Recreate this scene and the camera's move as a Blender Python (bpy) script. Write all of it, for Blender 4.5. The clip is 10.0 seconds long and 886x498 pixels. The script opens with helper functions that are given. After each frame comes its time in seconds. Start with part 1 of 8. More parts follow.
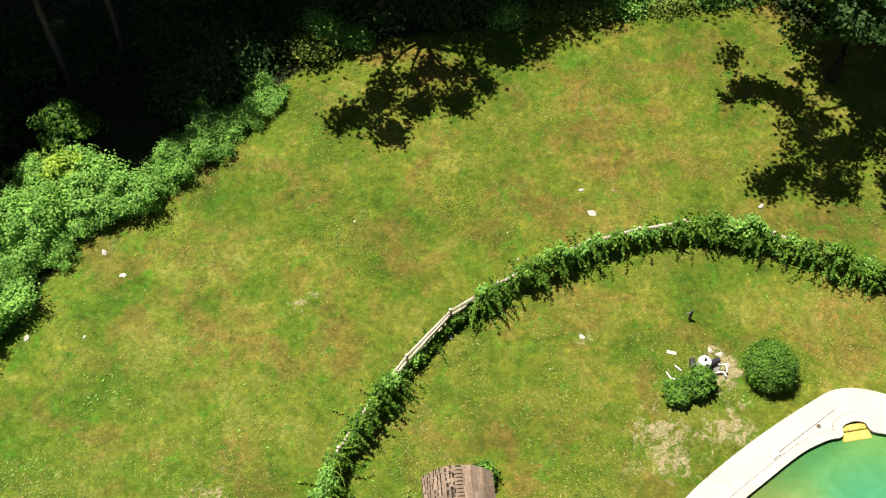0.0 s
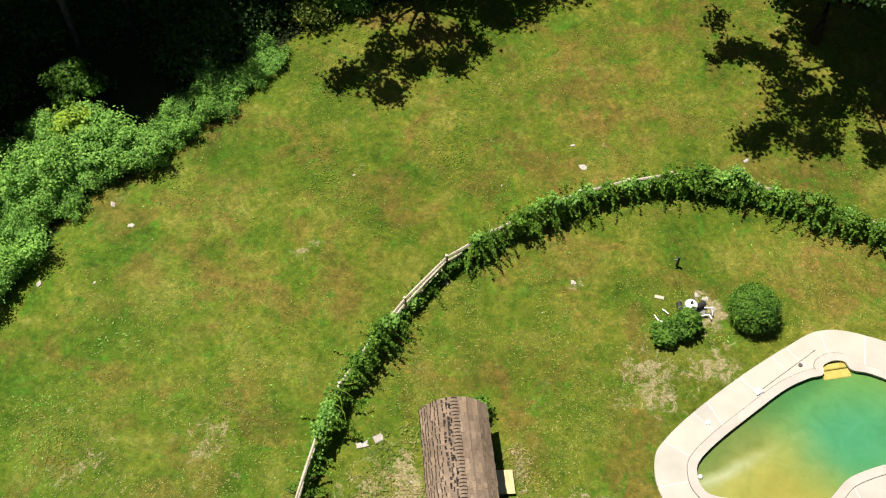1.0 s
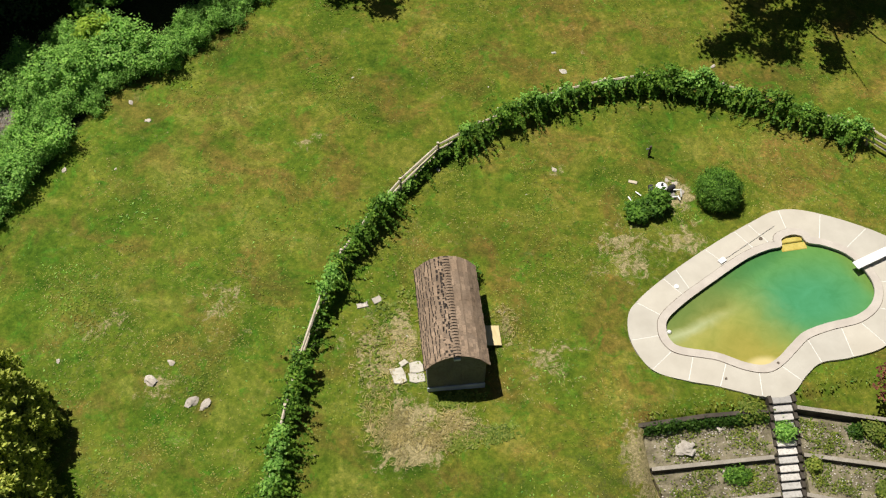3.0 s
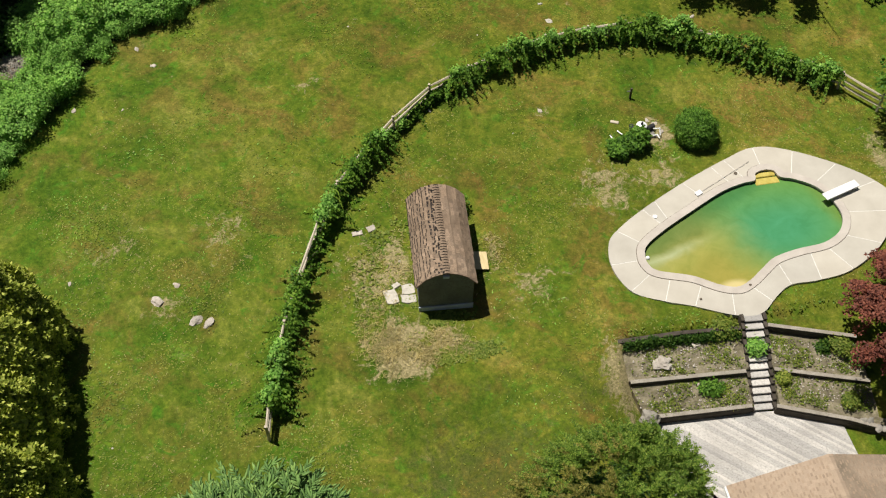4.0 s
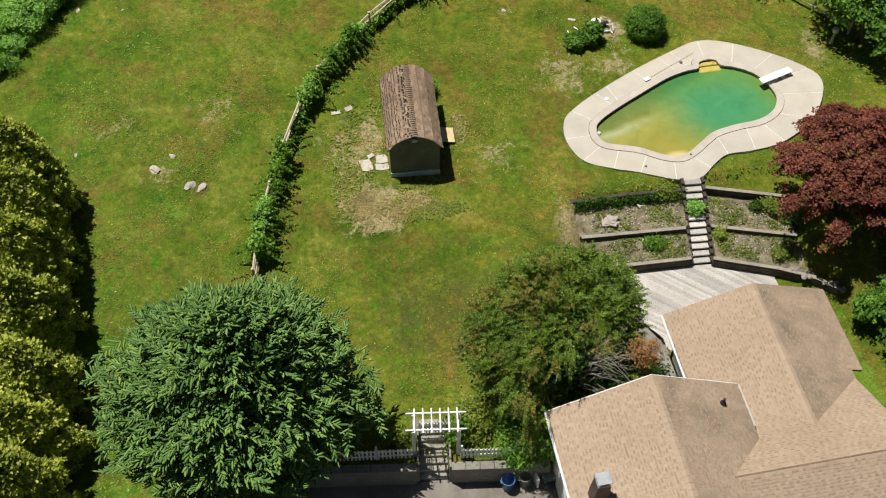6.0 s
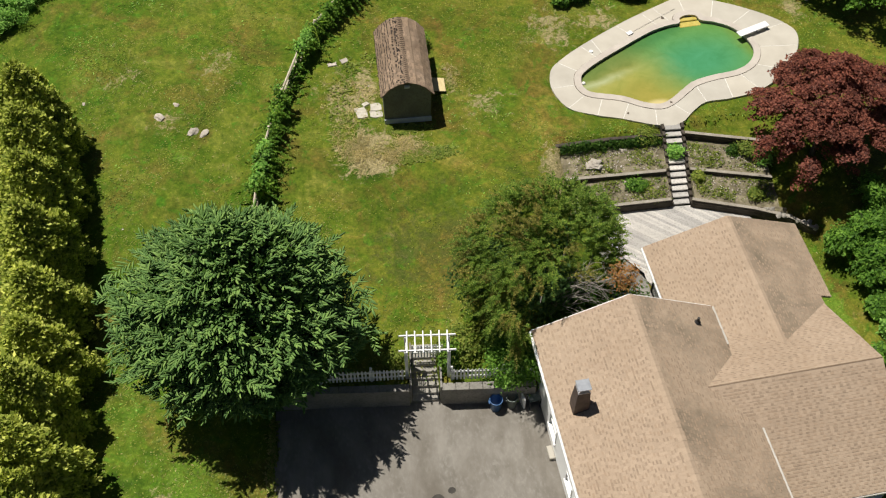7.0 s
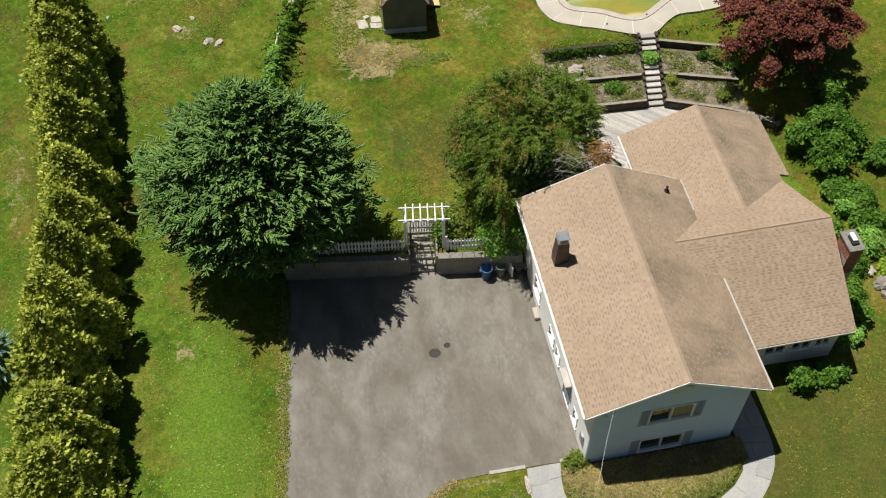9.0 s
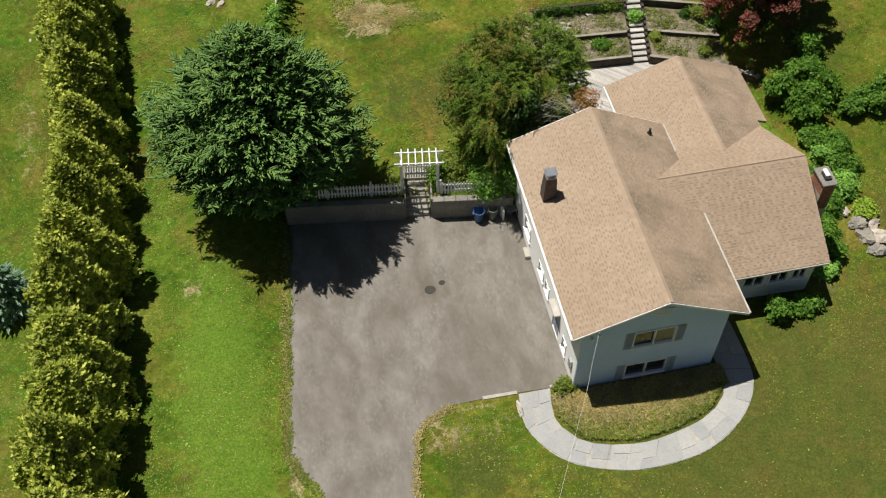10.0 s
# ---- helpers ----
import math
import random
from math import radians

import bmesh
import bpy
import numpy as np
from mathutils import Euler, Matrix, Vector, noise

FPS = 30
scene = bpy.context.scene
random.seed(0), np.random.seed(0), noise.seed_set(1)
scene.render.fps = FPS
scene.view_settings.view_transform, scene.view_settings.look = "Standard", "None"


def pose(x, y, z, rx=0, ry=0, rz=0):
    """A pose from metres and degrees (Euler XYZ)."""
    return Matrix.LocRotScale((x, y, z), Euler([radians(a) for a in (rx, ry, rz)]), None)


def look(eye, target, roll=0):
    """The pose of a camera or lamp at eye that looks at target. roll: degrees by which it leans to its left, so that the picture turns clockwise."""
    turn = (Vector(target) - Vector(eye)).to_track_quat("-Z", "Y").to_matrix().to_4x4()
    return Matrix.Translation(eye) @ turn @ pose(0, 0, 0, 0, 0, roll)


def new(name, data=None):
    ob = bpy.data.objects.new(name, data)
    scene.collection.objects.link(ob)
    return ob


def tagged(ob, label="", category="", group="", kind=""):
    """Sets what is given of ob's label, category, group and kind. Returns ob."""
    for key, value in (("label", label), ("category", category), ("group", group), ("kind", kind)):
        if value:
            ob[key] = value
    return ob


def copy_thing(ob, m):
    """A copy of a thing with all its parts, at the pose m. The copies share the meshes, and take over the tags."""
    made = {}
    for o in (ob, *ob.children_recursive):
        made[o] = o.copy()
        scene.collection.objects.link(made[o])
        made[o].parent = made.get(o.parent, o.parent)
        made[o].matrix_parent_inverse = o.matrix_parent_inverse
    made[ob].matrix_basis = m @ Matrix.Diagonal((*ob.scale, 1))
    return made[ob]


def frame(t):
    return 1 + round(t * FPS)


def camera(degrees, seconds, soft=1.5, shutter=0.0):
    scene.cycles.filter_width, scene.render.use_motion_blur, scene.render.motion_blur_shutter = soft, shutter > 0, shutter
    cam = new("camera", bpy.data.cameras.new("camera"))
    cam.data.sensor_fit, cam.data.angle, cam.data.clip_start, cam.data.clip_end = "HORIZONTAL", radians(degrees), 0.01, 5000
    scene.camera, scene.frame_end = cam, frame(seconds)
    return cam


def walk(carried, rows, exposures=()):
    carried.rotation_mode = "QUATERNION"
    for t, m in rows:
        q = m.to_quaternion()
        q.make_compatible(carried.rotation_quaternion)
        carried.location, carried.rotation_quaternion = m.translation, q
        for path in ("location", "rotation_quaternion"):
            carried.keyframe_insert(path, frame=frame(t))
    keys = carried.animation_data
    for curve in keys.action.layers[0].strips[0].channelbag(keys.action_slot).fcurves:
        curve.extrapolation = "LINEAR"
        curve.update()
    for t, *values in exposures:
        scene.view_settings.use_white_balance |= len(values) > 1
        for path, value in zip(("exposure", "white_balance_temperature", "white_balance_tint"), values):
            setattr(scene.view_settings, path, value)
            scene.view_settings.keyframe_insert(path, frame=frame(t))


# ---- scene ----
cam = camera(46.4, 10.0, soft=1.2)
PATH = [
    (0, (-6.219, 16.261, 42.155), (-6.03, 17.417, 40.534), -0.1),
    (0.5, (-6.406, 14.836, 42.179), (-6.215, 15.993, 40.559), -0.1),
    (1, (-6.634, 13.255, 42.191), (-6.441, 14.414, 40.572), -0.1),
    (1.5, (-6.991, 11.598, 42.174), (-6.791, 12.759, 40.559), 0.1),
    (2, (-7.399, 9.832, 42.121), (-7.192, 10.998, 40.509), 0.3),
    (2.5, (-7.715, 7.981, 42.144), (-7.503, 9.149, 40.534), 0.4),
    (4, (-8.34, 1.582, 42.235), (-8.123, 2.756, 40.631), 0.3),
    (4.5, (-8.441, -0.652, 42.241), (-8.221, 0.524, 40.639), 0.3),
    (5, (-8.428, -2.839, 42.245), (-8.207, -1.661, 40.644), 0.2),
    (5.5, (-8.384, -4.968, 42.293), (-8.164, -3.789, 40.692), 0.1),
    (7, (-8.843, -11.043, 42.511), (-8.618, -9.862, 40.913), 0.0),
    (7.5, (-9.163, -13.005, 42.581), (-8.936, -11.824, 40.983), -0.0),
    (8, (-9.508, -14.885, 42.707), (-9.278, -13.705, 41.109), -0.0),
    (8.5, (-9.889, -16.757, 42.837), (-9.657, -15.577, 41.239), 0.0),
    (9, (-10.221, -18.626, 43.033), (-9.99, -17.447, 41.434), -0.1),
    (9.5, (-10.541, -20.54, 43.131), (-10.311, -19.359, 41.533), -0.2),
    (10, (-10.965, -22.558, 43.112), (-10.724, -21.375, 41.517), -0.2),
]
walk(cam, [(t, look(eye, target, roll)) for t, eye, target, roll in PATH], [(0.0, 0.79), (0.5, 0.66), (1.0, 0.49), (1.5, 0.36), (2.5, 0.25), (4.5, 0.13), (10.0, 0.12)])

# ---- light ----
SUN_AZ, SUN_EL = 140.0, 71.0            # degrees: where the sun stands, from +x, and its height
sun_from = Vector((math.cos(radians(SUN_AZ)) * math.cos(radians(SUN_EL)), math.sin(radians(SUN_AZ)) * math.cos(radians(SUN_EL)), math.sin(radians(SUN_EL))))
world = bpy.data.worlds.new("sky")
scene.world = world
world.use_nodes = True
sky = world.node_tree.nodes.new("ShaderNodeTexSky")
sky.sky_type, sky.sun_disc = "NISHITA", False
sky.sun_elevation, sky.sun_rotation = radians(SUN_EL), radians(90 - SUN_AZ)
world.node_tree.links.new(sky.outputs[0], world.node_tree.nodes["Background"].inputs[0])
world.node_tree.nodes["Background"].inputs[1].default_value = 0.027
lamp = bpy.data.lights.new("sun", "SUN")
lamp.energy, lamp.angle, lamp.color = 5.0, radians(0.53), (1.0, 0.955, 0.87)
sun = new("sun", lamp)
sun.matrix_world = look(sun_from * 120, (0, 0, 0))

# ---- materials ----
def nodes_of(name):
    m = bpy.data.materials.new(name)
    m.use_nodes = True
    return m, m.node_tree.nodes, m.node_tree.links, m.node_tree.nodes["Principled BSDF"]


def ramp(ns, ls, source, stops):
    r = ns.new("ShaderNodeValToRGB")
    els = r.color_ramp.elements
    while len(els) < len(stops):
        els.new(0.5)
    for e, (at, c) in zip(els, stops):
        e.position, e.color = at, (*c, 1)
    ls.new(source, r.inputs[0])
    return r.outputs[0]


def noise_of(ns, ls, coords, scale, detail=4.0, rough=0.55, distort=0.0):
    n = ns.new("ShaderNodeTexNoise")
    n.inputs["Scale"].default_value, n.inputs["Detail"].default_value = scale, detail
    n.inputs["Roughness"].default_value, n.inputs["Distortion"].default_value = rough, distort
    ls.new(coords, n.inputs["Vector"])
    return n.outputs[0]


def mix(ns, ls, a, b, f, blend="MIX"):
    m = ns.new("ShaderNodeMix")
    m.data_type, m.blend_type = "RGBA", blend
    for sock, v in ((m.inputs[6], a), (m.inputs[7], b), (m.inputs[0], f)):
        if isinstance(v, bpy.types.NodeSocket):
            ls.new(v, sock)
        elif isinstance(v, (int, float)):
            sock.default_value = v
        else:
            sock.default_value = (*v, 1)
    return m.outputs[2]


def add_bump(ns, ls, bsdf, height, strength, distance):
    b = ns.new("ShaderNodeBump")
    b.inputs["Strength"].default_value, b.inputs["Distance"].default_value = strength, distance
    ls.new(height, b.inputs["Height"])
    ls.new(b.outputs[0], bsdf.inputs["Normal"])


def surface(name, c1, c2, c3=None, scale=1.0, fine=12.0, rough=0.8, bump=0.3, depth=0.01, spec=0.3, metal=0.0, vary=0.0, island=False, stretch=(1, 1, 1), local=False, tabs=False, stain=None):
    """A worn surface: two colours mixed at a large scale, a third in specks, grain in relief."""
    m, ns, ls, bsdf = nodes_of(name)
    tc = ns.new("ShaderNodeTexCoord") if local else ns.new("ShaderNodeNewGeometry")
    mp = ns.new("ShaderNodeMapping")
    mp.inputs["Scale"].default_value = stretch
    ls.new(tc.outputs["Object"] if local else tc.outputs["Position"], mp.inputs[0])
    co = mp.outputs[0]
    big, small = noise_of(ns, ls, co, scale), noise_of(ns, ls, co, fine, 6, 0.65)
    col = ramp(ns, ls, big, [(0.32, c1), (0.68, c2)])
    if c3 is not None:
        f = ramp(ns, ls, small, [(0.48, (0, 0, 0)), (0.72, (1, 1, 1))])
        col = mix(ns, ls, col, c3, f)
    if vary > 0:
        if island:
            g = ns.new("ShaderNodeNewGeometry")
            rnd = g.outputs["Random Per Island"]
        else:
            g = ns.new("ShaderNodeObjectInfo")
            rnd = g.outputs["Random"]
        lo, hi = 1 - vary, 1 + vary
        stops = [(0, (lo, lo, lo)), (1, (hi, hi * 0.98, hi * 0.95))]
        if tabs:
            stops = [(0.0, (0.95, 0.95, 0.94)), (1.0, (1.09, 1.09, 1.08))]
        col = mix(ns, ls, col, ramp(ns, ls, rnd, stops), 1.0, "MULTIPLY")
    if stain is not None:                         # algae and dirt in soft streaks
        blot = noise_of(ns, ls, co, 0.42, 6, 0.6, 0.5)
        col = mix(ns, ls, col, stain, ramp(ns, ls, blot, [(0.42, (0, 0, 0)), (0.66, (0.85, 0.85, 0.85))]))
    ls.new(col, bsdf.inputs["Base Color"])
    bsdf.inputs["Roughness"].default_value, bsdf.inputs["Metallic"].default_value = rough, metal
    bsdf.inputs["Specular IOR Level"].default_value = spec
    if bump:
        add_bump(ns, ls, bsdf, small, bump, depth)
    return m


def leafy(name, dark, mid, light, thin=0.42, rough=0.55, k=1.5):
    """Leaves: each one takes its own tone, and lets some light through."""
    m, ns, ls, bsdf = nodes_of(name)
    dark, mid, light = (tuple(k * v for v in c) for c in (dark, mid, light))
    g = ns.new("ShaderNodeNewGeometry")
    tone = ramp(ns, ls, g.outputs["Random Per Island"], [(0.0, dark), (0.45, mid), (1.0, light)])
    big = noise_of(ns, ls, g.outputs["Position"], 0.9, 3)
    col = mix(ns, ls, tone, ramp(ns, ls, big, [(0.3, (0.72, 0.75, 0.7)), (0.7, (1.2, 1.15, 1.0))]), 1.0, "MULTIPLY")
    ls.new(col, bsdf.inputs["Base Color"])
    bsdf.inputs["Roughness"].default_value, bsdf.inputs["Specular IOR Level"].default_value = rough, 0.15
    tr = ns.new("ShaderNodeBsdfTranslucent")
    ls.new(col, tr.inputs[0])
    sh = ns.new("ShaderNodeMixShader")
    sh.inputs[0].default_value = thin
    out = ns["Material Output"]
    ls.new(bsdf.outputs[0], sh.inputs[1])
    ls.new(tr.outputs[0], sh.inputs[2])
    ls.new(sh.outputs[0], out.inputs[0])
    return m


def lawn_material():
    """Mown grass: green, clover, rusty and straw patches at several sizes, with dry and wooded ground by attribute, the
    wooded ground darkened for shade.
    """
    m, ns, ls, bsdf = nodes_of("lawn")
    g = ns.new("ShaderNodeNewGeometry")
    co = g.outputs["Position"]
    grey = lambda v: (v, v, v)
    n0, n1 = noise_of(ns, ls, co, 0.07, 3, 0.5), noise_of(ns, ls, co, 0.40, 7, 0.68, 0.6)
    n2, n3 = noise_of(ns, ls, co, 2.4, 6, 0.72, 0.4), noise_of(ns, ls, co, 9.0, 5, 0.78)
    col = ramp(ns, ls, n1, [(0.30, (0.042, 0.086, 0.007)), (0.43, (0.078, 0.124, 0.010)), (0.54, (0.112, 0.140, 0.015)), (0.70, (0.186, 0.190, 0.036))])
    rust = noise_of(ns, ls, co, 0.36, 6, 0.62, 0.8)
    col = mix(ns, ls, col, (0.150, 0.099, 0.026), ramp(ns, ls, rust, [(0.50, grey(0.0)), (0.60, grey(0.45)), (0.72, grey(0.80))]))
    clover = noise_of(ns, ls, co, 0.95, 7, 0.74, 1.0)
    col = mix(ns, ls, col, (0.066, 0.155, 0.012), ramp(ns, ls, clover, [(0.54, grey(0.0)), (0.64, grey(0.85))]))
    straw = noise_of(ns, ls, co, 1.5, 8, 0.8, 0.6)
    col = mix(ns, ls, col, (0.290, 0.235, 0.105), ramp(ns, ls, straw, [(0.58, grey(0.0)), (0.72, grey(0.55))]))
    col = mix(ns, ls, col, ramp(ns, ls, n0, [(0.34, (0.86, 0.95, 0.85)), (0.5, (1.0, 1.0, 1.0)), (0.66, (1.08, 1.03, 1.1))]), 1.0, "MULTIPLY")
    col = mix(ns, ls, col, ramp(ns, ls, n2, [(0.30, (0.52, 0.62, 0.50)), (0.45, (0.88, 0.92, 0.86)), (0.58, (1.14, 1.10, 1.12)), (0.74, (1.78, 1.56, 1.7))]), 1.0, "MULTIPLY")
    n4 = noise_of(ns, ls, co, 4.6, 5, 0.7, 0.5)
    col = mix(ns, ls, col, ramp(ns, ls, n4, [(0.32, (0.76, 0.82, 0.73)), (0.5, (0.99, 0.99, 0.99)), (0.68, (1.29, 1.22, 1.23))]), 1.0, "MULTIPLY")
    broad = noise_of(ns, ls, co, 0.2, 5, 0.6, 0.8)
    col = mix(ns, ls, col, ramp(ns, ls, broad, [(0.30, (0.70, 0.80, 0.72)), (0.5, (1.0, 1.0, 1.0)), (0.70, (1.20, 1.10, 1.25))]), 1.0, "MULTIPLY")
    sep, east = ns.new("ShaderNodeSeparateXYZ"), ns.new("ShaderNodeMapRange")
    ls.new(co, sep.inputs[0])
    ls.new(sep.outputs["X"], east.inputs[0])
    east.inputs[1].default_value, east.inputs[2].default_value = -15.0, -4.0
    col = mix(ns, ls, col, ramp(ns, ls, east.outputs[0], [(0.0, (0.93, 1.02, 0.92)), (1.0, (1.06, 0.985, 0.97))]), 1.0, "MULTIPLY")        # greener grass to the west, rustier to the east
    ragged = noise_of(ns, ls, co, 1.6, 8, 0.8, 0.9)
    # wood: forest floor coloured near black, the deep tree shade put into it
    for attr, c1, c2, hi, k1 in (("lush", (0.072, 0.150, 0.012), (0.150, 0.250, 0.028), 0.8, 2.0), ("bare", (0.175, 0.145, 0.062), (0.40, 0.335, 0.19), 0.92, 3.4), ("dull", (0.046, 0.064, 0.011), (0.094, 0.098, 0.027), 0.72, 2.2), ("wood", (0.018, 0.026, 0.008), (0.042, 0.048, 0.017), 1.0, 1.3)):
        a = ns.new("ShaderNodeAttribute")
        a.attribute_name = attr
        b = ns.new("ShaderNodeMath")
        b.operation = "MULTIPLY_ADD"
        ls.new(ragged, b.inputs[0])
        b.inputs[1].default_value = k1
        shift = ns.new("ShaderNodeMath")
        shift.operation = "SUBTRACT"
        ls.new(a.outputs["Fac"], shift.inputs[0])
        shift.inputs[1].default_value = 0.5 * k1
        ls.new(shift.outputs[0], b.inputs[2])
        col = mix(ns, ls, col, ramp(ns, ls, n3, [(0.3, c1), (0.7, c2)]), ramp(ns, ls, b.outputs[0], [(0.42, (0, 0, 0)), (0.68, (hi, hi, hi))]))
    col = mix(ns, ls, col, ramp(ns, ls, n3, [(0.28, (0.72, 0.76, 0.66)), (0.5, (1, 1, 1)), (0.72, (1.42, 1.36, 1.28))]), 1.0, "MULTIPLY")
    ls.new(col, bsdf.inputs["Base Color"])
    bsdf.inputs["Roughness"].default_value, bsdf.inputs["Specular IOR Level"].default_value = 0.9, 0.12
    add_bump(ns, ls, bsdf, n3, 0.8, 0.05)
    return m


def water_material():
    """Algae water: ochre shallows with a pale streak, green sides, teal where it is deep."""
    m, ns, ls, bsdf = nodes_of("pool_water")
    g = ns.new("ShaderNodeNewGeometry")
    n = noise_of(ns, ls, g.outputs["Position"], 0.55, 5, 0.6, 0.8)

    def along(dx, dy, at, wobble):
        """Distance along a direction of the plan, with some wobble."""
        d = ns.new("ShaderNodeVectorMath")
        d.operation = "DOT_PRODUCT"
        ls.new(g.outputs["Position"], d.inputs[0])
        d.inputs[1].default_value = (dx, dy, 0)
        k = ns.new("ShaderNodeMath")
        k.operation = "MULTIPLY_ADD"
        ls.new(n, k.inputs[0])
        k.inputs[1].default_value = wobble
        k.inputs[2].default_value = -(at[0] * dx + at[1] * dy) - wobble / 2
        s = ns.new("ShaderNodeMath")
        s.operation = "ADD"
        ls.new(d.outputs["Value"], s.inputs[0])
        ls.new(k.outputs[0], s.inputs[1])
        return s.outputs[0]

    def ease(src, a, b, lo=0.0, hi=1.0):
        r = ns.new("ShaderNodeMapRange")
        r.interpolation_type = "SMOOTHSTEP"
        ls.new(src, r.inputs[0])
        for i, v in enumerate((a, b, lo, hi)):
            r.inputs[i + 1].default_value = v
        return r.outputs[0]

    def spot(c, rx, ry, a, b):
        mp = ns.new("ShaderNodeMapping")
        mp.vector_type = "TEXTURE"
        mp.inputs["Location"].default_value = (c[0], c[1], 2.0)
        mp.inputs["Scale"].default_value = (rx, ry, 1)
        ls.new(g.outputs["Position"], mp.inputs[0])
        q = ns.new("ShaderNodeVectorMath")
        q.operation = "LENGTH"
        ls.new(mp.outputs[0], q.inputs[0])
        return ease(q.outputs["Value"], a, b, 1.0, 0.0)
    u, w = along(0.90, 0.44, (6.8, 29.4), 1.3), along(0.44, -0.90, (6.8, 29.4), 1.0)
    shallow = ramp(ns, ls, ease(w, 0.0, 4.4), [(0.0, (0.125, 0.180, 0.045)), (0.10, (0.200, 0.225, 0.060)), (0.24, (0.285, 0.290, 0.080)), (0.42, (0.282, 0.282, 0.066)), (0.62, (0.272, 0.258, 0.056)), (1.0, (0.290, 0.258, 0.054))])
    streak = ns.new("ShaderNodeMath")
    streak.operation = "MULTIPLY"
    ls.new(ramp(ns, ls, ease(along(0.30, -0.95, (6.9, 28.55), 0.8), -0.55, 0.85), [(0.1, (0, 0, 0)), (0.5, (0.9, 0.9, 0.9)), (0.9, (0, 0, 0))]), streak.inputs[0])
    ls.new(ease(u, 0.6, 3.6, 1.0, 0.0), streak.inputs[1])
    shallow = mix(ns, ls, shallow, (0.350, 0.385, 0.200), streak.outputs[0])
    middle = mix(ns, ls, (0.112, 0.250, 0.058), (0.060, 0.175, 0.046), ease(along(0.44, -0.90, (6.8, 29.4), 0.5), 0.95, 0.15))
    deep = mix(ns, ls, middle, (0.060, 0.245, 0.108), spot((13.7, 29.3), 4.3, 3.0, 0.15, 1.15))
    deep = mix(ns, ls, deep, (0.125, 0.220, 0.048), ease(along(0.95, 0.30, (16.6, 30.4), 0.6), -0.7, 0.25))
    col = mix(ns, ls, shallow, deep, ease(along(0.90, 0.44, (6.8, 29.4), 1.8), 2.0, 5.6))
    col = mix(ns, ls, col, ramp(ns, ls, noise_of(ns, ls, g.outputs["Position"], 1.1, 6, 0.7, 0.8), [(0.32, (0.86, 0.90, 0.84)), (0.5, (1.0, 1.0, 1.0)), (0.70, (1.14, 1.09, 1.16))]), 1.0, "MULTIPLY")
    col = mix(ns, ls, col, (0.55, 0.46, 0.21), spot((10.35, 26.4), 0.95, 0.5, 0.35, 1.1))
    ls.new(col, bsdf.inputs["Base Color"])
    bsdf.inputs["Roughness"].default_value, bsdf.inputs["IOR"].default_value = 0.06, 1.33
    add_bump(ns, ls, bsdf, noise_of(ns, ls, g.outputs["Position"], 5.0, 2), 0.05, 0.01)
    return m


LAWN = lawn_material()
WATER = water_material()
ASPHALT = surface("asphalt", (0.165, 0.151, 0.130), (0.250, 0.232, 0.205), (0.262, 0.245, 0.218), 1.3, 7, 0.9, 0.35, 0.006, 0.2, stretch=(1, 0.55, 1), stain=(0.135, 0.119, 0.098))
CONCRETE = surface("concrete", (0.43, 0.40, 0.345), (0.505, 0.475, 0.415), (0.46, 0.43, 0.37), 0.9, 22, 0.85, 0.25, 0.004, 0.25, vary=0.05)
COPING = surface("coping_concrete", (0.44, 0.39, 0.34), (0.53, 0.48, 0.42), (0.40, 0.37, 0.33), 1.6, 30, 0.8, 0.25, 0.004)
JOINT = surface("joint_filler", (0.62, 0.60, 0.55), (0.72, 0.70, 0.65), None, 3, 30, 0.8, 0.1)
DARK_JOINT = surface("dark_joint", (0.10, 0.08, 0.06), (0.16, 0.13, 0.10), None, 3, 30, 0.9, 0.1)
STEPSTONE = surface("step_stone", (0.25, 0.235, 0.205), (0.35, 0.33, 0.29), (0.22, 0.205, 0.18), 1.2, 14, 0.9, 0.4, 0.01)
RETAIN = surface("wall_concrete", (0.19, 0.178, 0.158), (0.28, 0.265, 0.235), (0.14, 0.132, 0.115), 0.8, 9, 0.9, 0.4, 0.01)
# kept near black: the shade on the walls' south faces is in this colour
TIMBER = surface("weathered_timber", (0.042, 0.035, 0.028), (0.088, 0.075, 0.061), (0.060, 0.048, 0.037), 2.0, 14, 0.85, 0.5, 0.01, 0.2, vary=0.15)
CAPWOOD = surface("cap_wood", (0.25, 0.22, 0.18), (0.36, 0.325, 0.275), (0.20, 0.175, 0.14), 2.0, 14, 0.85, 0.5, 0.01, 0.2)
DECKWOOD = surface("grey_decking", (0.39, 0.372, 0.35), (0.52, 0.50, 0.475), (0.28, 0.268, 0.25), 0.6, 10, 0.8, 0.4, 0.006, 0.25, vary=0.22)
RAILWOOD = surface("pale_rail_wood", (0.42, 0.36, 0.27), (0.58, 0.51, 0.40), (0.33, 0.28, 0.21), 2.0, 18, 0.85, 0.5, 0.008)
# white siding with the gable's bluish skylit shade put into its colour
GABLE = surface("shade_tinted_siding", (0.52, 0.645, 0.86), (0.57, 0.69, 0.89), (0.49, 0.61, 0.82), 0.7, 8, 0.55, 0.1, 0.002, 0.4)
SIDING = surface("white_siding", (0.76, 0.76, 0.75), (0.82, 0.82, 0.81), (0.72, 0.72, 0.70), 0.7, 8, 0.55, 0.1, 0.002, 0.4)
GUTTER = surface("dull_gutter", (0.40, 0.37, 0.33), (0.52, 0.49, 0.44), None, 1.5, 12, 0.6, 0.1, 0.002)
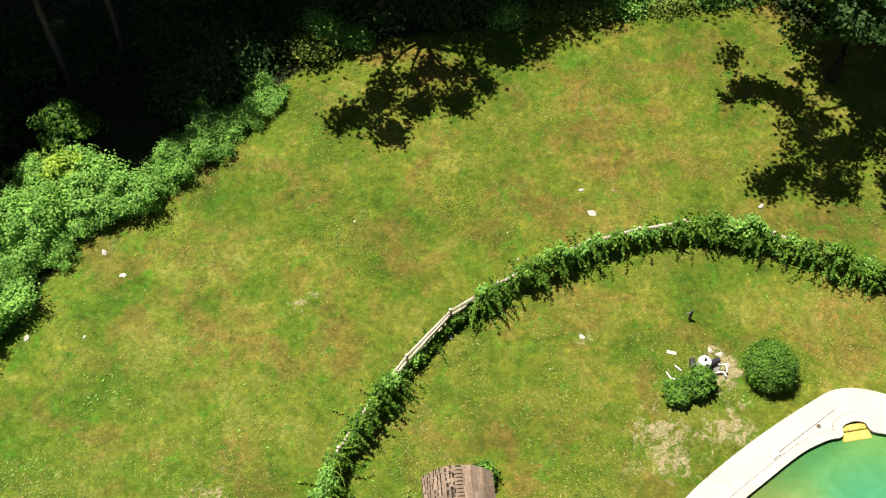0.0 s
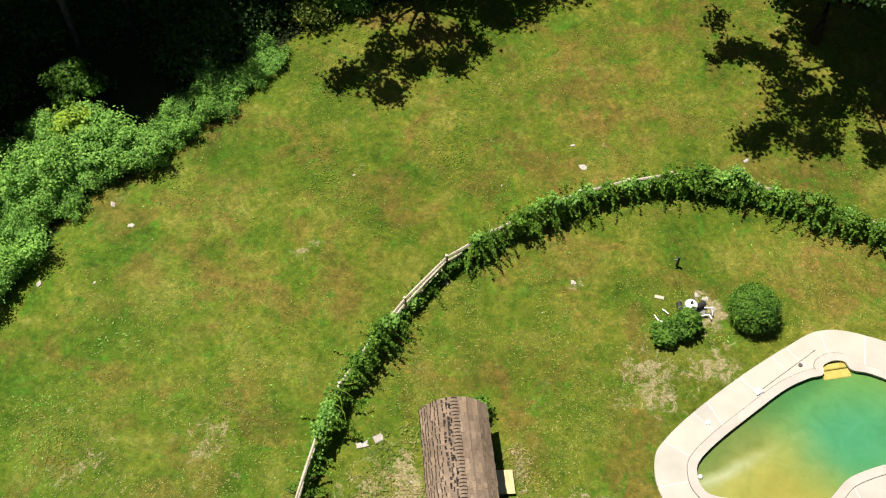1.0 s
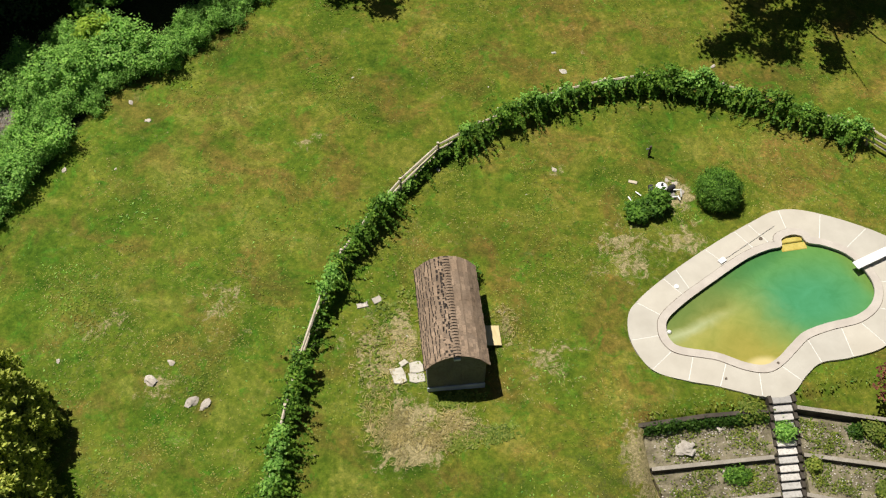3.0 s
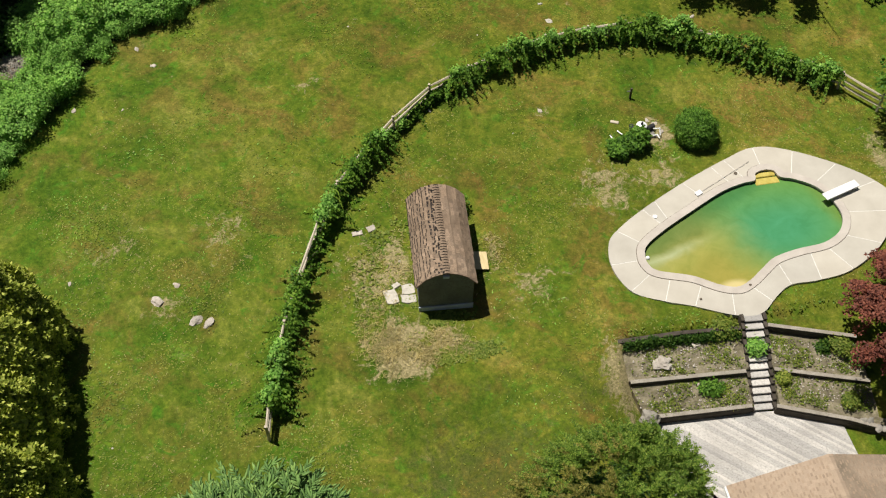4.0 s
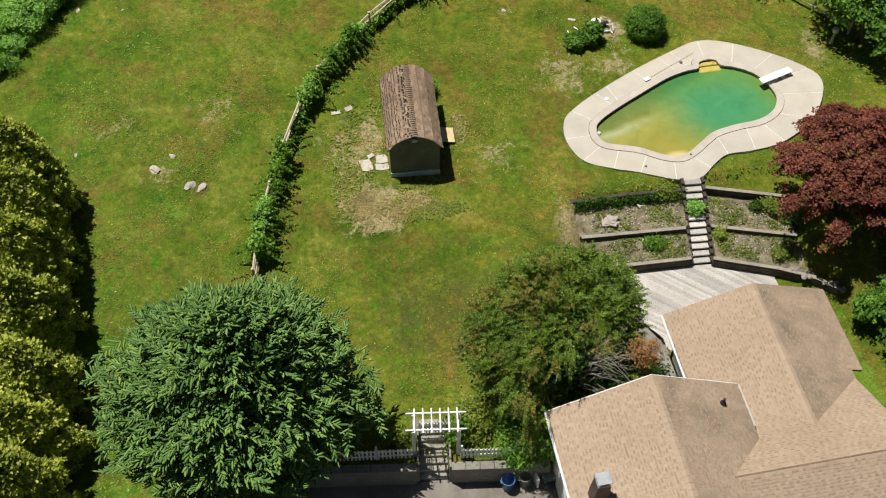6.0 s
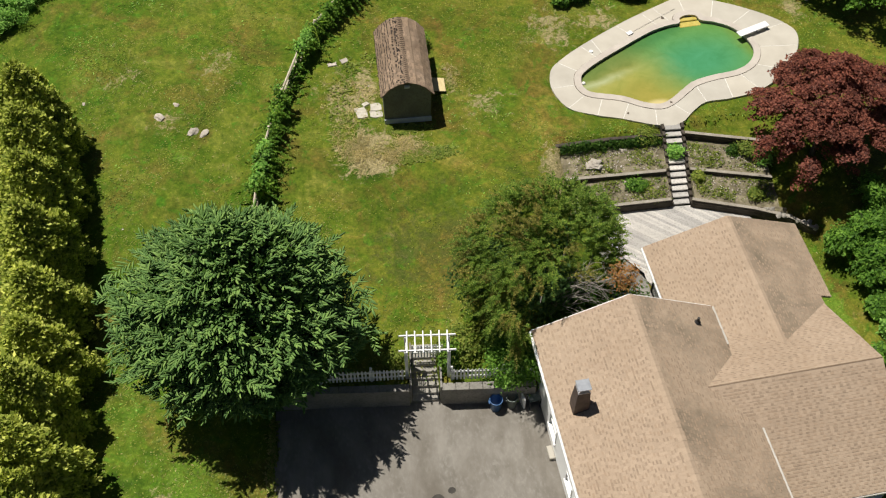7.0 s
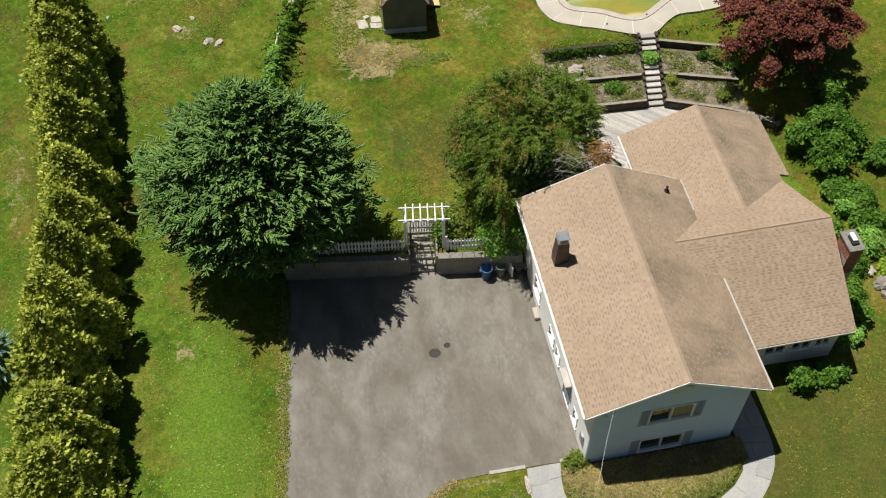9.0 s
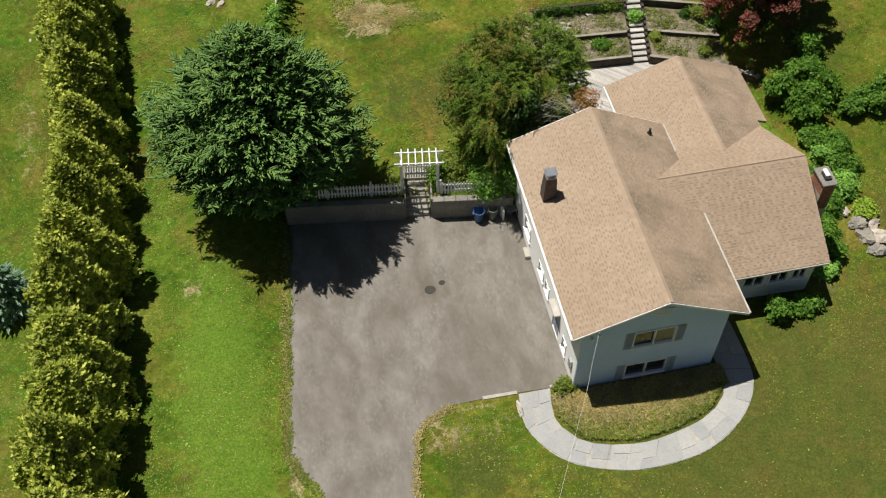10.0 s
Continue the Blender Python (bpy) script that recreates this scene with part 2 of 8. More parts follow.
CURTAIN = surface("yellow_curtain", (0.20, 0.165, 0.075), (0.34, 0.29, 0.15), None, 5, 8, 0.35, 0.1, 0.003, stretch=(6, 1, 1))
TRIM = surface("white_paint", (0.78, 0.78, 0.77), (0.84, 0.84, 0.83), None, 1.5, 12, 0.5, 0.1, 0.002, 0.4)
PICKET = surface("picket_paint", (0.66, 0.67, 0.67), (0.80, 0.80, 0.79), (0.58, 0.58, 0.56), 3.0, 14, 0.6, 0.15, 0.003)
SHUTTER = surface("shutter_paint", (0.30, 0.34, 0.40), (0.37, 0.41, 0.46), None, 2, 15, 0.6, 0.1, 0.003)
SHINGLE = surface("tan_shingles", (0.355, 0.268, 0.195), (0.405, 0.312, 0.232), (0.32, 0.24, 0.175), 0.3, 26, 0.92, 0.5, 0.006, 0.15, vary=0.2, island=True, tabs=True)
SHINGLE_ONE = surface("tan_shingle_piece", (0.355, 0.268, 0.195), (0.405, 0.312, 0.232), (0.32, 0.24, 0.175), 0.3, 26, 0.92, 0.5, 0.006, 0.15, vary=0.2, tabs=True)
SHINGLE_DARK = surface("dark_shingle_tabs", (0.302, 0.224, 0.160), (0.345, 0.262, 0.192), (0.28, 0.21, 0.15), 0.3, 26, 0.92, 0.5, 0.006, 0.15, vary=0.12, island=True)
SHINGLE_STAINED = surface("stained_tan_shingles", (0.345, 0.262, 0.190), (0.395, 0.305, 0.225), (0.31, 0.235, 0.17), 0.3, 26, 0.92, 0.5, 0.006, 0.15, vary=0.2, island=True, tabs=True, stain=(0.165, 0.135, 0.098))
SHEDROOF = surface("brown_shingles", (0.215, 0.155, 0.108), (0.305, 0.228, 0.165), (0.16, 0.115, 0.08), 0.9, 16, 0.95, 0.5, 0.008, 0.15, vary=0.22, island=True)
SHEDWORN = surface("worn_shingle_edges", (0.030, 0.024, 0.020), (0.055, 0.043, 0.035), None, 3, 20, 0.95, 0.2)
SHEDWALL = surface("dark_shed_siding", (0.125, 0.132, 0.125), (0.18, 0.188, 0.172), (0.10, 0.10, 0.092), 1.2, 9, 0.8, 0.3, 0.005)
BLUEGREY = surface("skirting_blue_grey", (0.42, 0.47, 0.52), (0.52, 0.57, 0.62), None, 2, 12, 0.7, 0.2)
PLY = surface("plywood", (0.55, 0.44, 0.23), (0.66, 0.54, 0.30), None, 2, 20, 0.75, 0.2, 0.003, stretch=(6, 1, 1))
BRICK = surface("brick", (0.26, 0.12, 0.085), (0.36, 0.18, 0.13), (0.20, 0.10, 0.075), 5, 30, 0.9, 0.4, 0.004, 0.2, vary=0.25)
MORTAR = surface("mortar", (0.36, 0.34, 0.30), (0.46, 0.43, 0.39), None, 4, 30, 0.95, 0.3)
METAL = surface("galvanised_metal", (0.45, 0.47, 0.50), (0.58, 0.60, 0.63), None, 4, 20, 0.35, 0.05, 0.002, 0.5, 0.9)
CHASE = surface("chimney_brown_metal", (0.075, 0.055, 0.048), (0.12, 0.09, 0.08), None, 3, 20, 0.6, 0.15, 0.003)
BLACK = surface("black_rubber", (0.02, 0.02, 0.022), (0.04, 0.04, 0.042), None, 3, 20, 0.6, 0.1)
GLASS = surface("dark_window_glass", (0.018, 0.022, 0.028), (0.03, 0.034, 0.04), None, 1, 5, 0.04, 0.0, 0, 0.7)
WHITESTONE = surface("whitish_stone", (0.42, 0.39, 0.34), (0.57, 0.54, 0.48), (0.36, 0.34, 0.28), 2.5, 9, 0.9, 0.6, 0.02, 0.2, vary=0.08)
STONE = surface("pale_stone", (0.40, 0.35, 0.30), (0.58, 0.53, 0.47), (0.30, 0.27, 0.22), 2.5, 11, 0.9, 0.7, 0.03, 0.2, vary=0.12)
GREYSTONE = surface("grey_boulder", (0.20, 0.185, 0.16), (0.34, 0.315, 0.28), (0.20, 0.20, 0.17), 1.8, 9, 0.95, 0.8, 0.04, 0.15, vary=0.12)
FLAG = surface("flagstone", (0.335, 0.345, 0.355), (0.405, 0.400, 0.385), (0.30, 0.305, 0.30), 0.9, 9, 0.8, 0.3, 0.006, 0.3, vary=0.10)
SOIL = surface("garden_soil", (0.105, 0.088, 0.060), (0.31, 0.265, 0.185), (0.14, 0.145, 0.055), 2.2, 12, 0.97, 0.9, 0.04, 0.1)
BARK = surface("bark", (0.095, 0.075, 0.06), (0.16, 0.135, 0.11), (0.06, 0.05, 0.04), 3, 16, 0.95, 0.8, 0.02, 0.1)
PALEBARK = surface("pale_bare_wood", (0.22, 0.20, 0.17), (0.36, 0.33, 0.29), None, 3, 16, 0.9, 0.5, 0.01, 0.1)
PLASTIC_W = surface("white_plastic", (0.78, 0.78, 0.77), (0.84, 0.84, 0.83), None, 4, 12, 0.4, 0.05, 0.002, 0.5)
PLASTIC_B = surface("blue_plastic", (0.03, 0.09, 0.22), (0.05, 0.13, 0.29), None, 4, 12, 0.4, 0.05, 0.002, 0.5)
PLASTIC_G = surface("grey_green_plastic", (0.12, 0.15, 0.14), (0.20, 0.23, 0.21), None, 4, 12, 0.5, 0.05, 0.002, 0.4)
PATCH = surface("tar_patch", (0.045, 0.04, 0.035), (0.065, 0.06, 0.052), None, 4, 25, 0.85, 0.2)
ALGAE = surface("algae_step", (0.42, 0.33, 0.06), (0.55, 0.45, 0.12), (0.35, 0.30, 0.08), 3, 14, 0.6, 0.2)

MULCH = surface("brown_mulch", (0.20, 0.145, 0.10), (0.33, 0.25, 0.18), (0.15, 0.11, 0.075), 4, 14, 0.95, 0.9, 0.04, 0.1)
L_VINE = leafy("vine_leaves", (0.038, 0.088, 0.012), (0.080, 0.172, 0.020), (0.190, 0.300, 0.046))
L_BRAMBLE = leafy("bramble_leaves", (0.070, 0.165, 0.032), (0.155, 0.310, 0.060), (0.275, 0.45, 0.105))
L_YELLOW = leafy("yellow_green_leaves", (0.14, 0.23, 0.025), (0.235, 0.345, 0.045), (0.33, 0.44, 0.075))
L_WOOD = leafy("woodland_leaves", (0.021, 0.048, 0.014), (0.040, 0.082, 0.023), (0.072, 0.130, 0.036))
L_THUJA = leafy("arborvitae_leaves", (0.110, 0.152, 0.024), (0.255, 0.298, 0.050), (0.50, 0.53, 0.135), 0.4)
L_SPRUCE = leafy("spruce_needles", (0.058, 0.112, 0.036), (0.094, 0.176, 0.052), (0.168, 0.264, 0.078), 0.15)
L_BLUE = leafy("blue_spruce_needles", (0.12, 0.20, 0.15), (0.19, 0.29, 0.225), (0.28, 0.39, 0.31), 0.3)
L_YEW = leafy("yew_leaves", (0.042, 0.086, 0.013), (0.090, 0.154, 0.022), (0.185, 0.246, 0.046))
L_RED = leafy("red_maple_leaves", (0.050, 0.016, 0.013), (0.120, 0.039, 0.030), (0.235, 0.088, 0.062), 0.35)
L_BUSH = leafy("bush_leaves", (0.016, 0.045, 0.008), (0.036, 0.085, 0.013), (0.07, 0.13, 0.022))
L_SHRUB = leafy("shrub_leaves", (0.032, 0.080, 0.012), (0.074, 0.165, 0.022), (0.150, 0.270, 0.042))
L_GRASS = leafy("weed_leaves", (0.07, 0.115, 0.018), (0.13, 0.18, 0.028), (0.22, 0.24, 0.055))
L_LAWN = leafy("lawn_blades", (0.070, 0.098, 0.010), (0.120, 0.146, 0.018), (0.205, 0.208, 0.044), 0.3)
L_STRAW = leafy("dry_grass", (0.18, 0.150, 0.058), (0.29, 0.245, 0.11), (0.42, 0.36, 0.19))
L_DRY = leafy("dry_olive_leaves", (0.072, 0.080, 0.016), (0.135, 0.136, 0.030), (0.235, 0.210, 0.058))
L_ORANGE = leafy("dying_leaves", (0.18, 0.085, 0.03), (0.26, 0.13, 0.045), (0.32, 0.18, 0.07))


# ---- building helpers ----
def thing(name, loc=(0, 0, 0), rz=0.0, label="", category="", group="", kind=""):
    ob = new(name)
    ob.empty_display_size = 0.2
    ob.matrix_world = pose(*loc, 0, 0, rz)
    return tagged(ob, label, category, group, kind)


def part(name, bm, material, parent=None, label="", smooth=False, loc=None):
    me = bpy.data.meshes.new(name)
    bm.normal_update()
    bm.to_mesh(me)
    bm.free()
    return mesh_part(name, me, material, parent, label, smooth, loc)


def mesh_part(name, me, material, parent=None, label="", smooth=False, loc=None):
    if material is not None:
        me.materials.append(material)
    if smooth:
        me.shade_smooth()
    ob = new(name, me)
    if parent is not None:
        ob.parent = parent
    if loc is not None:
        ob.location = loc
    return tagged(ob, label)


def box(bm, x0, x1, y0, y1, z0, z1, bevel=0.0, m=None):
    made = bmesh.ops.create_cube(bm, size=1.0)["verts"]
    for v in made:
        v.co = ((x0 + x1) / 2 + v.co.x * (x1 - x0), (y0 + y1) / 2 + v.co.y * (y1 - y0), (z0 + z1) / 2 + v.co.z * (z1 - z0))
    if bevel:
        edges = list({e for v in made for e in v.link_edges})
        made = list({v for f in bmesh.ops.bevel(bm, geom=edges, offset=bevel, segments=1, affect="EDGES")["faces"] for v in f.verts} | {v for v in made if v.is_valid})
    if m is not None:
        bmesh.ops.transform(bm, matrix=m, verts=made)
    return bm


def boxed(*a, **k):
    return box(bmesh.new(), *a, **k)


def prism(bm, ring, z0, z1):
    """A slab over a closed outline; z0 and z1 may be functions of x, y."""
    lo = z0 if callable(z0) else (lambda x, y: z0)
    hi = z1 if callable(z1) else (lambda x, y: z1)
    a = [bm.verts.new((x, y, lo(x, y))) for x, y in ring]
    b = [bm.verts.new((x, y, hi(x, y))) for x, y in ring]
    bm.faces.new(b)
    bm.faces.new(a[::-1])
    for i in range(len(ring)):
        j = (i + 1) % len(ring)
        bm.faces.new((a[i], a[j], b[j], b[i]))
    bmesh.ops.recalc_face_normals(bm, faces=bm.faces)
    return bm


def tube(bm, points, radii, sides=7):
    """A tapered tube along points."""
    rings = []
    for i, p in enumerate(points):
        p = Vector(p)
        d = (Vector(points[min(i + 1, len(points) - 1)]) - Vector(points[max(i - 1, 0)])).normalized()
        u = d.cross(Vector((0, 0, 1)))
        u = u.normalized() if u.length > 1e-3 else Vector((1, 0, 0))
        w = d.cross(u)
        rings.append([bm.verts.new(p + radii[i] * (math.cos(a) * u + math.sin(a) * w)) for a in (2 * math.pi * k / sides for k in range(sides))])
    for r, s in zip(rings, rings[1:]):
        for k in range(sides):
            bm.faces.new((r[k], r[(k + 1) % sides], s[(k + 1) % sides], s[k]))
    bm.faces.new(rings[0][::-1])
    bm.faces.new(rings[-1])
    return bm


def curve_through(points, n=12, closed=True):
    """A smooth line through the points of a plan."""
    p = [np.array(q, float) for q in points]
    k, out = len(p), []
    for i in range(k if closed else k - 1):
        a, b, c, d = (p[j % k] if closed else p[min(max(j, 0), k - 1)] for j in (i - 1, i, i + 1, i + 2))
        for s in np.linspace(0, 1, n, endpoint=False):
            out.append(0.5 * (2 * b + (c - a) * s + (2 * a - 5 * b + 4 * c - d) * s**2 + (3 * b - a - 3 * c + d) * s**3))
    if not closed:
        out.append(p[-1])
    return [tuple(map(float, q)) for q in out]


def quads(name, corners):
    """One mesh from an array (n, 4, 3) of loose quads."""
    n = len(corners)
    me = bpy.data.meshes.new(name)
    me.vertices.add(4 * n)
    me.vertices.foreach_set("co", np.ascontiguousarray(corners, dtype=np.float32).ravel())
    me.loops.add(4 * n)
    me.loops.foreach_set("vertex_index", np.arange(4 * n, dtype=np.int32))
    me.polygons.add(n)
    me.polygons.foreach_set("loop_start", np.arange(0, 4 * n, 4, dtype=np.int32))
    me.update(calc_edges=True)
    return me


def unit(v):
    return v / np.maximum(np.linalg.norm(v, axis=-1, keepdims=True), 1e-9)


def leaf_quads(c, along, across, length, width):
    """Diamond leaves at c, with their long and short axes."""
    l, w = np.asarray(length)[..., None] / 2, np.asarray(width)[..., None] / 2
    return np.stack([c - along * l, c + across * w - along * l * 0.15, c + along * l, c - across * w - along * l * 0.15], 1)


def scatter_leaves(rng, c, out, length, width, up=0.5, spread=0.7):
    """Leaves that face outwards and upwards, with some disorder."""
    n = len(c)
    normal = unit(unit(out) + np.array((0, 0, up)) + rng.normal(0, spread, (n, 3)))
    along = unit(np.cross(normal, rng.normal(0, 1, (n, 3))))
    across = np.cross(normal, along)
    size = rng.uniform(0.65, 1.35, n)
    return leaf_quads(c, along, across, length * size, width * size)


def spindles(name, base, d, length, radius, sides=5):
    """Rounded fingers, each one closed round its axis."""
    n = len(base)
    s1 = unit(np.cross(d, np.array((0.31, 0.17, 0.93))))
    s2 = np.cross(d, s1)
    verts = np.empty((n, 4, sides, 3))
    for i, (s, r) in enumerate(((0.0, 0.5), (0.25, 1.0), (0.75, 0.9), (1.0, 0.15))):
        for k in range(sides):
            a = 2 * math.pi * k / sides
            verts[:, i, k] = base + d * (length * s)[:, None] + (s1 * math.cos(a) + s2 * math.sin(a)) * (radius * r)[:, None]
    one = np.array([(i * sides + k, i * sides + (k + 1) % sides, (i + 1) * sides + (k + 1) % sides, (i + 1) * sides + k) for i in range(3) for k in range(sides)])
    idx = (one[None] + (np.arange(n) * 4 * sides)[:, None, None]).reshape(-1)
    me = bpy.data.meshes.new(name)
    me.vertices.add(n * 4 * sides)
    me.vertices.foreach_set("co", verts.astype(np.float32).ravel())
    me.loops.add(len(idx))
    me.loops.foreach_set("vertex_index", idx.astype(np.int32))
    me.polygons.add(len(idx) // 4)
    me.polygons.foreach_set("loop_start", np.arange(0, len(idx), 4, dtype=np.int32))
    me.update(calc_edges=True)
    return me


# ---- ground ----
def smooth(v):
    v = np.clip(v, 0.0, 1.0)
    return v * v * (3 - 2 * v)


def upper(x, y):
    a, b = np.clip(x, -27, 25) / 10, (np.clip(y, 15, 56) - 30) / 10
    return 2.374 - 0.191 * a + 0.388 * b - 0.023 * a * a - 0.284 * a * b - 0.044 * b * b + 0.078 * b**3 + 0.149 * a * b * b


def wall_line(x):
    return 11.83 - 0.150 * (np.clip(x, -12.3, -0.3) + 5.95)


def ground_z(x, y, north=None):
    x, y = np.asarray(x, float), np.asarray(y, float)
    up = upper(x, y)
    south = -0.02 * np.clip(-y, 0, 60) - 0.03 * np.clip(x - 8, 0, 12) * smooth((12 - y) / 10)
    bank = (0.075 * np.clip(y, -4, 22) + 0.33) * smooth((-12.75 - 0.1 * np.clip(8 - y, 0, 10) - x) / 3.2)
    west = bank + (up - bank) * smooth((y - 9) / 9)
    behind = (up + 0.12) * smooth((5.3 - x) / 4.5) - 0.08 * smooth((x - 2) / 3)
    step = smooth((y - 20.2) / 4.0)
    behind = behind + (up - behind - 0.35 * (y < 24.6) * (x > 4.4) * (x < 15.2)) * step
    east_lawn = south + (up - south) * smooth((y - 9) / 17)
    behind = behind + (east_lawn - behind) * smooth((x - 15.5) / 3)
    is_north = (y > wall_line(x)) if north is None else north
    mid = np.where(is_north, up, south)
    z = np.where(x < -12.25, west + south * (x > -60), mid)
    wall_y = np.interp(x, [13.6, 15.1, 16.3, 18.0], [19.55, 18.75, 17.6, 16.6])
    rise = np.minimum((0.62 + 0.26 * np.clip(y - wall_y, 0, 9)) * smooth((y - wall_y) / 0.5), up) * smooth((x - 14.5) / 0.6) * smooth((18.6 - x) / 2.0)
    behind = np.where((y > 16.5) & (y < 25) & (rise > 0.05), np.maximum(behind, rise), behind)
    return np.where(x > -0.3, np.where(y > 11.9, behind, np.where(x > 8, east_lawn, south)), z)


def near(x, y, spots):
    v = np.zeros_like(x)
    for cx, cy, rx, ry, a in spots:
        v = np.maximum(v, a * np.clip(1.25 - np.hypot((x - cx) / rx, (y - cy) / ry), 0, 1))
    return v


BARE = [(-6.5, 29.4, 1.9, 3.0, 0.58), (-5.6, 26.0, 2.3, 1.6, 0.84), (-5.9, 25.0, 2.0, 1.1, 0.98), (-3.9, 25.7, 1.7, 1.2, 0.74), (-5.3, 30.2, 0.8, 1.9, 0.98), (9.4, 36.3, 1.0, 1.4, 0.95), (8.7, 33.6, 2.2, 1.3, 0.6), (6.0, 33.2, 1.9, 2.2, 0.62), (-0.7, 30.0, 0.5, 1.2, 0.7),
        (3.8, 22.9, 1.0, 2.2, 1.05), (-16.0, 29.7, 1.6, 1.2, 0.45), (-12.9, 2.5, 0.45, 6.5, 0.75), (-13.4, -2.0, 0.6, 1.2, 0.8), (-7.0, -0.2, 0.8, 0.9, 0.7), (-4.6, 0.0, 1.4, 0.4, 0.6), (3.0, -1.4, 3.8, 1.2, 1.1), (-17.5, 16.5, 1.0, 1.5, 0.45), (-25.5, 21.0, 1.0, 4, 0.5), (20.8, 33.6, 0.9, 2.2, 0.7), (3.8, 38.7, 0.6, 0.5, 0.6), (-8.6, 41.9, 0.6, 0.5, 0.6), (-7.8, 42.6, 0.6, 0.5, 0.6), (14.2, 4.2, 0.8, 1.8, 0.7), (-6.3, -1.3, 1.4, 0.9, 0.62), (-4.0, -1.2, 1.3, 0.8, 0.5), (-17.2, 8.8, 0.7, 0.9, 0.6), (1.0, 28.0, 1.8, 1.6, 0.52), (-18.0, 33.0, 2.0, 1.5, 0.4), (-13.0, 33.5, 1.5, 2.0, 0.38)]
LUSH = [(-20.0, 34.0, 3.5, 5.0, 0.42), (-16.5, 38.5, 3.5, 3.0, 0.36), (-12.5, 45.5, 4.0, 3.0, 0.36), (-1.0, 50.5, 4.5, 2.5, 0.36), (3.0, 47.0, 2.0, 2.0, 0.40), (-21.0, 27.0, 1.2, 4.0, 0.5), (7.5, 22.0, 2.5, 2.5, 0.4), (-1.5, 21.5, 3.5, 2.5, 0.42), (-15.5, 27.2, 1.3, 1.0, 0.6), (-20.5, 33.5, 1.4, 2.2, 0.55), (-9.8, 40.3, 0.9, 0.7, 0.6), (-18.5, 15.0, 1.2, 9, 0.55), (-16.3, 2.5, 3.0, 11.0, 0.98), (15.2, 14.0, 1.3, 4.0, 0.8), (-2.0, 25.2, 1.8, 0.9, 0.5), (2.2, 46.5, 2.2, 1.6, 0.4), (10.5, 34.4, 1.5, 1.0, 0.5), (-1.4, -3.0, 1.0, 0.8, 0.4), (15.3, 13.2, 1.0, 2.6, 0.9)]

DULL = [(16.0, -8.0, 24.0, 16.0, 1.1), (23.0, 3.0, 8.0, 10.0, 1.0), (-3.0, 19.0, 6.5, 5.0, 0.62), (20.0, 20.0, 4.0, 6.0, 0.7), (-2.5, 23.0, 4.0, 2.0, 0.4), (-5.2, -3.0, 2.6, 2.6, 0.8), (1.5, 22.0, 3.5, 3.5, 0.5)]


OUTER = [(5.07, 29.83), (4.82, 28.42), (5.34, 26.9), (6.64, 26.12), (7.89, 25.62), (9.69, 24.78), (10.92, 24.66), (12.05, 25.5), (12.9, 25.95), (14.28, 25.97), (16.01, 26.25), (17.9, 27.3), (19.2, 28.7), (19.88, 30.19), (19.5, 31.3), (18.0, 32.75), (15.75, 34.15), (14.13, 34.55), (12.51, 34.05), (9.99, 32.97), (7.45, 31.66), (5.82, 30.62)]


def inside(px, py, ring):
    r, hit = np.array(ring), np.zeros(np.shape(px), bool)
    for (x0, y0), (x1, y1) in zip(r, np.roll(r, -1, 0)):
        cross = (y0 > py) != (y1 > py)
        hit ^= cross & (px < (x1 - x0) * (py - y0) / (y1 - y0 + 1e-12) + x0)
    return hit


def POOL_HOLE(x, y):
    """Where the pool's pit lies under its terrace."""
    d = np.minimum(np.hypot((x - 8.6) / 2.6, (y - 29.2) / 2.2), np.minimum(np.hypot((x - 11.6) / 3.2, (y - 29.4) / 3.2), np.hypot((x - 14.9) / 2.9, (y - 30.1) / 3.0)))
    d = np.minimum(d, np.hypot((x - 10.3) / 2.0, (y - 27.6) / 1.8))
    return (d < 1).astype(float)


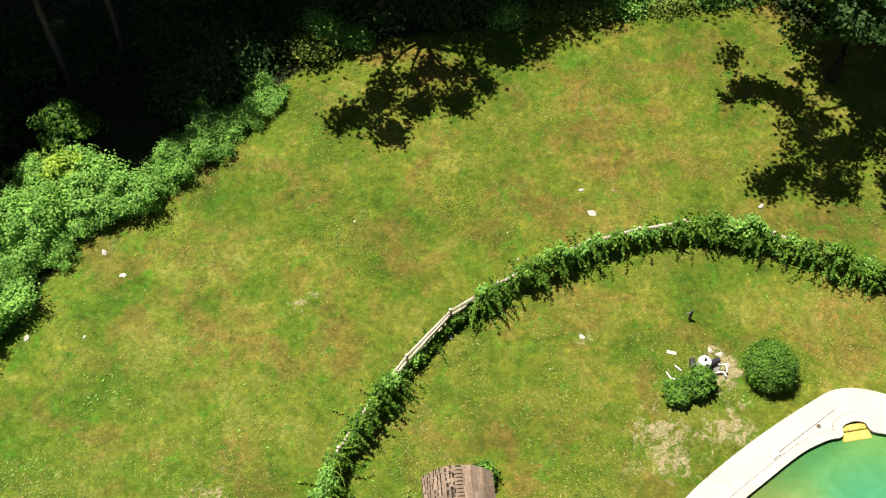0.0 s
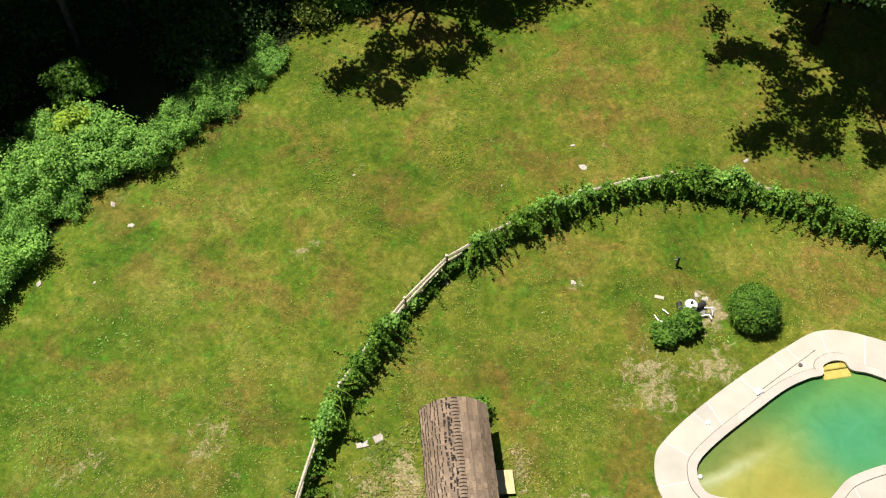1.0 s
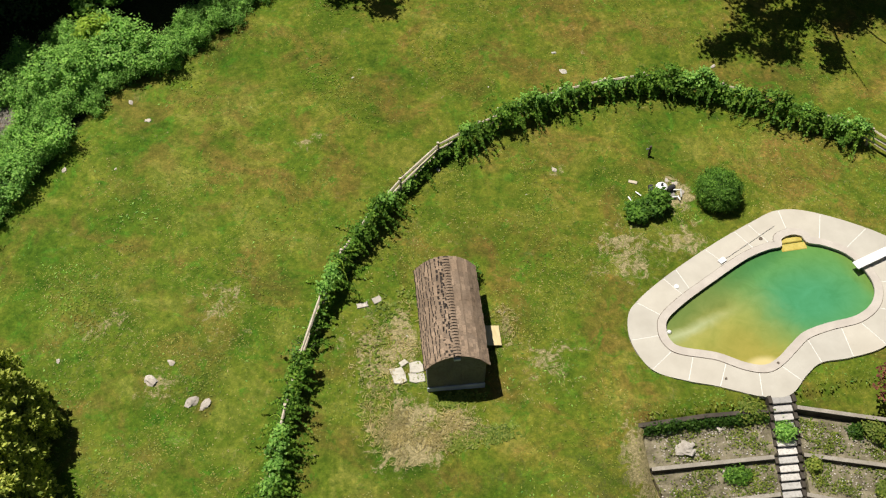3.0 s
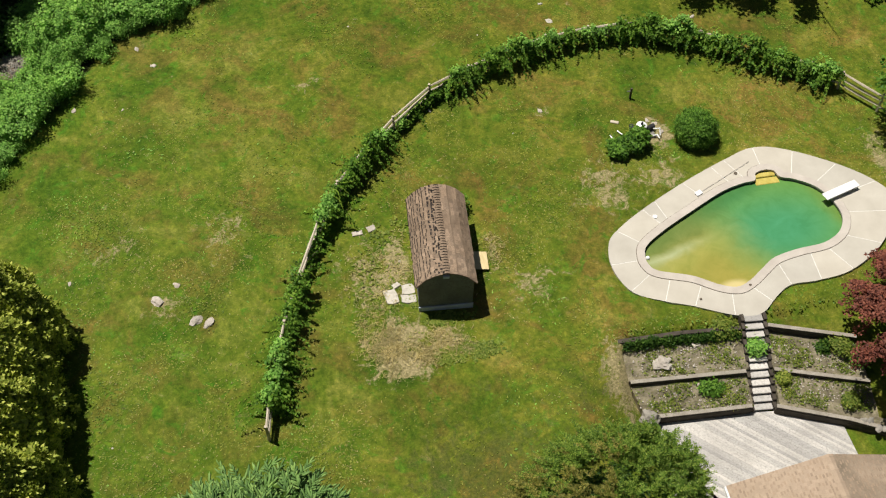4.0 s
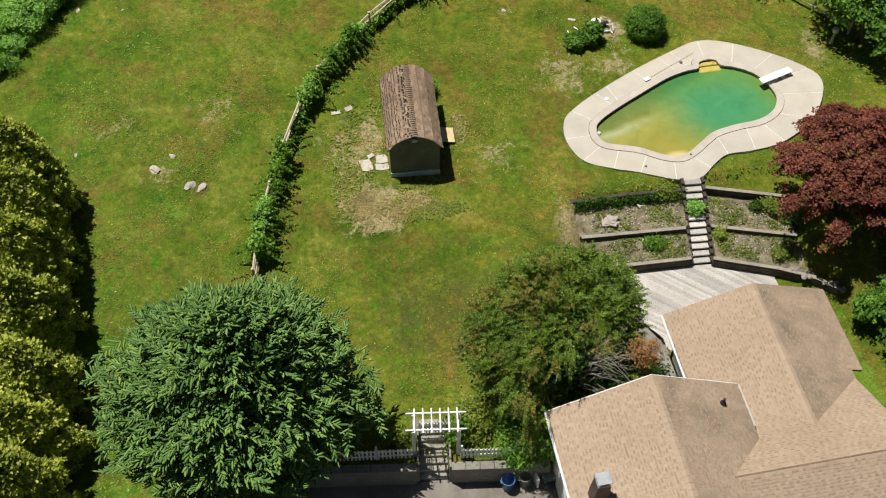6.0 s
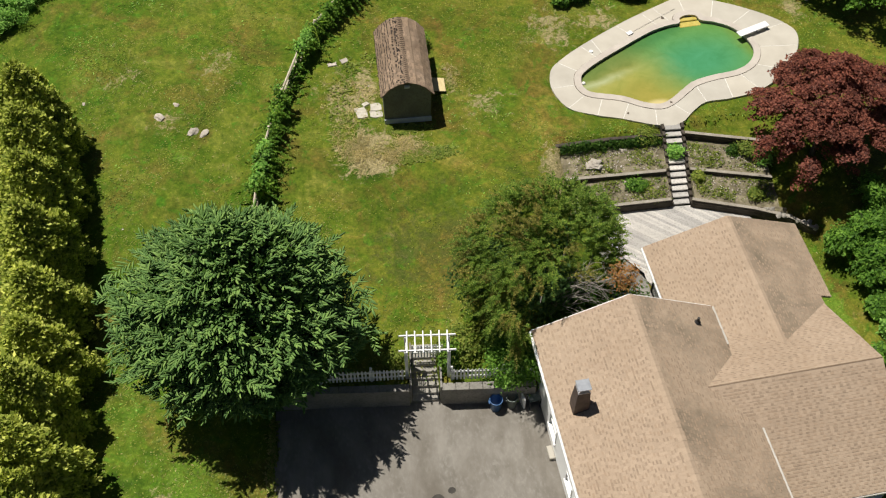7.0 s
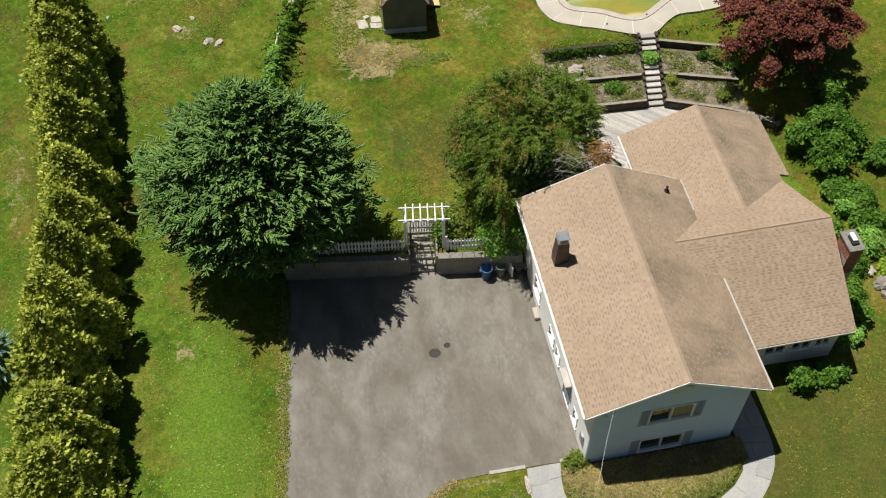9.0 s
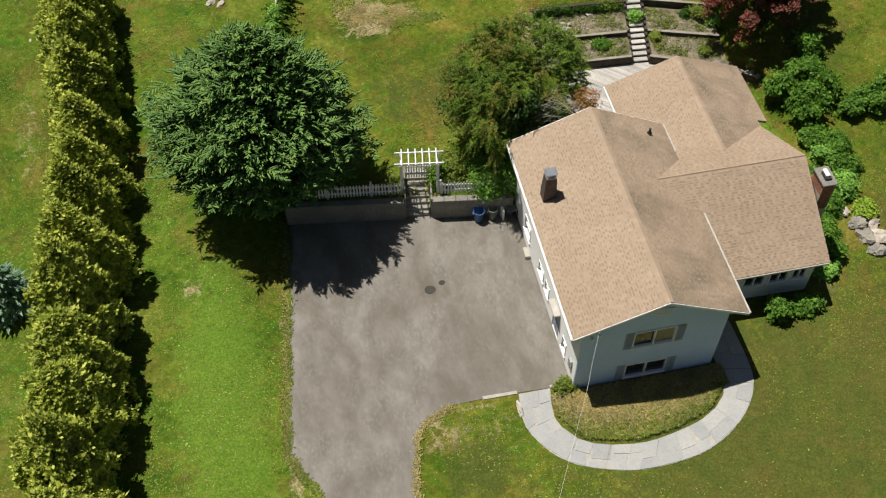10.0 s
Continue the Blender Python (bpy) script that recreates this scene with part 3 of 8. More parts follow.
def build_ground():
    far = [45, 60, 90, 150, 260, 480, 900]
    xs = [-26 - d for d in far[::-1]] + list(np.arange(-60, 44.01, 0.5)) + [24 + d for d in far]
    xs = np.array(sorted({round(v, 3) for v in xs} | {-12.27, -12.23, -0.32, -0.28, -5.99, -5.95, -4.59, -4.55}))
    vs = [-30 - d for d in far[::-1]] + list(np.arange(-40, 72.01, 0.5)) + [60 + d for d in far]
    vs = np.array(sorted({round(v, 3) for v in vs} | {11.97, 12.03, 12.25, 12.75, 13.25, 13.75}))
    xg, vg = np.meshgrid(xs, vs, indexing="ij")
    yg = vg + (wall_line(xg) - 12.0) * np.clip(1 - np.abs(vg - 12) / 5, 0, 1)
    zg = ground_z(xg, yg, vg > 12.0)
    ripple = 0.03 * np.sin(xg * 0.9 + 1.3 * np.sin(yg * 0.37)) * np.sin(yg * 0.7)
    zg = zg + ripple * (vg > 13) * (xg < 4)
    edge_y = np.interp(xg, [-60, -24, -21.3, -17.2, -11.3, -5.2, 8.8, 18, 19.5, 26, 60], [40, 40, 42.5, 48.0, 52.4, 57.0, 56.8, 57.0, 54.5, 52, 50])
    cut = (np.abs(xg + 5.27) < 0.70) & (vg > 12.0) & (yg < 14.1)
    zg = np.where(cut, np.minimum(zg, 0.68 * (yg - 11.8) - 0.3), zg)
    beds = inside(xg, yg, [(4.35, 21.2), (9.7, 21.0), (10.65, 20.8), (13.6, 19.65), (14.9, 19.0), (15.0, 20.75), (14.75, 22.6), (11.0, 23.95), (4.25, 24.3)])
    zg = np.where(beds, np.minimum(zg, 0.2), zg)
    under_deck = inside(xg, yg, [(4.3, 21.5), (9.6, 21.2), (10.7, 21.0), (13.8, 19.8), (13.9, 15.4), (5.6, 15.4)])
    zg = np.where(under_deck, np.minimum(zg, -0.12), zg)
    in_terrace = inside(xg, yg, OUTER)
    close = np.min([np.hypot(xg - x, yg - y) for x, y in OUTER], 0) < 1.3
    zg = np.where(in_terrace, np.minimum(zg, 2.06), np.where(close, np.minimum(zg, 2.185), zg)) - 1.4 * POOL_HOLE(xg, yg)
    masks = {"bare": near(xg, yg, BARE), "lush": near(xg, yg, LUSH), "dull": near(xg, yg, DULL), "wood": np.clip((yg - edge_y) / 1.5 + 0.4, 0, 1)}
    n, k = xg.shape
    idx = np.arange(n * k).reshape(n, k)
    faces = np.stack([idx[:-1, :-1], idx[1:, :-1], idx[1:, 1:], idx[:-1, 1:]], -1).reshape(-1, 4)
    me = bpy.data.meshes.new("ground")
    me.from_pydata(np.stack([xg, yg, zg], -1).reshape(-1, 3).tolist(), [], faces.tolist())
    for key, v in masks.items():
        me.attributes.new(key, "FLOAT", "POINT").data.foreach_set("value", v.astype(np.float32).ravel())
    me.shade_smooth()
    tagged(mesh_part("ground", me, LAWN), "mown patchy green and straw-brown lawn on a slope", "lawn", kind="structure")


build_ground()
gz = lambda x, y: float(ground_z(x, y))


# ---- drive, walks ----
DRIVE = [(-12.15, 12.6), (-12.62, 9.5), (-12.95, 6.0), (-13.5, 1.6), (-13.75, -0.6), (-13.1, -1.9), (-12.6, -2.8), (-12.5, -14), (-12.6, -60), (-7.6, -60), (-8.1, -14), (-8.25, -3.4), (-7.9, -1.2), (-7.3, -0.35), (-6.0, 0.3), (-4.0, 0.36), (-1.6, 0.3), (-0.02, 0.2), (-0.02, 11.05), (-4.5, 11.7), (-6.1, 11.85)]
bm = bmesh.new()
prism(bm, DRIVE, -0.5, lambda x, y: 0.03 - 0.02 * max(-y, 0))
bmesh.ops.triangulate(bm, faces=bm.faces)
tagged(part("driveway", bm, ASPHALT), "worn grey asphalt driveway with faint patches", "driveway", kind="structure")
for x, y, r in ((-5.62, 6.98, 0.29), (-4.95, 7.3, 0.17)):
    bm = bmesh.new()
    n = 16
    prism(bm, [(x + r * math.cos(2 * math.pi * k / n) * (1 + 0.06 * math.sin(3 * k)), y + r * 0.9 * math.sin(2 * math.pi * k / n)) for k in range(n)], 0.02, 0.038)
    tagged(part("tar_patch", bm, PATCH), "dark round tar patch on the driveway", "patch", "patches on the drive")


def flag_walk():
    """Curved flagstone walk round the front of the house."""
    inner = curve_through([(-1.15, 0.25), (-1.32, -1.4), (-0.25, -2.75), (2.0, -3.3), (4.0, -3.1), (5.85, -2.5), (6.95, -1.4), (7.05, 0.3), (7.0, 2.7)], 8, False)
    outer = curve_through([(-2.7, 0.25), (-2.75, -1.6), (-1.45, -3.45), (0.65, -4.35), (2.5, -4.6), (5.0, -4.3), (7.1, -3.15), (8.4, -1.5), (8.62, 0.3), (8.5, 2.8)], 7, False)
    rng = random.Random(5)
    walk_ob = thing("flagstone_walk", (0, 0, -0.02), 0, "curved grey flagstone walk edged by lawn", "walkway", kind="structure")
    at = lambda line, s: np.array(line[0]) if s <= 0 else (np.array(line[-1]) if s >= 1 else np.array(line[int(s * (len(line) - 1))]) * (1 - s * (len(line) - 1) % 1) + np.array(line[int(s * (len(line) - 1)) + 1]) * (s * (len(line) - 1) % 1))
    bm = bmesh.new()
    ring = [at(outer, s) for s in np.linspace(0, 1, 40)] + [at(inner, s) for s in np.linspace(1, 0, 40)]
    prism(bm, [tuple(p) for p in ring], lambda x, y: gz(x, y) - 0.1, lambda x, y: gz(x, y) + 0.035)
    bmesh.ops.triangulate(bm, faces=bm.faces)
    part("bed", bm, MORTAR, walk_ob, "sandy joint bed")
    s, lane = 0.0, 0
    while s < 0.995:
        w = rng.uniform(0.035, 0.07)
        e = min(1.0, s + w)
        cuts = [0.0, 1.0] if rng.random() < 0.3 else [0.0, rng.uniform(0.3, 0.7), 1.0]
        for a, b in zip(cuts, cuts[1:]):
            k0, k1 = rng.uniform(-0.016, 0.016), rng.uniform(-0.016, 0.016)
            pts = []
            for ss, tt in ((s + 0.0006 + k0 * (a > 0), a + 0.008), (e - 0.0006, a + 0.008), (e - 0.0006 + k1 * (b < 1), b - 0.008), (s + 0.0006, b - 0.008)):
                p = at(outer, ss) * (1 - tt) + at(inner, ss) * tt
                pts.append((float(p[0]), float(p[1])))
            lift = rng.uniform(0.05, 0.066)
            bm = bmesh.new()
            prism(bm, pts, lambda x, y: gz(x, y) - 0.02, lambda x, y: gz(x, y) + lift)
            bmesh.ops.triangulate(bm, faces=bm.faces)
            part("flagstone", bm, FLAG, walk_ob)
        s = e


flag_walk()
bm = bmesh.new()
prism(bm, [(-4.4, 0.30), (-2.75, 0.28), (-2.75, 0.44), (-4.4, 0.47)], -0.2, 0.045)
tagged(part("kerb", bm, MORTAR), "pale concrete kerb between drive and lawn", "kerb", kind="structure")
bm = bmesh.new()
prism(bm, [(-1.15, 0.26), (-0.03, 0.22), (-0.03, 0.36), (-1.15, 0.42)], -0.2, 0.045)
tagged(part("kerb", bm, MORTAR), "pale concrete kerb between drive and lawn", "kerb", kind="structure")

# ---- house ----
house = thing("house", (0, 0, 0), 0, "white-sided house with tan shingle roofs and grey shutters", "house")


def wall_with_openings(name, axis, at, thick, u0, u1, z0, z1, holes, label="", paint=None):
    """An upright wall along x or y, with its openings cut through."""
    bm = bmesh.new()
    cuts = sorted({u0, u1} | {h[0] for h in holes} | {h[1] for h in holes})
    for a, b in zip(cuts, cuts[1:]):
        zs = [z0]
        for h in sorted((h for h in holes if h[0] <= a and h[1] >= b), key=lambda h: h[2]):
            zs += [h[2], h[3]]
        zs.append(z1)
        for lo, hi in zip(zs[::2], zs[1::2]):
            if hi > lo:
                if axis == "x":
                    box(bm, a, b, at, at + thick, lo, hi)
                else:
                    box(bm, at, at + thick, a, b, lo, hi)
    bmesh.ops.remove_doubles(bm, verts=bm.verts, dist=1e-4)
    return part(name, bm, paint or SIDING, house, label)


def clapboards(axis, at, side, u0, u1, z0, z1, holes, top=None, paint=None):
    """Lapped boards on the outer face of a wall."""
    z = z0
    while z < z1:
        spans = [(u0, u1)]
        if top is not None:
            a, b = top(z + 0.16)
            spans = [(max(u0, a), min(u1, b))]
        for h in holes:
            if h[2] - 0.15 < z < h[3]:
                spans = [s for a, b in spans for s in ((a, min(b, h[0])), (max(a, h[1]), b)) if s[1] - s[0] > 0.02]
        for a, b in spans:
            if b - a > 0.05:
                bm = bmesh.new()
                p = [(at + side * 0.022, z), (at + side * 0.004, z + 0.16), (at, z + 0.16), (at, z)]
                v = [bm.verts.new((a, q, w) if axis == "x" else (q, a, w)) for q, w in p]
                k = [bm.verts.new((b, q, w) if axis == "x" else (q, b, w)) for q, w in p]
                for i in range(4):
                    j = (i + 1) % 4
                    bm.faces.new((v[i], v[j], k[j], k[i]))
                bm.faces.new(v[::-1])
                bm.faces.new(k)
                bmesh.ops.recalc_face_normals(bm, faces=bm.faces)
                part("clapboard", bm, paint or SIDING, house)
        z += 0.16


def window(axis, at, side, u0, u1, z0, z1, panes=2, shutters=0.0, blind=None, rails=True):
    """A window in a wall, with its frame, panes and shutters; side is the way outwards."""
    def slab(a, b, lo, hi, inner, outer_):
        c0, c1 = sorted((at + side * inner, at + side * outer_))
        return boxed(a, b, c0, c1, lo, hi, bevel=0.006) if axis == "x" else boxed(c0, c1, a, b, lo, hi, bevel=0.006)
    f = 0.06
    frame_bm = bmesh.new()
    def piece(a, b, lo, hi):
        c0, c1 = sorted((at - side * 0.10, at + side * 0.045))
        box(frame_bm, *((a, b, c0, c1) if axis == "x" else (c0, c1, a, b)), lo, hi)
    piece(u0, u1, z0, z0 + f), piece(u0, u1, z1 - f, z1)
    for k in range(panes + 1):
        c = u0 + (u1 - u0) * k / panes
        a, b = (c, c + f) if k == 0 else ((c - f, c) if k == panes else (c - f / 2, c + f / 2))
        piece(a, b, z0 + f, z1 - f)
    win = part("window", frame_bm, TRIM, house, "white window frame")
    for k in range(panes):
        a, b = u0 + (u1 - u0) * k / panes + f / 2, u0 + (u1 - u0) * (k + 1) / panes - f / 2
        part("pane", slab(a, b, z0 + f / 2, z1 - f / 2, -0.09, -0.07), CURTAIN if k == blind else GLASS, win, "pane with a drawn yellowish curtain" if k == blind else "dark glass pane")
        if rails:
            part("meeting_rail", slab(a, b, (z0 + z1) / 2 - 0.03, (z0 + z1) / 2 + 0.03, -0.07, 0.0), TRIM, win)
    part("sill", slab(u0 - 0.05, u1 + 0.05, z0 - 0.06, z0, -0.02, 0.09), TRIM, win, "white window sill")
    if shutters:
        for a, b in ((u0 - shutters - 0.02, u0 - 0.02), (u1 + 0.02, u1 + shutters + 0.02)):
            bm = slab(a, b, z0 - 0.03, z1 + 0.03, 0.02, 0.055)
            k = z0 + 0.06
            while k < z1 - 0.06:
                c0, c1 = sorted((at + side * 0.055, at + side * 0.068))
                box(bm, *((a + 0.05, b - 0.05, c0, c1) if axis == "x" else (c0, c1, a + 0.05, b - 0.05)), k, k + 0.035)
                k += 0.07
            part("shutter", bm, SHUTTER, win, "grey louvred shutter")


WX, HX = -0.12, 6.75
main_south = [(2.35, 4.35, 2.92, 4.18), (2.3, 4.35, 0.28, 1.42)]
wall_with_openings("wall", "x", 0.0, 0.2, WX, HX, -0.5, 4.62, main_south, "white gable wall, tinted blue as in shade", GABLE)
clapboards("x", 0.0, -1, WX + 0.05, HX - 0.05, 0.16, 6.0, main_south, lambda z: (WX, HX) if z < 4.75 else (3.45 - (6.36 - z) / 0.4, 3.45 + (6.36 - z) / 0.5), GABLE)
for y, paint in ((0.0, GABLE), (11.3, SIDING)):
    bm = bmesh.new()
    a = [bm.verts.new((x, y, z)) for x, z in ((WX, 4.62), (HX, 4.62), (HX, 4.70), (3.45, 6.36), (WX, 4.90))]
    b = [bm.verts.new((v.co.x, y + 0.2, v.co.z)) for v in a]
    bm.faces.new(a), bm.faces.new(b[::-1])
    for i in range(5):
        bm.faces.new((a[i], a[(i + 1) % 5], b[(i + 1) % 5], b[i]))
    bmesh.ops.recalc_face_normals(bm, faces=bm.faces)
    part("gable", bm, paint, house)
for o in main_south:
    window("x", 0.0, -1, *o, panes=2, shutters=0.4, blind=1 if o[2] > 2.4 else None, rails=False)
west_holes = [(8.2, 9.3, 0.9, 2.0), (5.6, 6.5, 0.95, 1.75), (4.6, 5.3, 0.95, 1.75), (2.75, 3.75, 0.05, 2.1), (1.5, 2.15, 0.55, 1.5)]
wall_with_openings("wall", "y", WX, 0.2, 0.2, 11.3, -0.5, 4.87, west_holes, "white side wall")
clapboards("y", WX, -1, 0.05, 11.45, 0.16, 4.7, west_holes)
for o in west_holes[:3] + west_holes[4:]:
    window("y", WX, -1, *o, panes=1)
door_bm = boxed(WX + 0.04, WX + 0.10, 2.75, 3.75, 0.05, 2.1)
for z0, z1 in ((0.25, 0.95), (1.1, 1.9)):
    for y0, y1 in ((2.88, 3.2), (3.3, 3.62)):
        box(door_bm, WX + 0.02, WX + 0.05, y0, y1, z0, z1)
door = part("door", door_bm, SHUTTER, house, "grey panelled side door")
knob = bmesh.new()
bmesh.ops.create_uvsphere(knob, u_segments=8, v_segments=6, radius=0.035, matrix=Matrix.Translation((WX - 0.02, 2.85, 1.05)))
part("handle", knob, METAL, door, "metal door knob")
part("awning", boxed(WX - 0.34, WX - 0.026, 2.75, 3.8, 2.16, 2.24, bevel=0.02), GUTTER, house, "grey hood over the side door")
part("cellar_hatch", boxed(WX - 0.30, WX - 0.026, 7.85, 8.5, 0.0, 0.25, bevel=0.03), CONCRETE, house, "pale cellar hatch")
part("meter_box", boxed(WX - 0.14, WX - 0.026, 0.5, 0.8, 1.1, 1.65, bevel=0.02), METAL, house, "grey electric meter box")
wall_with_openings("wall", "y", HX - 0.2, 0.2, 0.2, 11.3, -0.5, 4.75, [])
wall_with_openings("wall", "x", 11.3, 0.2, WX, HX, -0.5, 4.62, [])
# one-storey wing to the east and the one behind
wing_holes = [(9.4, 10.5, 1.0, 1.95), (10.75, 11.75, 1.0, 1.95), (11.95, 12.7, 1.0, 1.95)]
wall_with_openings("wall", "x", 3.3, 0.2, HX, 13.1, -0.7, 2.85, wing_holes, "white wing wall")
clapboards("x", 3.3, -1, HX + 0.02, 13.08, -0.3, 2.7, wing_holes)
for o in wing_holes:
    window("x", 3.3, -1, *o, panes=2, rails=False)
wall_with_openings("wall", "y", 12.9, 0.2, 3.5, 12.3, -0.7, 2.6, [])
wall_with_openings("wall", "y", 12.9, 0.2, 12.3, 16.0, -0.7, 2.75, [])
rear_holes = [(13.2, 15.6, 0.95, 2.05)]
wall_with_openings("wall", "y", 6.9, 0.2, 11.5, 16.0, -0.4, 2.75, rear_holes, "white rear wing wall")
window("y", 6.9, -1, *rear_holes[0], panes=3)
wall_with_openings("wall", "x", 15.8, 0.2, 6.9, 13.1, -0.4, 2.75, [])
for pts in ([(12.9, 3.3, 2.6), (12.9, 12.3, 2.6), (12.9, 7.42, 5.2)], [(6.9, 15.8, 2.75), (13.1, 15.8, 2.75), (10.1, 15.8, 4.15)]):
    bm = bmesh.new()
    off = Vector((0.2, 0, 0)) if pts[0][0] == pts[1][0] else Vector((0, 0.2, 0))
    a = [bm.verts.new(p) for p in pts]
    b = [bm.verts.new(Vector(p) + off) for p in pts]
    bm.faces.new(a), bm.faces.new(b[::-1])
    for i in range(3):
        bm.faces.new((a[i], a[(i + 1) % 3], b[(i + 1) % 3], b[i]))
    bmesh.ops.recalc_face_normals(bm, faces=bm.faces)
    part("gable", bm, SIDING, house)


def shingle_mesh(w, h, lift):
    bm = bmesh.new()
    v = [bm.verts.new(p) for p in ((0, 0, lift), (w, 0, lift), (w, h, 0.002), (0, h, 0.002), (0, 0, 0), (w, 0, 0))]
    bm.faces.new(v[:4]), bm.faces.new((v[4], v[5], v[1], v[0]))
    me = bpy.data.meshes.new("shingle")
    bm.to_mesh(me)
    bm.free()
    return me


def roof_slope(parent, o, u, v, lu, lv, material, one=None, singles=0, course=0.135, width=0.155, lift=0.012, seed=1, thick=0.12, rough=0.0, dark_tabs=None):
    """A slab of roof with its shingles: o is the eave's corner, u along the eave, v up the slope."""
    o, u, v = Vector(o), Vector(u).normalized(), Vector(v).normalized()
    n = u.cross(v)
    if n.z < 0:
        n = -n
    bm = bmesh.new()
    a = [bm.verts.new(o + u * p + v * q) for p, q in ((0, 0), (lu, 0), (lu, lv), (0, lv))]
    b = [bm.verts.new(w.co - n * thick) for w in a]
    bm.faces.new(a), bm.faces.new(b[::-1])
    for i in range(4):
        bm.faces.new((a[i], a[(i + 1) % 4], b[(i + 1) % 4], b[i]))
    bmesh.ops.recalc_face_normals(bm, faces=bm.faces)
    roof = part("roof", bm, material, parent)
    rng = np.random.default_rng(seed)
    out, worn, dark, count, shared = [], [], [], 0, None
    O, U, V, N = (np.array(w) for w in (o, u, v, n))
    for r in range(int(lv / course)):
        x, tab = -rng.uniform(0, 2 * width), False
        while x < lu:
            w = width * rng.uniform(0.85, 1.15)
            x0, x1 = max(x, 0.0), min(x + w - 0.006, lu)
            x += w
            if x1 - x0 < 0.05:
                continue
            y0, y1 = r * course + rng.normal(0, 0.004 + rough * 0.03), min((r + 1) * course + 0.03, lv)
            h = lift * rng.uniform(0.6, 1.3) + rough * abs(rng.normal(0, 0.035))
            tab = not tab
            if dark_tabs is not None and (tab or rng.random() < 0.12) and rng.random() < 0.85:     # the thicker dark teeth of each course
                e0, e1, q1 = x0 + 0.004, x1 - 0.004, min(y0 + 0.075 * rng.uniform(0.8, 1.2), lv)
                lift_at = lambda q: max(h, lift * 1.1) * (1 - 0.85 * (q - y0) / course) + 0.005
                dark.append([O + U * p + V * q + N * lift_at(q) for p, q in ((e0, y0), (e1, y0), (e1, q1), (e0, q1))])
            if count < singles and x0 > 0.05 and x1 < lu * 0.42 and r > 3:
                if shared is None:
                    shared = shingle_mesh(width * 0.98, course + 0.03, lift)
                    shared.materials.append(one)
                ob = new("shingle", shared)
                ob.parent = roof
                turn = Matrix((u, v, n)).transposed().to_4x4()
                turn.translation = Vector(O + U * x0 + V * y0 + N * 0.002)
                ob.matrix_local = turn @ Matrix.Diagonal(((x1 - x0) / (width * 0.98), 1, 1, 1))
                count += 1
                continue
            c = [(x0, y0, h), (x1, y0, h), (x1, y1, 0.003), (x0, y1, 0.003)]
            out.append([O + U * p + V * q + N * k for p, q, k in c])
            for _ in range(3 if rough > 0.5 else 0):          # dark gaps where the edges have worn away
                if rng.random() > (0.9 if rough < 0.9 else 0.62):
                    continue
                a0 = rng.uniform(x0 - 0.02, x1 - 0.05)
                a1 = min(x1 + 0.02, a0 + (rng.uniform(0.12, 0.26) if rough < 0.9 else rng.uniform(0.08, 0.19)))
                d1 = rng.uniform(0.030, 0.050) if rough < 0.9 else rng.uniform(0.05, 0.115)
                up_at = lambda d: h + (0.003 - h) * d / max(y1 - y0, 0.01) + 0.004
                worn.append([O + U * p + V * (y0 + q) + N * up_at(q) for p, q in ((a0, 0.0), (a1, 0.0), (a1 - 0.01, d1), (a0 + 0.01, d1))])
            out.append([O + U * x0 + V * y0, O + U * x1 + V * y0, O + U * x1 + V * y0 + N * h, O + U * x0 + V * y0 + N * h])
    tagged(mesh_part("shingles", quads("shingles", np.array(out)), material, roof), kind="stuff")
    if dark:
        tagged(mesh_part("dark_tab", quads("dark_tab", np.array(dark)), dark_tabs, roof, "darker shingle tabs"), kind="stuff")
    if worn:
        tagged(mesh_part("worn_edges", quads("worn_edges", np.array(worn)), SHEDWORN, roof, "dark worn shingle edges"), kind="stuff")
    return roof


def ridge_cap(parent, a, b, half, drop, material, step=0.28):
    """Folded cap shingles along a ridge."""
    a, b = Vector(a), Vector(b)
    d = (b - a).normalized()
    s = d.cross(Vector((0, 0, 1))).normalized()
    k, total = 0.0, (b - a).length
    while k < total - 0.02:
        bm = bmesh.new()
        e = min(k + step + 0.04, total)
        rows = []
        for t, h in ((k, 0.035), (e, 0.018)):
            p = a + d * t
            rows.append([bm.verts.new(p + s * half + Vector((0, 0, h - drop))), bm.verts.new(p + Vector((0, 0, h))), bm.verts.new(p - s * half + Vector((0, 0, h - drop)))])
        for i in (0, 1):
            bm.faces.new((rows[0][i], rows[0][i + 1], rows[1][i + 1], rows[1][i]))
        part("ridge_cap", bm, material, parent)
        k += step


def slope_to(eave, ridge):
    return Vector((ridge[0] - eave[0], 0, ridge[1] - eave[1])), math.hypot(ridge[0] - eave[0], ridge[1] - eave[1])


RX, RZ, EZ, EE = 3.52, 6.50, 4.86, 4.46
v, lv = slope_to((-0.64, EZ), (RX, RZ))
roof_slope(house, (-0.64, -0.2, EZ), (0, 1, 0), v, 11.95, lv, SHINGLE, SHINGLE_ONE, 300, seed=3, dark_tabs=SHINGLE_DARK)
v, lv = slope_to((7.58, EE), (RX, RZ))
roof_slope(house, (7.58, -0.2, EE), (0, 1, 0), v, 11.95, lv, SHINGLE_STAINED, seed=4, dark_tabs=SHINGLE_DARK)
ridge_cap(house, (RX, -0.2, RZ), (RX, 11.75, RZ), 0.16, 0.062, SHINGLE_ONE)
up = Vector((0, 4.67, 5.42 - 2.8))
roof_slope(house, (5.4, 2.75, 2.8), (1, 0, 0), up, 7.92, up.length, SHINGLE, seed=5, dark_tabs=SHINGLE_DARK)
up = Vector((0, -4.93, 5.42 - 2.75))
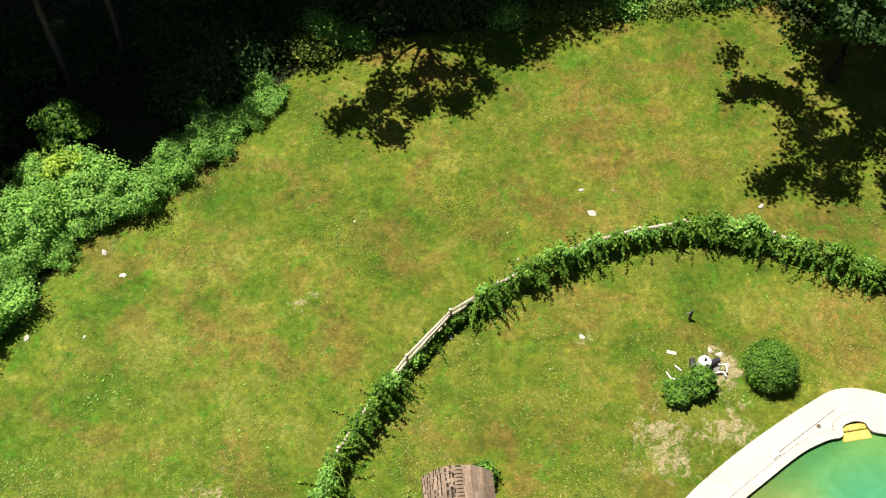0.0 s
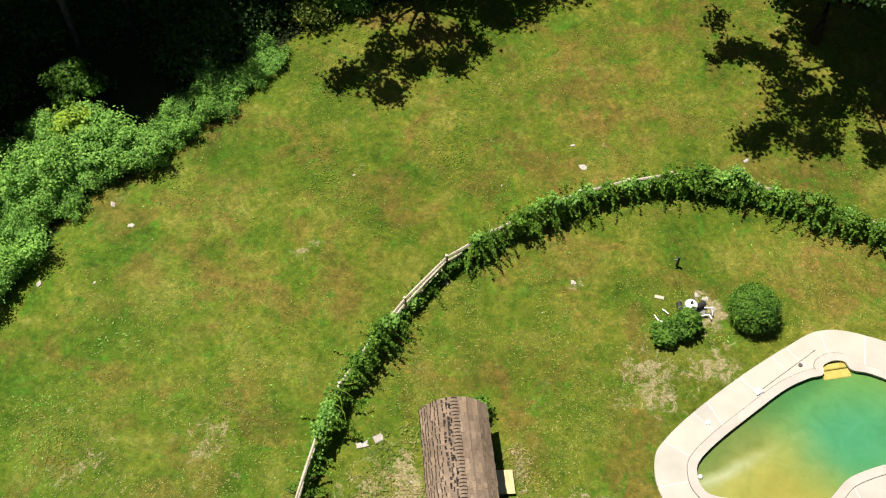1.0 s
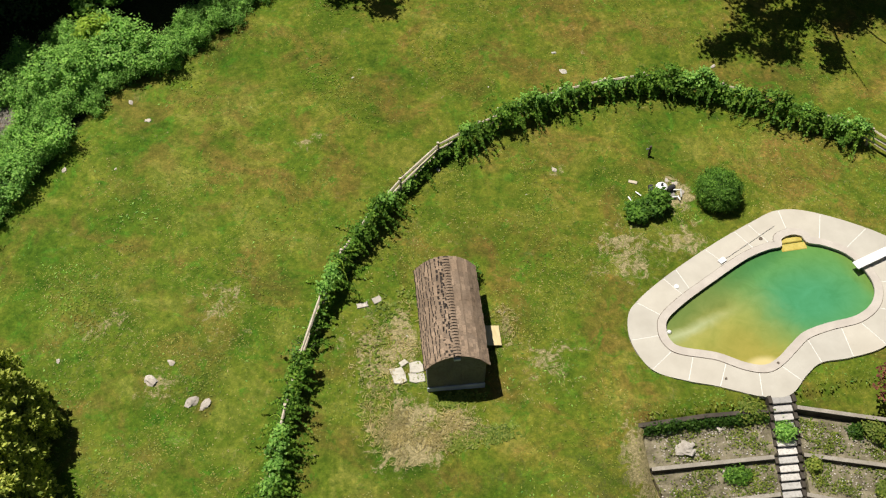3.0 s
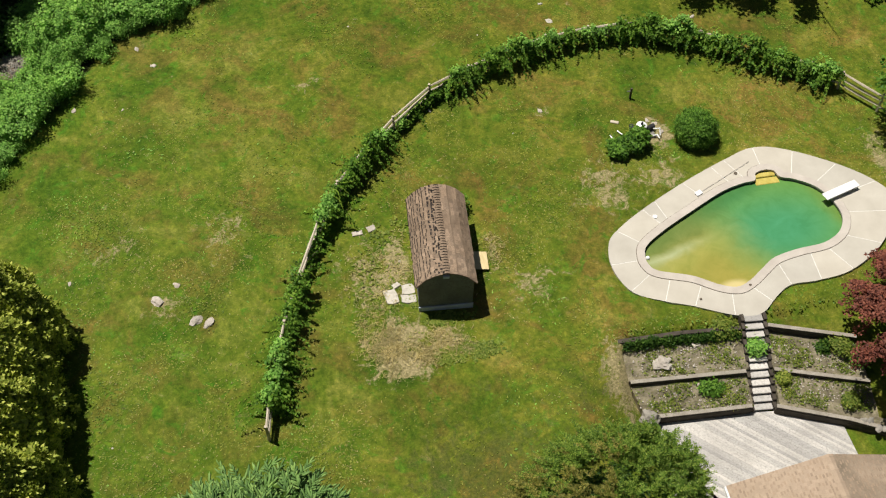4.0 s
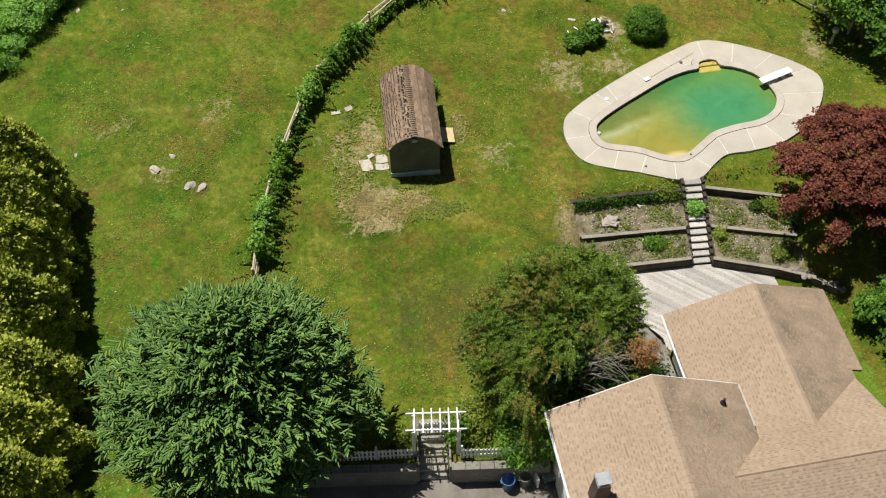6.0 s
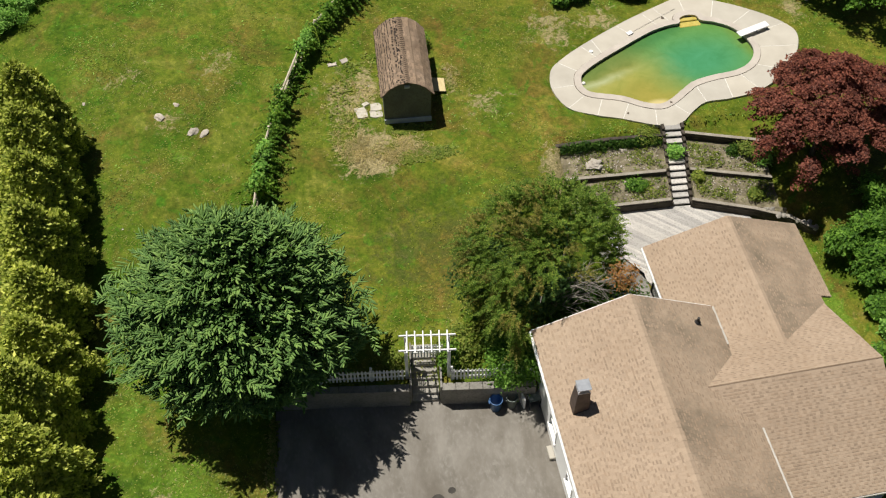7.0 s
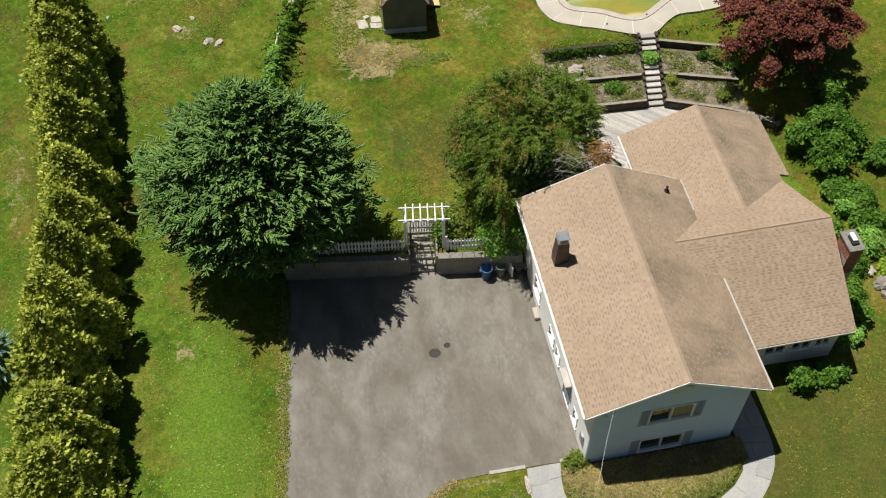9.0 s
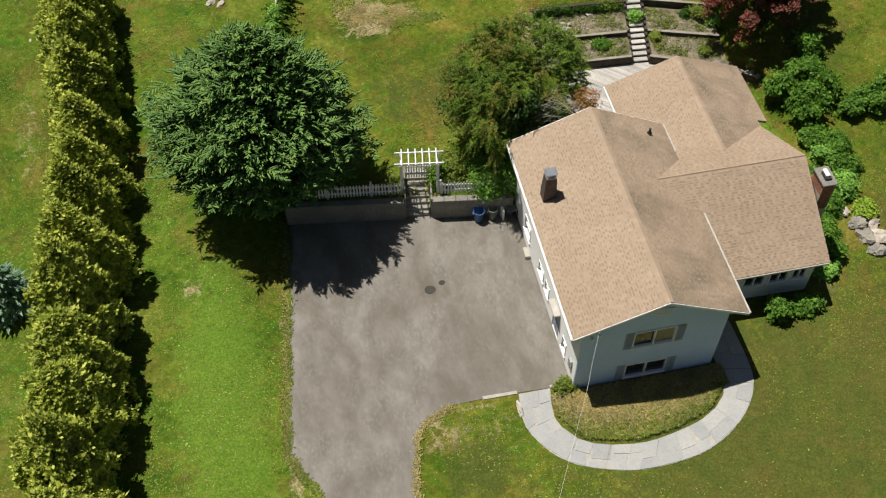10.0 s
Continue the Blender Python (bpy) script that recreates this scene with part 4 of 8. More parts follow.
roof_slope(house, (5.4, 12.35, 2.75), (1, 0, 0), up, 7.92, up.length, SHINGLE, seed=6, dark_tabs=SHINGLE_DARK)
# thin dark caps painted in for the shadow line along the wing ridge
ridge_cap(house, (5.4, 7.42, 5.405), (13.32, 7.42, 5.405), 0.03, 0.014, SHEDROOF)
v, lv = slope_to((6.2, 2.82), (10.1, 4.33))
roof_slope(house, (6.2, 9.2, 2.82), (0, 1, 0), v, 7.4, lv, SHINGLE, seed=7, dark_tabs=SHINGLE_DARK)
v, lv = slope_to((13.95, 2.82), (10.1, 4.33))
roof_slope(house, (13.95, 12.2, 2.82), (0, 1, 0), v, 4.4, lv, SHINGLE_STAINED, seed=8, dark_tabs=SHINGLE_DARK)
v, lv = slope_to((13.35, 3.05), (10.1, 4.33))
roof_slope(house, (13.35, 9.2, 3.05), (0, 1, 0), v, 3.0, lv, SHINGLE_STAINED, seed=9, dark_tabs=SHINGLE_DARK)
ridge_cap(house, (10.1, 9.2, 4.33), (10.1, 16.6, 4.33), 0.16, 0.06, SHINGLE_ONE)
# eaves: fascia boards, gutters and rake boards
for x0, x1, y0, y1, z in ((-0.74, -0.645, -0.2, 11.75, EZ - 0.13), (7.585, 7.72, -0.2, 5.75, EE - 0.13), (7.585, 7.72, 9.75, 11.75, EE - 0.13), (6.11, 6.195, 11.8, 16.6, 2.67), (7.7, 13.32, 2.68, 2.745, 2.66)):
    dull = x0 > 7.4
    part("gutter", boxed(x0, x1 - (0.03 if dull else 0.0), y0, y1, z, z + 0.125, bevel=0.02), GUTTER if dull else TRIM, house, "dull grey gutter" if dull else "white metal gutter")
for y in (-0.235, 11.755):
    for x0, z0 in ((-0.64, EZ), (7.58, EE)):
        bm = bmesh.new()
        a = [bm.verts.new((x, y, z)) for x, z in ((x0, z0 - 0.15), (RX, RZ - 0.15), (RX, RZ - 0.01), (x0, z0 - 0.01))]
        b = [bm.verts.new((w.co.x, y + 0.03, w.co.z)) for w in a]
        bm.faces.new(a), bm.faces.new(b[::-1])
        for i in range(4):
            bm.faces.new((a[i], a[(i + 1) % 4], b[(i + 1) % 4], b[i]))
        bmesh.ops.recalc_face_normals(bm, faces=bm.faces)
        part("rake_board", bm, TRIM, house, "white rake board")
for pts in ([(-0.64, EZ - 0.14), (WX, EZ - 0.14)], [(HX, EE - 0.14), (7.58, EE - 0.14)]):
    part("soffit", boxed(pts[0][0], pts[1][0], 0.0, 11.5, pts[0][1] - 0.02, pts[0][1]), TRIM, house)
louvre = bmesh.new()
rim = [louvre.verts.new((3.42 + 0.54 * math.cos(2 * math.pi * k / 28), -0.065, 5.62 + 0.27 * math.sin(2 * math.pi * k / 28))) for k in range(28)]
back = [louvre.verts.new((v.co.x, -0.012, v.co.z)) for v in rim]
louvre.faces.new(rim), louvre.faces.new(back[::-1])
for k in range(28):
    louvre.faces.new((rim[k], rim[(k + 1) % 28], back[(k + 1) % 28], back[k]))
bmesh.ops.recalc_face_normals(louvre, faces=louvre.faces)
for k in range(5):
    w = 0.48 * math.sqrt(1 - ((k - 2) / 3.2) ** 2)
    box(louvre, 3.42 - w, 3.42 + w, -0.085, -0.065, 5.42 + 0.09 * k, 5.46 + 0.09 * k)
part("gable_vent", louvre, SIDING, house, "oval louvred gable vent")
# two small white insulators near the service cable, not lamps
for k, (x, y, z) in enumerate(((0.3, -0.12, 4.45), (0.62, -0.12, 4.62))):
    insulator_box = boxed(x - 0.07, x + 0.07, y - 0.07, y + 0.1, z - 0.07, z + 0.09, bevel=0.03)
    part("floodlight", insulator_box, PLASTIC_W, house, "small white cable insulator")

# chimney on the main roof: a tapered brown chase with a metal cap
stack = thing("chimney", (0.33, 7.65, 4.7), 0, "brown metal-clad chimney with a bright cap on the tan roof", "chimney")
bm = bmesh.new()
prof = [(0.32, 0.29, 0.0), (0.32, 0.29, 0.9), (0.26, 0.24, 1.95)]
rings = [[bm.verts.new((sx * w, sy * d, z)) for sx, sy in ((-1, -1), (1, -1), (1, 1), (-1, 1))] for w, d, z in prof]
for r, s in zip(rings, rings[1:]):
    for i in range(4):
        bm.faces.new((r[i], r[(i + 1) % 4], s[(i + 1) % 4], s[i]))
bm.faces.new(rings[0][::-1]), bm.faces.new(rings[-1])
bmesh.ops.bevel(bm, geom=list(bm.edges), offset=0.012, segments=1, affect="EDGES")
part("chase", bm, CHASE, stack)
cap = boxed(-0.25, 0.25, -0.24, 0.24, 1.955, 2.0, bevel=0.01)
part("cap", cap, METAL, stack, "galvanised chimney cap")
cowl = bmesh.new()
for sx in (-1, 1):
    for sy in (-1, 1):
        box(cowl, sx * 0.2 - 0.02, sx * 0.2 + 0.02, sy * 0.2 - 0.02, sy * 0.2 + 0.02, 2.03, 2.22)
box(cowl, -0.28, 0.28, -0.26, 0.26, 2.22, 2.26, bevel=0.01)
part("cowl", cowl, METAL, stack, "flat metal cowl on legs")

# brick chimney on the wing's end
brick_stack = thing("brick_chimney", (13.68, 5.9, -0.6), 0, "red brick chimney with a pale cap beside the wing", "chimney")
part("core", boxed(-0.30, 0.30, -0.52, 0.52, 0.0, 6.0), MORTAR, brick_stack, "mortar core")
shared = bpy.data.meshes.new("brick")
bm = boxed(-0.10, 0.10, -0.012, 0.02, -0.031, 0.031)
bm.to_mesh(shared)
bm.free()
shared.materials.append(BRICK)
for course in range(17, 82):
    z = 0.04 + course * 0.072
    for cx, cy, rz, length in ((0, 0.52, 0, 0.64), (0, -0.52, 180, 0.64), (0.30, 0, -90, 1.08), (-0.30, 0, 90, 1.08)):
        k = -length / 2 + (0.1 if course % 2 else 0.0)
        while k < length / 2 - 0.02 and course > 58:
            b = new("brick", shared)
            b.parent = brick_stack
            w = min(0.2, length / 2 - k)
            b.matrix_local = pose(cx, cy, z, 0, 0, rz) @ pose(k + w / 2, 0, 0) @ Matrix.Diagonal((w / 0.215, 1, 1, 1))
            k += 0.215
part("cap", boxed(-0.38, 0.38, -0.60, 0.60, 6.0, 6.1, bevel=0.02), RETAIN, brick_stack, "pale concrete cap")
part("flue", boxed(-0.17, 0.17, -0.3, 0.25, 6.1, 6.22, bevel=0.02), BLACK, brick_stack, "dark flue")
part("flue_hood", boxed(-0.1, 0.12, -0.16, 0.32, 6.225, 6.30, bevel=0.02), PLASTIC_W, brick_stack, "white metal flue hood")
part("flashing", boxed(-0.325, -0.30, -0.54, 0.54, 4.2, 5.3), METAL, brick_stack, "grey metal flashing")
part("flashing", boxed(-0.42, -0.31, -0.6, 0.6, 3.5, 4.7, bevel=0.02), METAL, brick_stack, "grey metal flashing")
pipe = bmesh.new()
bmesh.ops.create_cone(pipe, cap_ends=True, segments=10, radius1=0.06, radius2=0.06, depth=0.36, matrix=Matrix.Translation((0, 0, 0.14)))
bmesh.ops.create_cone(pipe, cap_ends=True, segments=10, radius1=0.14, radius2=0.07, depth=0.08, matrix=Matrix.Translation((0, 0, 0.06)))
tagged(part("vent_pipe", pipe, BLACK, None, loc=(6.45, 10.7, 5.08)), "short black plumbing vent pipe on the roof", "vent pipe")
pipe2 = bmesh.new()
bmesh.ops.create_cone(pipe2, cap_ends=True, segments=10, radius1=0.16, radius2=0.12, depth=0.14)
tagged(part("roof_vent", pipe2, SHEDROOF, None, loc=(12.3, 11.55, 3.2)), "brown round roof vent near the valley", "vent")

# service cable from the gable to a pole beyond the lawn
cable = bmesh.new()
line = [(0.5, -0.24, 5.2), (-0.02, -1.2, 4.83), (-0.65, -2.5, 4.62), (-1.7, -4.4, 4.6), (-2.9, -6.6, 4.85), (-5.0, -10.5, 5.6), (-9.0, -18, 7.6), (-13, -26, 9.4)]
tube(cable, line, [0.005] * len(line), 5)
tagged(part("service_cable", cable, PLASTIC_W), "thin pale service cable from the gable", "cable")
mast = bmesh.new()
tube(mast, [(-13, -26, -0.8), (-13, -26, 10.2)], [0.15, 0.11], 10)
tagged(part("utility_pole", mast, BARK), "brown wooden utility pole in the lawn", "utility pole")

# ---- retaining wall, steps, pickets and arbour ----
WALL_DIR = math.degrees(math.atan2(-0.150, 1))
for x0, x1 in ((-12.2, -6.02), (-4.55, -0.35)):
    L = math.hypot(x1 - x0, 0.15 * (x1 - x0))
    ob = thing("retaining_wall", (x0, float(wall_line(x0)) + 0.02, 0), WALL_DIR, "grey concrete block retaining wall along the driveway", "wall", "walls of the drive")
    part("face", boxed(0, L, -0.12, 0.16, -0.3, 1.36), RETAIN, ob)
    k = 0.0
    while k < L - 0.02:
        e = min(k + 0.61, L)
        part("coping_block", boxed(k + 0.008, e - 0.008, -0.17, 0.21, 1.363, 1.47, bevel=0.015), RETAIN, ob)
        k += 0.61
steps = thing("garden_steps", (-5.28, 11.82, 0), WALL_DIR, "pale stone garden steps between two retaining walls", "steps")
for k in range(8):
    part("tread", boxed(-0.62, 0.62, 0.27 * k, 0.27 * k + 0.32, 0.185 * k - 0.2, 0.185 * (k + 1), bevel=0.02), STEPSTONE, steps)
for x in (-0.72, 0.66):
    part("cheek", boxed(x, x + 0.09, -0.1, 2.3, -0.2, 1.5), RETAIN, steps)


def picket_run(x0, x1, off, label, turn=0.0):
    L = math.hypot(x1 - x0, 0.150 * (x1 - x0))
    base = 1.45
    ob = thing("picket_fence", (x0, float(wall_line(x0)) + off, base), WALL_DIR + turn, label, "fence", "picket fences")
    shape = [(-0.044, 0.04), (0.044, 0.04), (0.044, 0.84), (0.0, 0.92), (-0.044, 0.84)]
    me = bpy.data.meshes.new("picket")
    bm = bmesh.new()
    a = [bm.verts.new((x, -0.012, z)) for x, z in shape]
    b = [bm.verts.new((x, 0.012, z)) for x, z in shape]
    bm.faces.new(a), bm.faces.new(b[::-1])
    for i in range(5):
        bm.faces.new((a[i], a[(i + 1) % 5], b[(i + 1) % 5], b[i]))
    bmesh.ops.recalc_face_normals(bm, faces=bm.faces)
    bm.to_mesh(me)
    bm.free()
    me.materials.append(PICKET)
    rng = random.Random(int(x0 * 10))
    n = int(L / 0.165)
    for k in range(n):
        p = new("picket", me)
        p.parent = ob
        p.matrix_local = pose(0.07 + 0.165 * k, -0.03, rng.uniform(-0.02, 0.02), 0, rng.uniform(-2.0, 2.0), 0)
    for z in (0.22, 0.62):
        part("rail", boxed(0, L, -0.015, 0.03, z, z + 0.08), PICKET, ob)
    for k in range(int(L / 2.3) + 1):
        x = min(k * 2.3, L - 0.05)
        part("post", boxed(x - 0.05, x + 0.05, 0.031, 0.13, -0.2, 1.0, bevel=0.012), PICKET, ob)
    return ob


picket_run(-12.2, -6.15, 0.40, "white painted picket fence above the concrete wall", 1.0)
picket_run(-4.05, -0.25, 0.42, "white picket fence half hidden by shrubs")
arbour = thing("garden_arbour", (-5.07, 12.42, 1.35), WALL_DIR, "white slatted wooden garden arbour over the steps", "arbour")
for x in (-0.95, 0.95):
    for y in (0.02, 0.80):
        part("post", boxed(x - 0.075, x + 0.075, y - 0.075, y + 0.075, -0.2, 2.10, bevel=0.012), TRIM, arbour)
    for k in range(5):
        part("side_slat", boxed(x - 0.02, x + 0.02, 0.08, 0.74, 0.5 + 0.3 * k, 0.55 + 0.3 * k), TRIM, arbour)
for y in (0.02, 0.80):
    part("beam", boxed(-1.28, 1.28, y - 0.03, y + 0.03, 2.10, 2.20, bevel=0.008), TRIM, arbour)
for k in range(6):
    x = -0.9 + 0.36 * k
    part("rafter", boxed(x - 0.03, x + 0.03, -0.16, 0.98, 2.203, 2.28, bevel=0.008), TRIM, arbour)
gate = part("gate", boxed(-0.72, 0.72, 0.92, 0.95, 0.42, 0.50), PICKET, arbour, "white picket gate")
part("rail", boxed(-0.72, 0.72, 0.92, 0.95, 0.88, 0.96), PICKET, gate)
for k in range(11):
    x = -0.68 + 0.136 * k
    part("picket", boxed(x - 0.035, x + 0.035, 0.895, 0.917, 0.10, 1.14, bevel=0.008), PICKET, gate)


def bin_(name, loc, r, h, material, label, category="bin", lid=True):
    ob = thing(name, loc, 0, label, category, "bins by the wall")
    n = 18
    bm = bmesh.new()
    prof = [(r * 0.8, 0.0), (r, h), (r * 1.08, h), (r * 1.08, h + 0.05), (r * 0.95, h + 0.05), (r * 0.92, h - 0.02), (r * 0.74, 0.05)]
    rings = [[bm.verts.new((a * math.cos(2 * math.pi * k / n), a * math.sin(2 * math.pi * k / n), z)) for k in range(n)] for a, z in prof]
    for p, q in zip(rings, rings[1:]):
        for k in range(n):
            bm.faces.new((p[k], p[(k + 1) % n], q[(k + 1) % n], q[k]))
    bm.faces.new(rings[0][::-1]), bm.faces.new(rings[-1])
    part("body", bm, material, ob, smooth=True)
    for s in (-1, 1):
        part("handle", boxed(s * r * 1.08 - 0.03, s * r * 1.08 + 0.03, -0.09, 0.09, h - 0.14, h - 0.1, bevel=0.008), material, ob)
    return ob


bin_("recycling_bin", (-2.2, 10.9, 0.03), 0.29, 0.75, PLASTIC_B, "open blue plastic bin beside the wall")
bin_("refuse_bin", (-1.45, 10.9, 0.03), 0.26, 0.75, PLASTIC_G, "grey-green plastic bin beside the wall")
lean = thing("leaning_panel", (-0.95, 10.9, 0.03), 8, "white panel leaning on the wall", "panel")
part("panel", boxed(-0.05, 0.05, -0.3, 0.25, 0.0, 0.8, bevel=0.015), PLASTIC_W, lean)
seat_ = thing("metal_frame", (-0.45, 10.75, 0.03), 5, "dark metal frame beside the house", "frame")
for x in (-0.25, 0.25):
    for y in (-0.2, 0.2):
        part("leg", boxed(x - 0.02, x + 0.02, y - 0.02, y + 0.02, 0, 0.7), BLACK, seat_)
part("top", boxed(-0.28, 0.28, -0.23, 0.23, 0.7, 0.73), PLASTIC_G, seat_)

# ---- pool ----
POOL = [(6.52, 28.77), (6.80, 29.38), (7.88, 30.13), (9.67, 31.08), (11.49, 31.98), (12.75, 32.35), (13.42, 32.42), (13.62, 32.85), (14.2, 33.02), (14.68, 32.85), (14.85, 32.42), (15.54, 32.12), (16.4, 31.45), (16.88, 30.45), (16.95, 29.4), (16.42, 28.52), (15.4, 27.98), (13.9, 27.82), (12.7, 27.55), (11.9, 27.05), (11.1, 26.5), (10.35, 26.22), (9.5, 26.5), (8.42, 27.2), (6.95, 27.75), (6.55, 28.2)]
POOL_Z = 2.2
WATER_Z = POOL_Z - 0.20


def ring_area(r):
    return 0.5 * sum(a[0] * b[1] - b[0] * a[1] for a, b in zip(r, r[1:] + r[:1]))


def grown(ring, d):
    """The outline moved outwards by d."""
    if ring_area(ring) < 0:
        ring = ring[::-1]
    out, n = [], len(ring)
    for i in range(n):
        a, b = np.array(ring[i - 2]), np.array(ring[(i + 2) % n])
        t = (b - a) / max(np.linalg.norm(b - a), 1e-9)
        out.append((ring[i][0] + d * t[1], ring[i][1] - d * t[0]))
    return out


def band(bm, inner, outer_, z0, z1):
    """A closed band between two outlines of as many points."""
    n = len(inner)
    rows = [[bm.verts.new((x, y, z)) for x, y in r] for r, z in ((inner, z0), (inner, z1), (outer_, z1), (outer_, z0))]
    for p, q in zip(rows, rows[1:] + rows[:1]):
        for i in range(n):
            bm.faces.new((p[i], p[(i + 1) % n], q[(i + 1) % n], q[i]))
    bmesh.ops.recalc_face_normals(bm, faces=bm.faces)
    return bm


pool_ring = curve_through(POOL, 8)
if ring_area(pool_ring) < 0:
    pool_ring = pool_ring[::-1]
pool = thing("swimming_pool", (0, 0, 0), 0, "kidney-shaped pool full of green algae water", "pool")
bm = bmesh.new()
band(bm, pool_ring, grown(pool_ring, 0.12), 1.0, POOL_Z - 0.045)
part("basin_wall", bm, surface("pool_liner", (0.26, 0.27, 0.22), (0.36, 0.36, 0.30), (0.16, 0.17, 0.12), 2, 12, 0.7, 0.2), pool, "stained pool wall")
bm = bmesh.new()
f = bm.faces.new([bm.verts.new((x, y, WATER_Z)) for x, y in pool_ring])
if f.normal.z < 0:
    f.normal_flip()
bmesh.ops.triangulate(bm, faces=bm.faces)
part("water", bm, WATER, pool, "still murky green and ochre water")
bm = bmesh.new()
box(bm, 13.50, 14.80, 32.18, 32.62, WATER_Z - 0.3, WATER_Z + 0.02, bevel=0.03)
box(bm, 13.62, 14.7, 32.63, 32.92, WATER_Z - 0.3, WATER_Z + 0.09, bevel=0.03)
part("entry_step", bm, ALGAE, pool, "yellowed entry step")
coping_in, coping_out = grown(pool_ring, -0.05), grown(pool_ring, 0.34)
n = len(pool_ring)
for s in range(0, n, 8):
    idx = [(s + k) % n for k in range(9)]
    bm = bmesh.new()
    ring = [coping_in[i] for i in idx] + [coping_out[i] for i in idx[::-1]]
    prism(bm, ring, POOL_Z - 0.05, POOL_Z + 0.03)
    part("coping_stone", bm, COPING, pool)
bm = bmesh.new()
band(bm, coping_out, grown(pool_ring, 0.365), POOL_Z - 0.08, POOL_Z - 0.005)
part("joint", bm, DARK_JOINT, pool, "dark joint round the coping")

terrace = thing("pool_terrace", (0, 0, 0), 0, "pale concrete terrace round the pool with white joints", "terrace", kind="structure")
deck_in = grown(pool_ring, 0.365)
outer_ring = curve_through(OUTER, 12)
if ring_area(outer_ring) < 0:
    outer_ring = outer_ring[::-1]
SEAMS = [((5.65, 30.54), (6.5, 29.64)), ((7.28, 31.57), (7.86, 30.55)), ((7.99, 31.83), (8.4, 30.83)), ((9.93, 32.78), (10.4, 31.8)), ((11.64, 33.49), (12.12, 32.47)), ((12.43, 33.96), (12.9, 32.8)), ((14.13, 34.58), (14.14, 33.49)), ((16.13, 33.95), (15.59, 32.85)), ((17.94, 32.76), (16.73, 31.96)), ((19.45, 31.3), (17.4, 30.7)), ((19.5, 29.35), (17.28, 29.57)), ((18.1, 27.5), (16.7, 28.2)), ((16.2, 26.4), (15.5, 27.5)), ((14.44, 26.05), (14.46, 27.32)), ((12.87, 26.02), (12.76, 27.24)), ((11.68, 25.17), (11.1, 26.06)), ((9.63, 24.74), (10.01, 25.95)), ((7.99, 25.6), (8.74, 26.66)), ((6.77, 26.09), (7.32, 27.2)), ((5.42, 27.02), (6.39, 27.61)), ((4.85, 28.6), (6.1, 28.6))]
nearest = lambda ring, p: min(range(len(ring)), key=lambda i: (ring[i][0] - p[0]) ** 2 + (ring[i][1] - p[1]) ** 2)
cuts = sorted((nearest(outer_ring, a), nearest(deck_in, b)) for a, b in SEAMS)


def run_of(ring, i, j):
    out = [i]
    while out[-1] != j:
        out.append((out[-1] + 1) % len(ring))
    return [ring[k] for k in out]


def pulled(pts, d):
    """The ends of a run drawn in by d, for the joint."""
    p = [np.array(q) for q in pts]
    p[0] = p[0] + (p[1] - p[0]) / max(np.linalg.norm(p[1] - p[0]), 1e-6) * d
    p[-1] = p[-1] + (p[-2] - p[-1]) / max(np.linalg.norm(p[-2] - p[-1]), 1e-6) * d
    return [tuple(q) for q in p]


for (o0, i0), (o1, i1) in zip(cuts, cuts[1:] + cuts[:1]):
    ro, ri = run_of(outer_ring, o0, o1), run_of(deck_in, i0, i1)
    if len(ro) < 2 or len(ri) < 2 or len(ri) > 120:
        continue
    bm = bmesh.new()
    prism(bm, pulled(ro, 0.019) + pulled(ri, 0.019)[::-1], POOL_Z - 0.22, POOL_Z)
    bmesh.ops.triangulate(bm, faces=bm.faces)
    part("panel", bm, CONCRETE, terrace)
    a, b = np.array(outer_ring[o0]), np.array(deck_in[i0])
    d = (b - a) / np.linalg.norm(b - a)
    s = np.array((-d[1], d[0])) * 0.021
    bm = bmesh.new()
    prism(bm, [tuple(q) for q in (a - s + d * 0.03, a + s + d * 0.03, b + s, b - s)], POOL_Z - 0.2, POOL_Z - 0.006)
    part("joint_strip", bm, JOINT, terrace, "white joint filler")

board = thing("diving_board", (17.75, 30.95, POOL_Z), 17, "white diving board on a low stand", "diving board")
part("plank", boxed(-1.45, 0.62, -0.22, 0.22, 0.24, 0.30, bevel=0.015), PLASTIC_W, board)
for x in (-0.1, 0.45):
    part("stand", boxed(x - 0.07, x + 0.07, -0.18, 0.18, 0.0, 0.237, bevel=0.02), METAL, board, "grey metal stand")
pole = thing("skimmer_pole", (10.35, 32.05, POOL_Z + 0.03), 24.5, "white pool skimmer with a long thin pole", "pool skimmer")
bm = bmesh.new()
tube(bm, [(0.25, 0, 0.02), (3.6, 0.1, 0.02)], [0.011, 0.011], 6)
part("pole", bm, GUTTER, pole)
part("head", boxed(-0.18, 0.2, -0.13, 0.13, 0.0, 0.05, bevel=0.015), PLASTIC_W, pole, "white skimmer head")
for x, y, r, mt, lab in ((7.75, 31.0, 0.12, PLASTIC_W, "white round skimmer lid in the terrace"), (12.65, 33.0, 0.1, DARK_JOINT, "dark round drain lid in the terrace"), (8.4, 25.9, 0.06, DARK_JOINT, "small dark drain in the terrace"), (10.95, 26.25, 0.07, DARK_JOINT, "small dark drain in the terrace")):
    bm = bmesh.new()
    bmesh.ops.create_cone(bm, cap_ends=True, segments=14, radius1=r, radius2=r * 0.9, depth=0.03)
    tagged(part("drain_lid", bm, mt, None, loc=(x, y, POOL_Z + 0.03 if lab.endswith("terrace") else POOL_Z)), lab, "lid")
bm = bmesh.new()
bmesh.ops.create_uvsphere(bm, u_segments=12, v_segments=8, radius=0.11)
